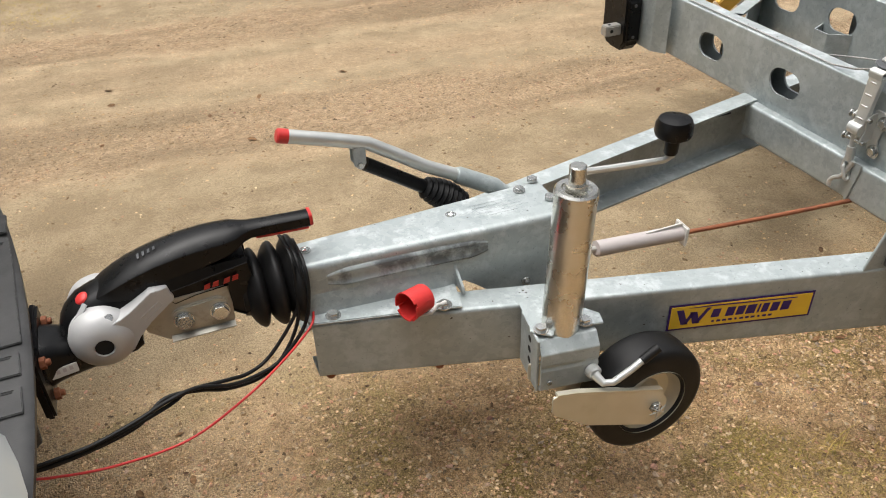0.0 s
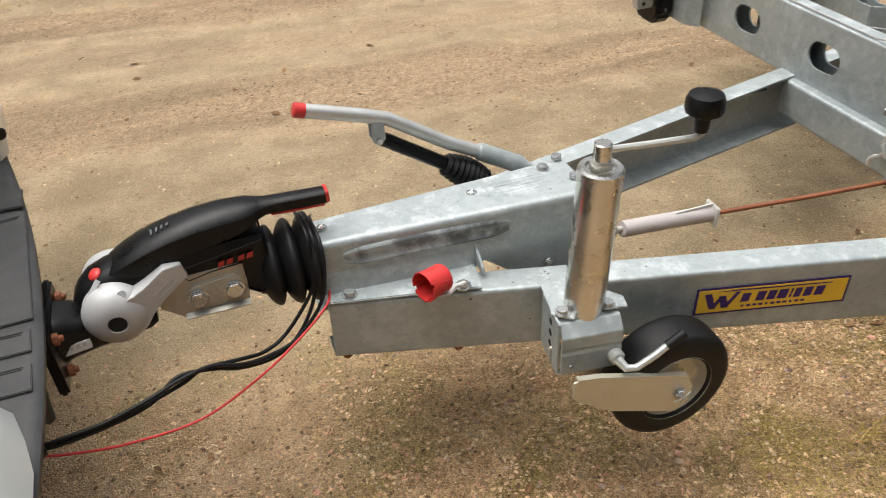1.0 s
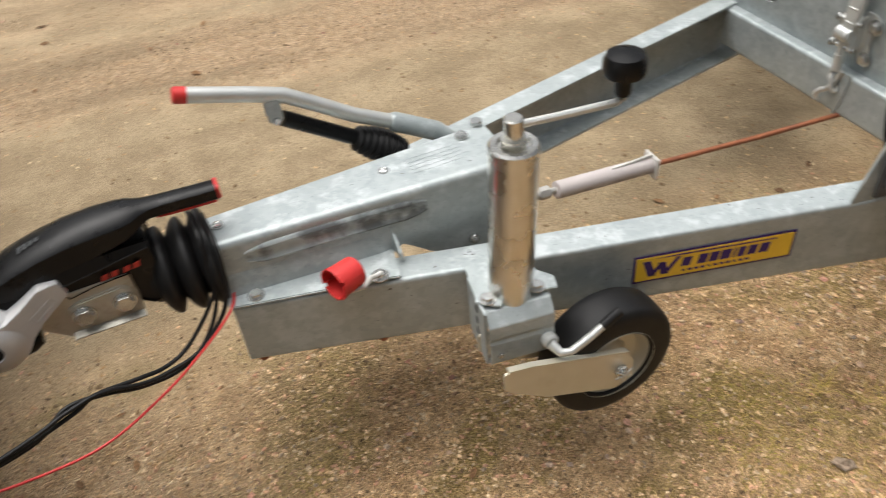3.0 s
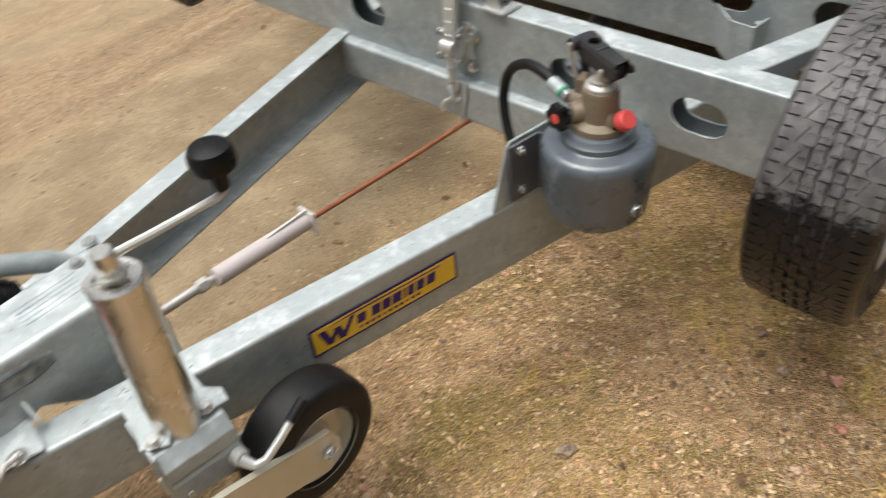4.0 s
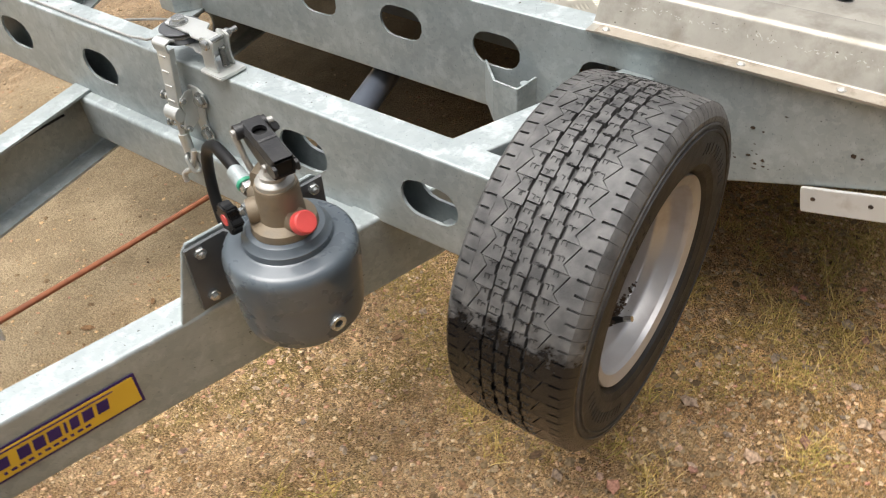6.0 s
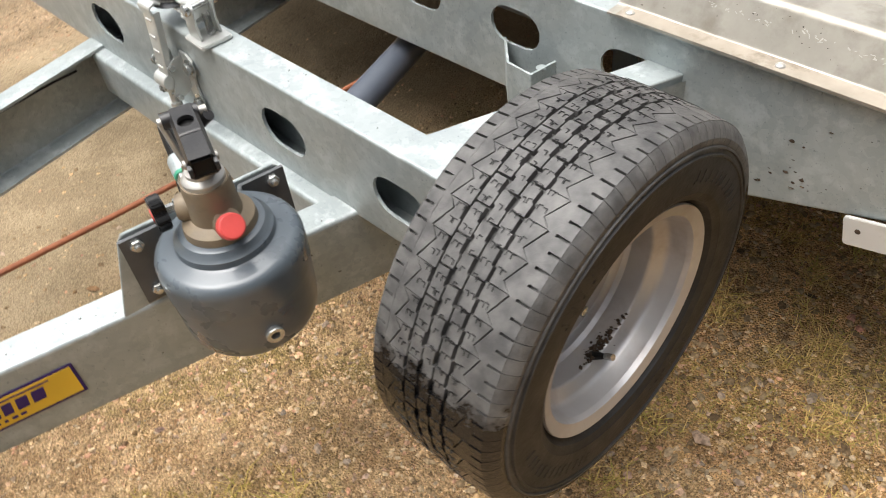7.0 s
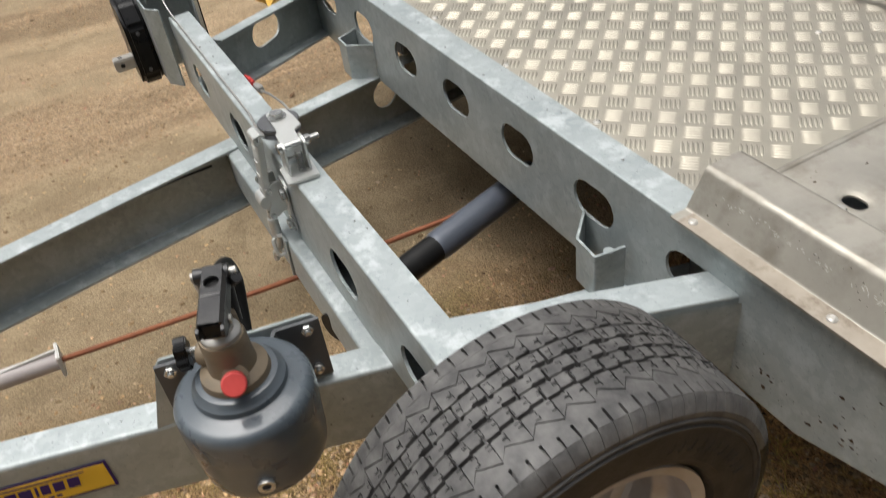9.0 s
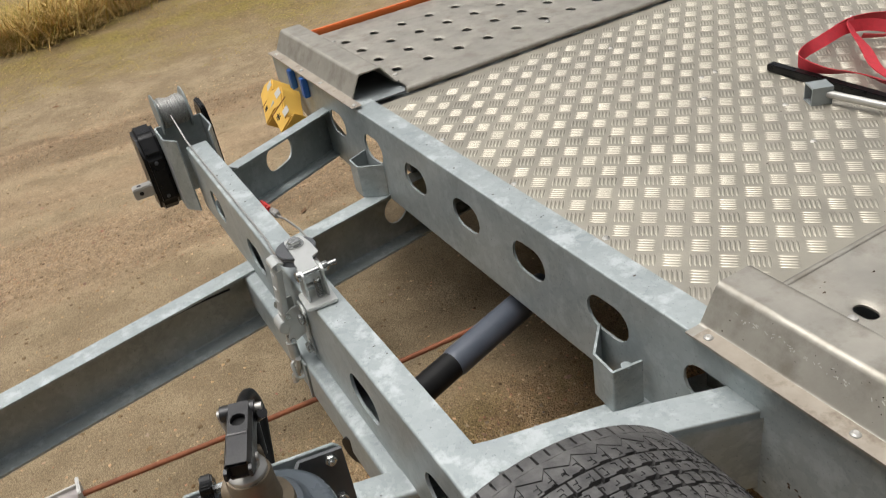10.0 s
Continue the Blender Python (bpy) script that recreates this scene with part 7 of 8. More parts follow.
tube(bm, [so @ Vector((0.012, -0.002, 0.0245 * -1)), Vector((PX + 0.030, PY + 0.050, 0.612)), Vector((PX + 0.024, PY + 0.036, 0.570))], [0.0065, 0.0068, 0.0075], 12)
part("link", bm, SOCKET, pump)
bm = bmesh.new()
tube(bm, [(PX, PY, 0.600), (PX - 0.001, PY - 0.008, 0.618)], [0.0125, 0.011], 14)
part("piston", bm, STEEL, pump)
# mounting bracket: galvanised gusset on the bar, dark ears of the tank
bw = Vector((1, -0.19, 0)).normalized()
fm = frame_of(Vector((1.335, 1.736, 0.0)), bw)
bm = bmesh.new()
prism(bm, [(-0.030, 0.378), (0.004, 0.490), (0.012, 0.500), (0.208, 0.500), (0.216, 0.492), (0.216, 0.378)], -0.0025, 0.0025, fm, 0.001)
part("gusset_plate", bm, GALV, pump, "galvanised gusset plate on the bar")
for u, q in ((0.030, 1), (0.192, -1)):
    bm = bmesh.new()
    sheet(bm, [(u - q * 0.026, 0.0065), (u + q * 0.034, 0.0065), (u + q * 0.048, 0.036)], 0.005 * q, 0.393, 0.497, frame_of(Vector((1.335, 1.736, 0.0)), bw) @ Matrix(((1, 0, 0, 0), (0, 0, 1, 0), (0, 1, 0, 0), (0, 0, 0, 1))), 0.004)
    part("mounting_ear", bm, DARK_STEEL, pump, "dark grey mounting ear")
    for z in (0.412, 0.486):
        bm = bmesh.new()
        hex_bolt(bm, fm @ Vector((u - q * 0.008, z, 0.010)), Vector((-0.19, -1, 0)), 0.0088, 0.008, 0.0, 0.004)
        part("bolt", bm, BOLT, pump)
# hose with a crimped fitting
bm = bmesh.new()
tube(bm, curve([(1.434, 1.700, 0.558), (1.447, 1.742, 0.566), (1.462, 1.784, 0.560), (1.476, 1.825, 0.530), (1.482, 1.846, 0.480), (1.474, 1.838, 0.430), (1.462, 1.812, 0.385), (1.455, 1.780, 0.355)]), 0.0085, 12)
hose = part("hose", bm, BLACK_RUBBER, pump, "black hydraulic hose")
bm = bmesh.new()
lathe(bm, [(0, 0), (0.0105, 0), (0.0115, 0.004), (0.0115, 0.024), (0.0100, 0.028), (0, 0.028)], axis_to((1.430, 1.694, 0.556), Vector((0.013, 0.042, 0.008))), 16)
part("fitting", bm, GALV, hose, "pale crimped hose fitting")
bm = bmesh.new()
lathe(bm, [(0, -0.004), (0.0108, -0.004), (0.0112, -0.003), (0.0112, 0.001), (0, 0.001)], axis_to((1.430, 1.694, 0.556), Vector((0.013, 0.042, 0.008))), 16)
part("colour_band", bm, GREEN, hose, "green band on the fitting")
bm = bmesh.new()
hex_bolt(bm, Vector((1.430, 1.694, 0.556)) - Vector((0.013, 0.042, 0.008)).normalized() * 0.016, Vector((0.013, 0.042, 0.008)), 0.0105, 0.012)
part("union_nut", bm, BOLT, hose)


# ---------------------------------------------------------------- dried mud flecks and crumbs on the frame
def flecks(count, seed, place, host, size=0.0028):
    """Many small flat crumbs; place gives a point and the way its surface faces."""
    rng = random.Random(seed)
    bm = bmesh.new()
    for _ in range(count):
        p, out = place(rng)
        fm = axis_to(p, out)
        r = size * (0.25 + rng.random() ** 2.5)
        a = rng.random() * 6.283
        ex = rng.uniform(0.25, 0.9)
        ring = [bm.verts.new(fm @ Vector((r * math.cos(a + k * 1.0472) * rng.uniform(0.4, 1.4), r * ex * math.sin(a + k * 1.0472) * rng.uniform(0.6, 1.2), 0.0002))) for k in range(6)]
        tip = bm.verts.new(fm @ Vector((0, 0, 0.0002 + r * 0.35)))
        for k in range(6):
            bm.faces.new((ring[k], ring[(k + 1) % 6], tip))
    part("mud_fleck", bm, MUD, host, "dried mud flecks", kind="stuff")


def bar_side(rng):
    x = rng.uniform(0.42, 1.9)
    return on_bar(x, bar_top(x) - 0.004 - 0.10 * rng.random() ** 0.7, 0.0003), Vector((-SLOPE, -1, 0)).normalized()


def bar_crown(rng):
    x = rng.uniform(0.65, 1.6)
    return Vector((x, CY - 0.077 - SLOPE * (x - 0.387) + rng.uniform(0.010, 0.045), bar_top(x) + 0.0003)), Vector((0, 0, 1))


def beam_foot(rng):
    y = rng.choice((rng.uniform(0.95, 1.55), rng.gauss(1.33, 0.04), rng.gauss(1.22, 0.03)))
    return Vector((B2X - 0.0003, y, 0.385 + taper(y) + abs(rng.gauss(0, 0.035)))), Vector((-1, 0, 0))


def beam_crown(rng):
    x, y = rng.choice(((rng.uniform(2.005, 2.045), rng.uniform(1.6, 2.6)), (rng.uniform(1.634, 1.668), rng.uniform(1.45, 2.65))))
    return Vector((x, y, (0.556 if x > 1.9 else 0.530) + 0.0003)), Vector((0, 0, 1))


def cover_crown(rng):
    x = rng.uniform(0.42, 0.84)
    half, mid = cover_side(x)
    return Vector((x, mid + half * rng.uniform(-0.75, 0.75), 0.4973 + 0.004 * (x - 0.39) / 0.455)), Vector((0, 0, 1))


def deck_top(rng):
    return Vector((2.06 + 1.2 * rng.random(), rng.uniform(1.54, 2.54), DZ + 0.0004)), Vector((0, 0, 1))


flecks(70, 51, bar_side, drawbar, 0.0022)
flecks(45, 52, bar_crown, drawbar, 0.0026)
flecks(60, 53, beam_foot, platform, 0.0034)
flecks(60, 54, beam_crown, platform, 0.0026)
flecks(22, 55, cover_crown, drawbar, 0.0014)
flecks(160, 56, deck_top, deck, 0.0030)


def runway_top(rng):
    return Vector((2.145 + 0.7 * rng.random(), rng.uniform(0.95, 1.49), 0.5672)), Vector((0, 0, 1))


def stop_face(rng):
    u = rng.random()
    return Vector((2.0095 + 0.028 * u, rng.uniform(0.92, 1.50), 0.5617 + 0.053 * u)), Vector((-0.88, 0, 0.47))


flecks(150, 57, runway_top, platform, 0.0026)
flecks(60, 58, stop_face, platform, 0.0016)

# bright scuffs in a broken row across the face of the near wheel stop
bm = bmesh.new()
rng = random.Random(61)
for k in range(110):
    y = rng.uniform(0.94, 1.475)
    u = 0.60 + rng.gauss(0, 0.035) + (0.10 * rng.random() if rng.random() < 0.3 else 0.0)
    m = Matrix.Translation((2.0094 + 0.028 * u, y, 0.5616 + 0.053 * u)) @ Matrix.Rotation(radians(62.1), 4, "Y").inverted() @ Matrix.Rotation(rng.gauss(0, 0.5), 4, "Z")
    box(bm, (0, 0, 0), (rng.uniform(0.0006, 0.0016), rng.uniform(0.001, 0.006), 0.0003), 0, m)
part("scuff_marks", bm, SCUFF, platform, "bright scuff marks", kind="stuff")


# ---------------------------------------------------------------- spare wheel
def spare_wheel(centre):
    """A small wide trailer wheel on its carrier, its axle across the trailer (outside to -y)."""
    wheel = thing("spare_wheel", centre - Vector((0, 0, 0.234)), "spare trailer wheel with black block-tread tyre and silver steel rim", "wheel")
    m = Matrix.Translation(centre) @ Matrix.Rotation(radians(90), 4, "X")  # local z -> world -y
    R = 0.234
    half = [(0.1405, 0.0745), (0.146, 0.0790), (0.149, 0.0865), (0.156, 0.0895), (0.158, 0.0915), (0.175, 0.0930), (0.188, 0.0930), (0.1970, 0.0922),
            (0.1980, 0.0940), (0.2000, 0.0940), (0.2008, 0.0912), (0.2050, 0.0908), (0.2058, 0.0930), (0.2078, 0.0926), (0.2084, 0.0905), (0.2150, 0.0890), (0.2215, 0.0860), (0.2275, 0.0800)]
    floor_r = 0.2255
    prof = half + [(floor_r, 0.078)] + [(floor_r + 0.001, w) for w in (0.04, 0.0, -0.04)] + [(floor_r, -0.078)] + [(r, -w) for r, w in half[::-1]]
    m = m @ Matrix.Diagonal((1, 1, 0.92, 1))
    bm = bmesh.new()
    lathe(bm, prof, m, 160)
    tyre = part("tyre", bm, TYRE, wheel, "black tyre, its lower tread wet", 30)

    # tread blocks in the unrolled plane: s along the tread, w across
    n = 46
    pitch = 2 * math.pi * R / n
    bm = bmesh.new()

    def crown(w):
        return R - 0.0035 * (abs(w) / 0.08) ** 2.4

    def block(poly, drop=0.0):
        top, foot = [], []
        for s, w in poly:
            for ring, r in ((top, crown(w) - drop), (foot, floor_r - 0.001)):
                ring.append(bm.verts.new((r * math.cos(s / R), r * math.sin(s / R), w)))
        bm.faces.new(top)
        for i in range(len(poly)):
            j = (i + 1) % len(poly)
            bm.faces.new((top[j], top[i], foot[i], foot[j]))

    g = 0.0012
    wear = random.Random(11)
    for k in range(n):
        s0 = k * pitch
        for sgn in (1, -1):
            o = 0.0 if sgn > 0 else pitch * 0.45
            z = lambda s, w: (s0 + o + (s if sgn > 0 else pitch - s) , sgn * w)
            d = wear.uniform(0, 0.0004)
            # shoulder lug with a saw-toothed inner edge, slits in its outer half
            block([z(0.0012, 0.0560), z(pitch * 0.72, 0.0445), z(pitch, 0.0548), z(pitch, 0.0630), z(0, 0.0630), z(0, 0.0560)], d)
            for q, deep in ((0.0, 0.0636), (0.5, 0.0665)):
                block([z(pitch * q + 0.0014, 0.0630), z(pitch * (q + 0.5) - 0.0014, 0.0630), z(pitch * (q + 0.5) - 0.0014, 0.0795), z(pitch * q + 0.0014, 0.0795)], d)
                block([z(pitch * q - 0.0014, 0.0630), z(pitch * q + 0.0014, 0.0630), z(pitch * q + 0.0014, deep), z(pitch * q - 0.0014, deep)], d)
            # ribs that run over the shoulder
            for q in (0.0, 0.5):
                a0, a1 = (s0 + o + pitch * q + 0.0003) / R, (s0 + o + pitch * (q + 0.5) - 0.0003) / R
                over = [(0.2302, 0.0785), (0.2275, 0.0828), (0.2225, 0.0872), (0.2160, 0.0910), (0.2110, 0.0912), (0.2085, 0.0902)]
                grid = [[bm.verts.new((r * math.cos(a), r * math.sin(a), sgn * w)) for a in (a0, a1)] for r, w in over]
                for g0, g1 in zip(grid, grid[1:]):
                    bm.faces.new((g0[0], g0[1], g1[1], g1[0]))
                for side_i in (0, 1):
                    a = (a0, a1)[side_i]
                    inner = [bm.verts.new(((r - 0.0010) * math.cos(a), (r - 0.0010) * math.sin(a), sgn * (w - 0.0010))) for r, w in over]
                    for i in range(len(over) - 1):
                        bm.faces.new((grid[i][side_i], grid[i + 1][side_i], inner[i + 1], inner[i]))
            # rib inside the saw-tooth groove
            d = wear.uniform(0, 0.0005)
            block([z(0, 0.0292), z(pitch * 0.52, 0.0292), z(pitch * 0.52, 0.0316), z(pitch - 0.0012, 0.0316), z(pitch - 0.0006, 0.0534), z(pitch * 0.72, 0.0430), z(0.0, 0.0546)], d)
        # three stepped columns of blocks in the middle
        for w0, w1, o in ((-0.0268, -0.0102, 0.25), (-0.0080, 0.0080, 0.60), (0.0102, 0.0268, 0.05)):
            s = s0 + o * pitch
            h, e = pitch / 2, 0.0026 if w0 > -0.01 else -0.0026
            lo0, lo1 = (w0, w0 + max(e, 0)), (w1 + min(e, 0), w1)
            d = wear.uniform(0, 0.0006)
            block([(s + g, lo0[0]), (s + h, lo0[0]), (s + h * 1.05, lo0[1]), (s + pitch - g, lo0[1]), (s + pitch - g, w1), (s + h * 1.05, w1), (s + h, w1 - 0.0024), (s + g, w1 - 0.0024)], d)
    # wear the tread a little, so that no two blocks stand alike
    bmesh.ops.transform(bm, matrix=m, verts=bm.verts)
    part("tread", bm, TREAD, tyre, "worn tread blocks", 25)
    # fine sipes and pin marks
    bm = bmesh.new()
    rng = random.Random(3)
    for k in range(n * 2):
        for w in (-0.0400, 0.0400, -0.0345, 0.0345, -0.0215, -0.0150, 0.0, 0.0150, 0.0215):
            a = (k + rng.uniform(-0.06, 0.06)) * pitch / 2 / R
            r = crown(w) + 0.0002
            c = Matrix.Rotation(a, 4, "Z") @ Matrix.Translation((r, 0, w)) @ Matrix.Rotation(rng.choice((0.12, -0.12)), 4, "X")
            box(bm, (0, 0, 0), (0.0004, 0.0010, 0.0046), 0, m @ c)
            hook = rng.choice((1, -1))
            box(bm, (0, 0.0026, 0.0021 * hook), (0.0004, 0.0050, 0.0008), 0, m @ c)
    part("sipe_pattern", bm, BLACK_RUBBER, tyre, "fine cuts in the tread", kind="stuff")
    # raised marks moulded on the sidewall
    bm = bmesh.new()
    for a0, a1 in ((0.3, 1.15), (3.3, 4.3), (5.0, 5.5), (2.0, 2.4)):
        a = a0
        while a < a1:
            w = rng.uniform(0.03, 0.06)
            c = Matrix.Rotation(a, 4, "Z") @ Matrix.Translation((0.178, 0, 0.0934))
            box(bm, (0, 0, 0), (0.014, 0.178 * w * 0.25, 0.0010), 0.0003, m @ c, 1)
            box(bm, (-0.006, 0.178 * w * 0.25, 0), (0.0035, 0.178 * w * 0.5, 0.0010), 0.0003, m @ c, 1)
            a += w + 0.035
    part("sidewall_lettering", bm, TYRE, tyre, "moulded marks on the sidewall", kind="stuff")
    m = Matrix.Translation(centre) @ Matrix.Rotation(radians(90), 4, "X") @ Matrix.Translation((0, 0, -0.006)) @ Matrix.Diagonal((0.985, 0.985, 1, 1))

    # rim: lip, drop centre and disc
    bm = bmesh.new()
    lathe(bm, [(0.1275, 0.0700), (0.1290, 0.0770), (0.1340, 0.0790), (0.1395, 0.0800), (0.1435, 0.0815), (0.1445, 0.0785), (0.1415, 0.0745), (0.1330, 0.0715), (0.1305, 0.060), (0.1300, 0.0500)], m, 96)
    lathe(bm, [(0.1275, 0.0700), (0.1265, 0.0520), (0.1225, 0.0440), (0.1130, 0.0380), (0.1110, 0.0330), (0.1110, 0.0020), (0.1125, -0.006), (0.1200, -0.018), (0.1245, -0.030), (0.1265, -0.060), (0.1435, -0.078)], m, 96)
    rim = part("rim", bm, RIM, wheel, "silver steel rim", 40)
    bm = bmesh.new()
    lathe(bm, [(0.1115, 0.010), (0.108, 0.003), (0.1010, 0.0005), (0.0985, -0.0030), (0.092, -0.0040), (0.064, -0.0040), (0.057, -0.0060), (0.034, -0.0060), (0.0335, -0.012), (0.0335, -0.030)], m, 64)
    part("disc", bm, RIM, rim)
    # bolt holes: black discs on the disc face, painted as shaded depth
    for i in range(5):
        a = radians(90 + 72 * i + 36)
        bm = bmesh.new()
        lathe(bm, [(0.0, 0.0), (0.0075, 0.0), (0.009, 0.0006), (0.0, 0.0006)], m @ Matrix.Translation((0.056 * math.cos(a), 0.056 * math.sin(a), -0.0052)), 20)
        part("bolt_hole_shade", bm, HOLE_SHADE, rim)
    # black disc closes the bore, standing for the shade within
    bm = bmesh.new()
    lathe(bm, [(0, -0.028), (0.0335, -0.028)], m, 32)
    part("hub_bore_shade", bm, HOLE_SHADE, rim)
    bm = bmesh.new()
    at = m @ Vector((0.008, -0.034, -0.004))
    hex_bolt(bm, at, (0, -1, 0), 0.0125, 0.011, 0.016, 0.012)
    part("clamp_bolt", bm, BOLT, wheel, "zinc bolt that holds the wheel")
    # valve and leaf litter lying in the rim
    bm = bmesh.new()
    va = m @ Vector((0.012, -0.112, 0.030))
    tube(bm, [va, va + Vector((0.0, -0.008, 0.007)), va + Vector((0.001, -0.018, 0.013))], [0.006, 0.005, 0.0032], 10)
    part("valve", bm, BLACK_RUBBER, rim)
    bm = bmesh.new()
    tube(bm, [va + Vector((0.001, -0.018, 0.013)), va + Vector((0.0016, -0.028, 0.019))], 0.0042, 10)
    part("valve_cap", bm, BOLT, rim)
    bm = bmesh.new()
    for i in range(170):
        a = rng.gauss(-1.50, 0.05) if i % 3 == 0 else rng.gauss(-1.28, 0.16)
        d = 0.031 + rng.gauss(0, 0.004)
        rr = 0.1095 if d < 0.036 else 0.1235
        c = m @ Matrix.Rotation(a, 4, "Z") @ Matrix.Translation((rr - rng.random() * (0.006 if i % 3 else 0.002), 0, d)) @ Euler((rng.random() * 3, rng.random() * 3, rng.random() * 3)).to_matrix().to_4x4()
        w = rng.uniform(0.001, 0.0040) if i % 3 else rng.uniform(0.0008, 0.0022)
        box(bm, (0, 0, 0), (w, w * rng.uniform(0.5, 2.0), w * 0.5), 0, c)
    part("litter", bm, MUD, rim, "crumbs of wet leaf litter", kind="stuff")
    # carrier from the end of the front beam
    bm = bmesh.new()
    box(bm, (centre.x - 0.002, centre.y + 0.058, centre.z), (0.040, 0.060, 0.10), 0.003)
    box(bm, (1.650, 1.402, 0.4565), (0.050, 0.006, 0.160), 0.001)
    part("carrier", bm, GALV, wheel, "galvanised carrier stub")
    return wheel


spare_wheel(Vector((1.655, 1.314, 0.437)))


# ---------------------------------------------------------------- loose stones, litter and grass on the ground
def lump(rng, c, r, flat=0.6):
    """A worn angular stone: an octahedron with its edges split, jittered."""
    base = ((1, 0, 0), (0, 1, 0), (-1, 0, 0), (0, -1, 0), (0.6, 0.6, 0.45), (-0.6, 0.6, 0.45), (-0.6, -0.6, 0.45), (0.6, -0.6, 0.45), (0, 0, 0.9), (0, 0, -0.6))
    tri = ((0, 1, 4), (1, 2, 5), (2, 3, 6), (3, 0, 7), (0, 4, 7), (1, 5, 4), (2, 6, 5), (3, 7, 6), (4, 5, 8), (5, 6, 8), (6, 7, 8), (7, 4, 8), (1, 0, 9), (2, 1, 9), (3, 2, 9), (0, 3, 9))
    a = rng.random() * 6.283
    ca, sa = math.cos(a), math.sin(a)
    ex = rng.uniform(0.7, 1.3)
    out = []
    for x, y, z in base:
        k = r * rng.uniform(0.72, 1.2)
        x, y = x * ex * k, y / ex * k
        out.append((c[0] + x * ca - y * sa, c[1] + x * sa + y * ca, c[2] + z * k * flat))
    return out, tri


def scatter(name, label, mat, make, count, spots, seed):
    """One joined mesh of many loose pieces; spots gives x, y and size of each."""
    rng = random.Random(seed)
    verts, faces = [], []
    for _ in range(count):
        x, y, r = spots(rng)
        v, f = make(rng, (x, y, ground_height(x, y)), r)
        n = len(verts)
        verts += v
        faces += [tuple(i + n for i in q) for q in f]
    me = bpy.data.meshes.new(name)
    me.from_pydata(verts, [], faces)
    me.materials.append(mat)
    return tagged(new(name, me), label, name.split("_")[-1], "", "stuff")


def verge_spot(lo, hi, power=3.0):
    def spot(rng):
        while True:
            x, y = rng.uniform(-0.3, 3.2), rng.uniform(0.5, 2.7)
            edge = y + 0.12 * x
            p = (1.0 if edge < 2.0 else max(0.003, 1.0 - (edge - 2.0) / 0.45)) * (0.55 if x > 1.6 and y < 1.5 else 1.0)
            if rng.random() < p * (0.35 + 0.65 * (noise.noise(Vector((x * 2.2, y * 2.2, 7.0))) * 0.5 + 0.5) * 1.6):
                return x, y, lo + (hi - lo) * rng.random() ** power
    return spot


def road_spot(lo, hi, power=3.0):
    def spot(rng):
        while True:
            x, y = rng.uniform(-1.0, 3.4), rng.uniform(2.0, 6.5)
            yy = y + 0.12 * x
            p = 0.07 + 0.93 * max(math.exp(-((yy - 3.72) / 0.30) ** 2), math.exp(-((yy - 4.8) / 0.28) ** 2), 0.4 * math.exp(-((yy - 2.2) / 0.4) ** 2))
            if rng.random() < p:
                return x, y, lo + (hi - lo) * rng.random() ** power
    return spot


scatter("verge_gravel", "fine tan and pink granite gravel on the verge", PEBBLE, lump, 90000, verge_spot(0.0012, 0.0058, 3.1), 21)
scatter("road_gravel", "fine sandy gravel strewn on the track", PEBBLE, lump, 30000, road_spot(0.0015, 0.0055, 2.6), 22)


def open_spot(rng):
    return rng.uniform(-1.2, 3.0), 2.3 + 4.2 * rng.random() ** 1.3, 0.0016 + 0.0065 * rng.random() ** 3.5


scatter("road_clods", "dry crumbs of soil strewn on the track", CLOD, lump, 4200, open_spot, 28)
scatter("road_stones", "small stones strewn on the track", STONE, lump, 240, road_spot(0.004, 0.010), 23)
scatter("verge_stones", "reddish and grey granite stones in the verge", STONE, lump, 420, verge_spot(0.004, 0.010, 2.8), 24)


def soil_spot(rng):
    return rng.uniform(1.45, 3.1), rng.uniform(0.45, 1.5), 0.0022 + 0.0075 * rng.random() ** 2.6


scatter("verge_clods", "crumbs of dark and pale soil in the mossy verge", CLOD, lump, 5200, soil_spot, 30)


def cobble(rng, c, r):
    return lump(rng, (c[0], c[1], c[2] + 0.35 * r), r, 1.05)


def stone_patch(rng):
    while True:
        x, y = rng.gauss(1.72, 0.24), rng.gauss(0.98, 0.16)
        if y > 0.3:
            return x, y, 0.004 + 0.010 * rng.random() ** 2.2


scatter("broken_stones", "patch of broken reddish stones", STONE, cobble, 130, stone_patch, 25)


def lone_spot(rng):
    return rng.uniform(1.2, 2.3), rng.uniform(0.8, 1.6), rng.uniform(0.008, 0.016)


scatter("lone_stones", "few larger pink granite stones on the verge", STONE, cobble, 16, lone_spot, 29)


def leaf(rng, c, r):
    a, t = rng.random() * 6.283, rng.uniform(-0.35, 0.35)
    ca, sa = math.cos(a), math.sin(a)
    v = []
    for u, w, z in ((-1, 0, 0.0), (-0.3, 0.5, 0.25), (0.5, 0.4, 0.3), (1, 0, 0.1), (0.5, -0.45, 0.2), (-0.3, -0.5, 0.1)):
        x, y = u * r, w * r * 0.9
        v.append((c[0] + x * ca - y * sa, c[1] + x * sa + y * ca, c[2] + 0.002 + r * (z * 0.5 + abs(t) * 0.3 + t * w)))
    return v, ((0, 1, 2, 3), (0, 3, 4, 5))


scatter("leaf_litter", "scattered dead leaves and bark on the ground", LEAF, leaf, 260, verge_spot(0.005, 0.016, 2.0), 26)
scatter("track_litter", "few dark dead leaves on the track", LEAF, leaf, 70, road_spot(0.006, 0.022, 2.0), 27)


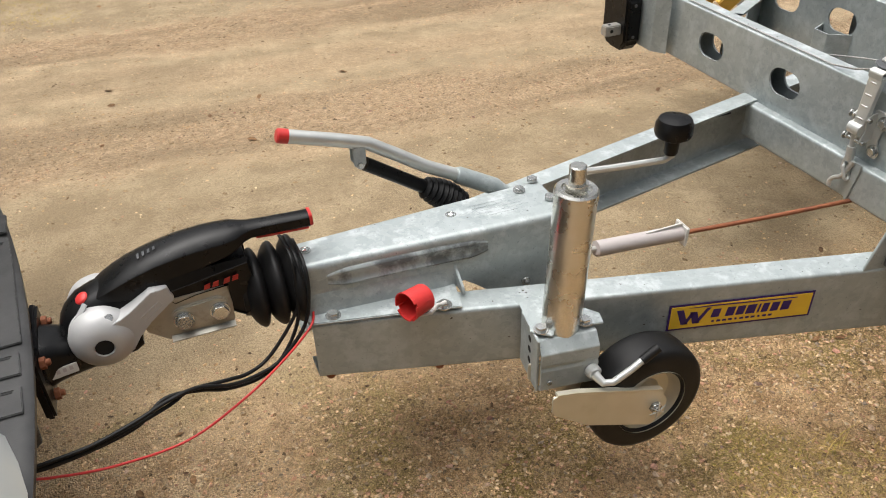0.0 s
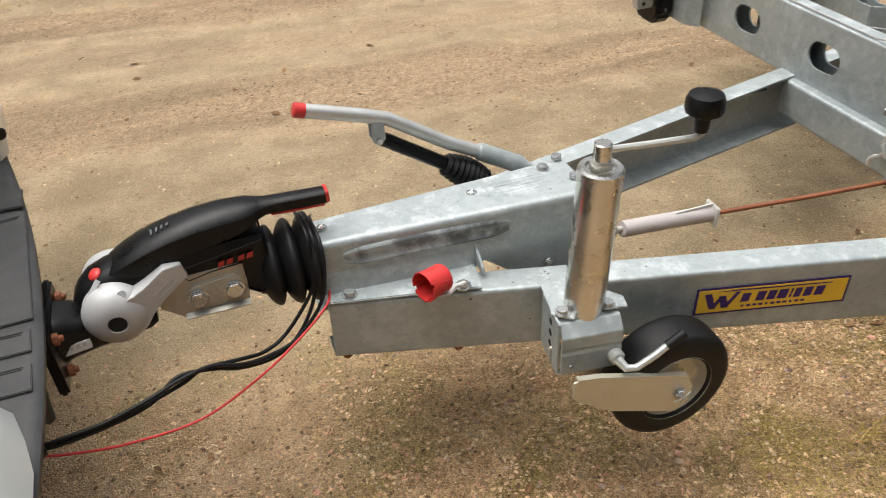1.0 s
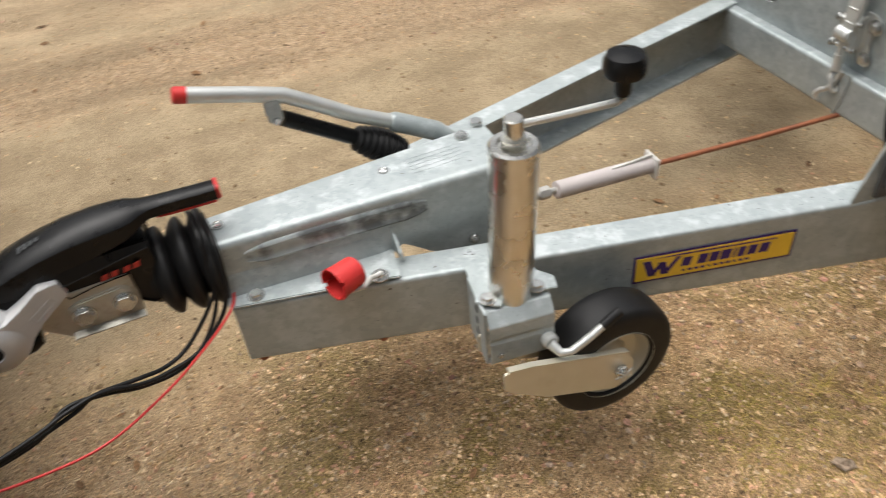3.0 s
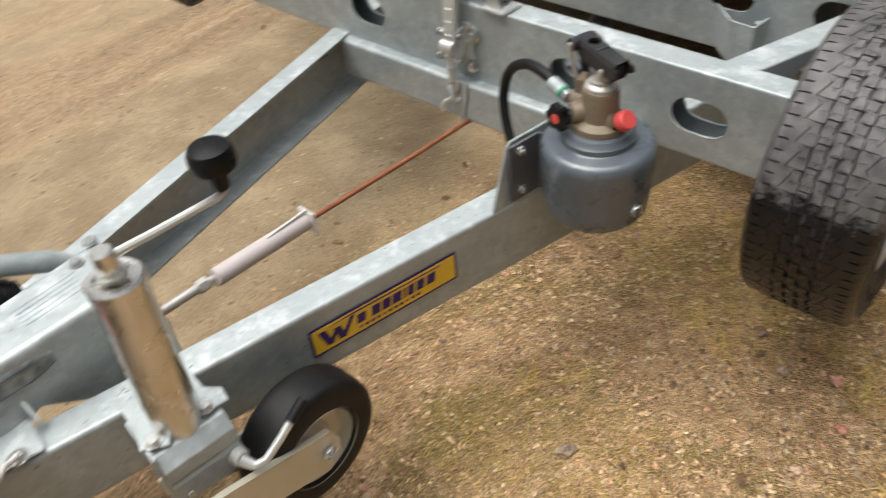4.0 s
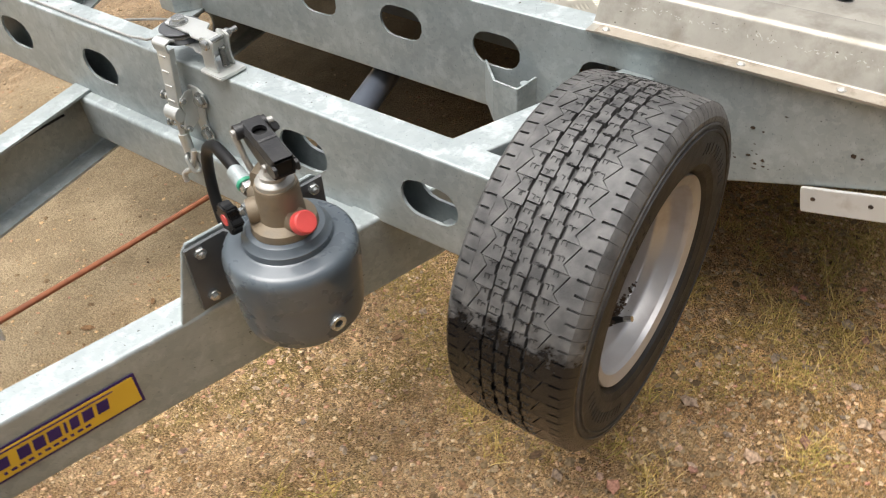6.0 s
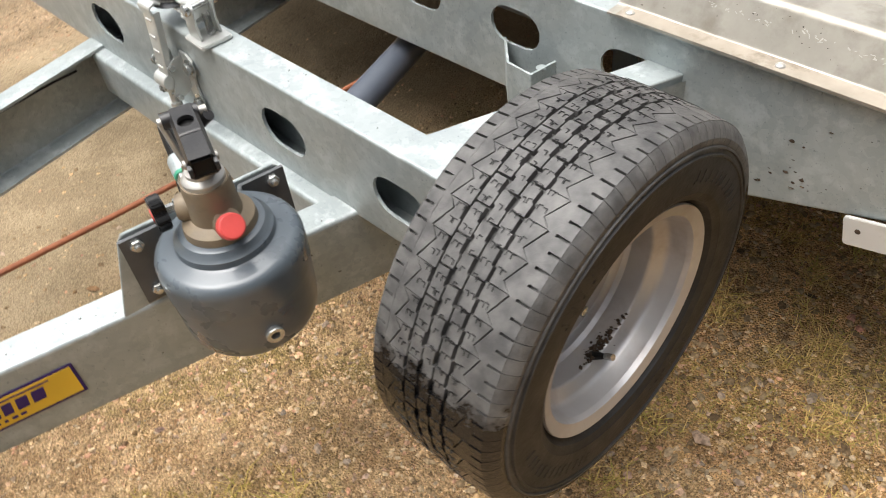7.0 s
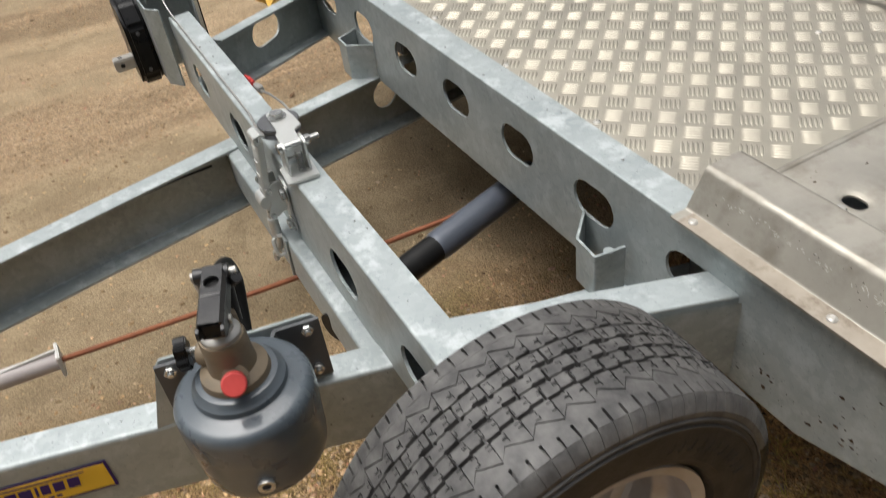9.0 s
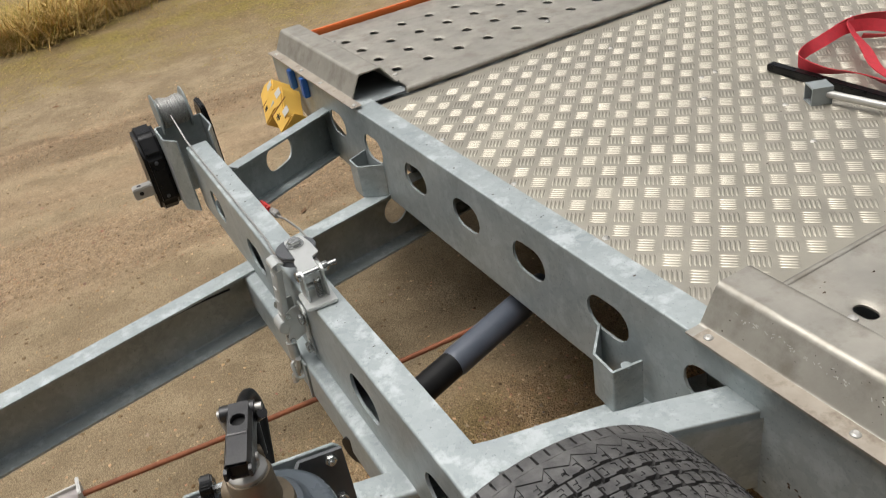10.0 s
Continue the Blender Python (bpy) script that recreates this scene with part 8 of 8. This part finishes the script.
def blade(length, lie, width=0.0011):
    """One bent grass blade; lie: how far it leans over."""
    def make(rng, c, r):
        a = rng.random() * 6.283
        L = length * rng.uniform(0.4, 1.2)
        w = width * rng.uniform(0.7, 1.4)
        lean = lie * rng.uniform(0.5, 1.2)
        d = Vector((math.cos(a), math.sin(a), 0))
        s = Vector((-d.y, d.x, 0)) * w
        p = Vector(c)
        v, up = [], max(0.05, 1.15 - lean)
        for k in range(4):
            u = k / 3
            q = p + d * (L * lean * u ** 1.4) + Vector((0, 0, L * up * (u - 0.45 * lean * u * u)))
            taper = 1 - 0.85 * u
            v += [tuple(q - s * taper), tuple(q + s * taper)]
        return v, ((0, 1, 3, 2), (2, 3, 5, 4), (4, 5, 7, 6))
    return make


TUFTS = random.Random(8)
tuft_at = [(TUFTS.uniform(1.45, 3.3), TUFTS.uniform(0.35, 1.55)) for _ in range(95)] + [(2.25 + TUFTS.gauss(0, 0.2), 0.95 + TUFTS.gauss(0, 0.12)) for _ in range(22)] + [(TUFTS.uniform(1.95, 3.0), TUFTS.uniform(0.55, 1.35)) for _ in range(70)] + [(1.74, 0.93), (1.30, 1.68), (1.36, 1.62)] + [(TUFTS.uniform(0.1, 1.4), TUFTS.uniform(1.3, 2.0)) for _ in range(4)]


def tuft_spot(rng):
    x, y = rng.choice(tuft_at)
    return x + rng.gauss(0, 0.016), y + rng.gauss(0, 0.016), 0.0


def moss_spot(rng):
    while True:
        x, y = rng.uniform(0.9, 3.4), rng.uniform(0.3, 1.9)
        if noise.noise(Vector((x * 3.0 + 5, y * 3.0, 2.0))) > 0.02 + (0.25 if x < 1.6 else 0):
            return x, y, 0.0


scatter("verge_grass", "sparse tufts of dry and green grass on the verge", STRAW, blade(0.050, 0.8), 9500, tuft_spot, 31)
scatter("flattened_grass", "short dry flattened grass and moss on the verge", TURF, blade(0.019, 1.0), 26000, moss_spot, 32)


def far_spot(rng):
    while True:
        x, y = rng.uniform(-0.8, 4.0), 5.1 + 3.0 * rng.random() ** 0.9
        if noise.noise(Vector((x * 1.6, y * 2.6, 5.0))) > 0.05:
            return x, y, 0.0


def clump_spot(rng):
    x, y = rng.choice(((1.2, 6.75), (1.45, 6.7), (1.65, 6.75), (1.8, 6.9), (2.0, 6.95), (2.15, 7.1), (2.4, 7.3), (1.5, 7.1), (2.6, 7.5), (1.75, 7.2), (2.1, 7.4)))
    return x + rng.gauss(0, 0.09), y + rng.gauss(0, 0.10), 0.0


scatter("far_grass", "thin dry grass on the far edge of the track", TURF, blade(0.030, 1.15, 0.0022), 15000, far_spot, 33)
scatter("dry_grass", "tall clumps of dry straw-coloured grass", STRAW, blade(0.40, 0.8, 0.0040), 9000, clump_spot, 34)
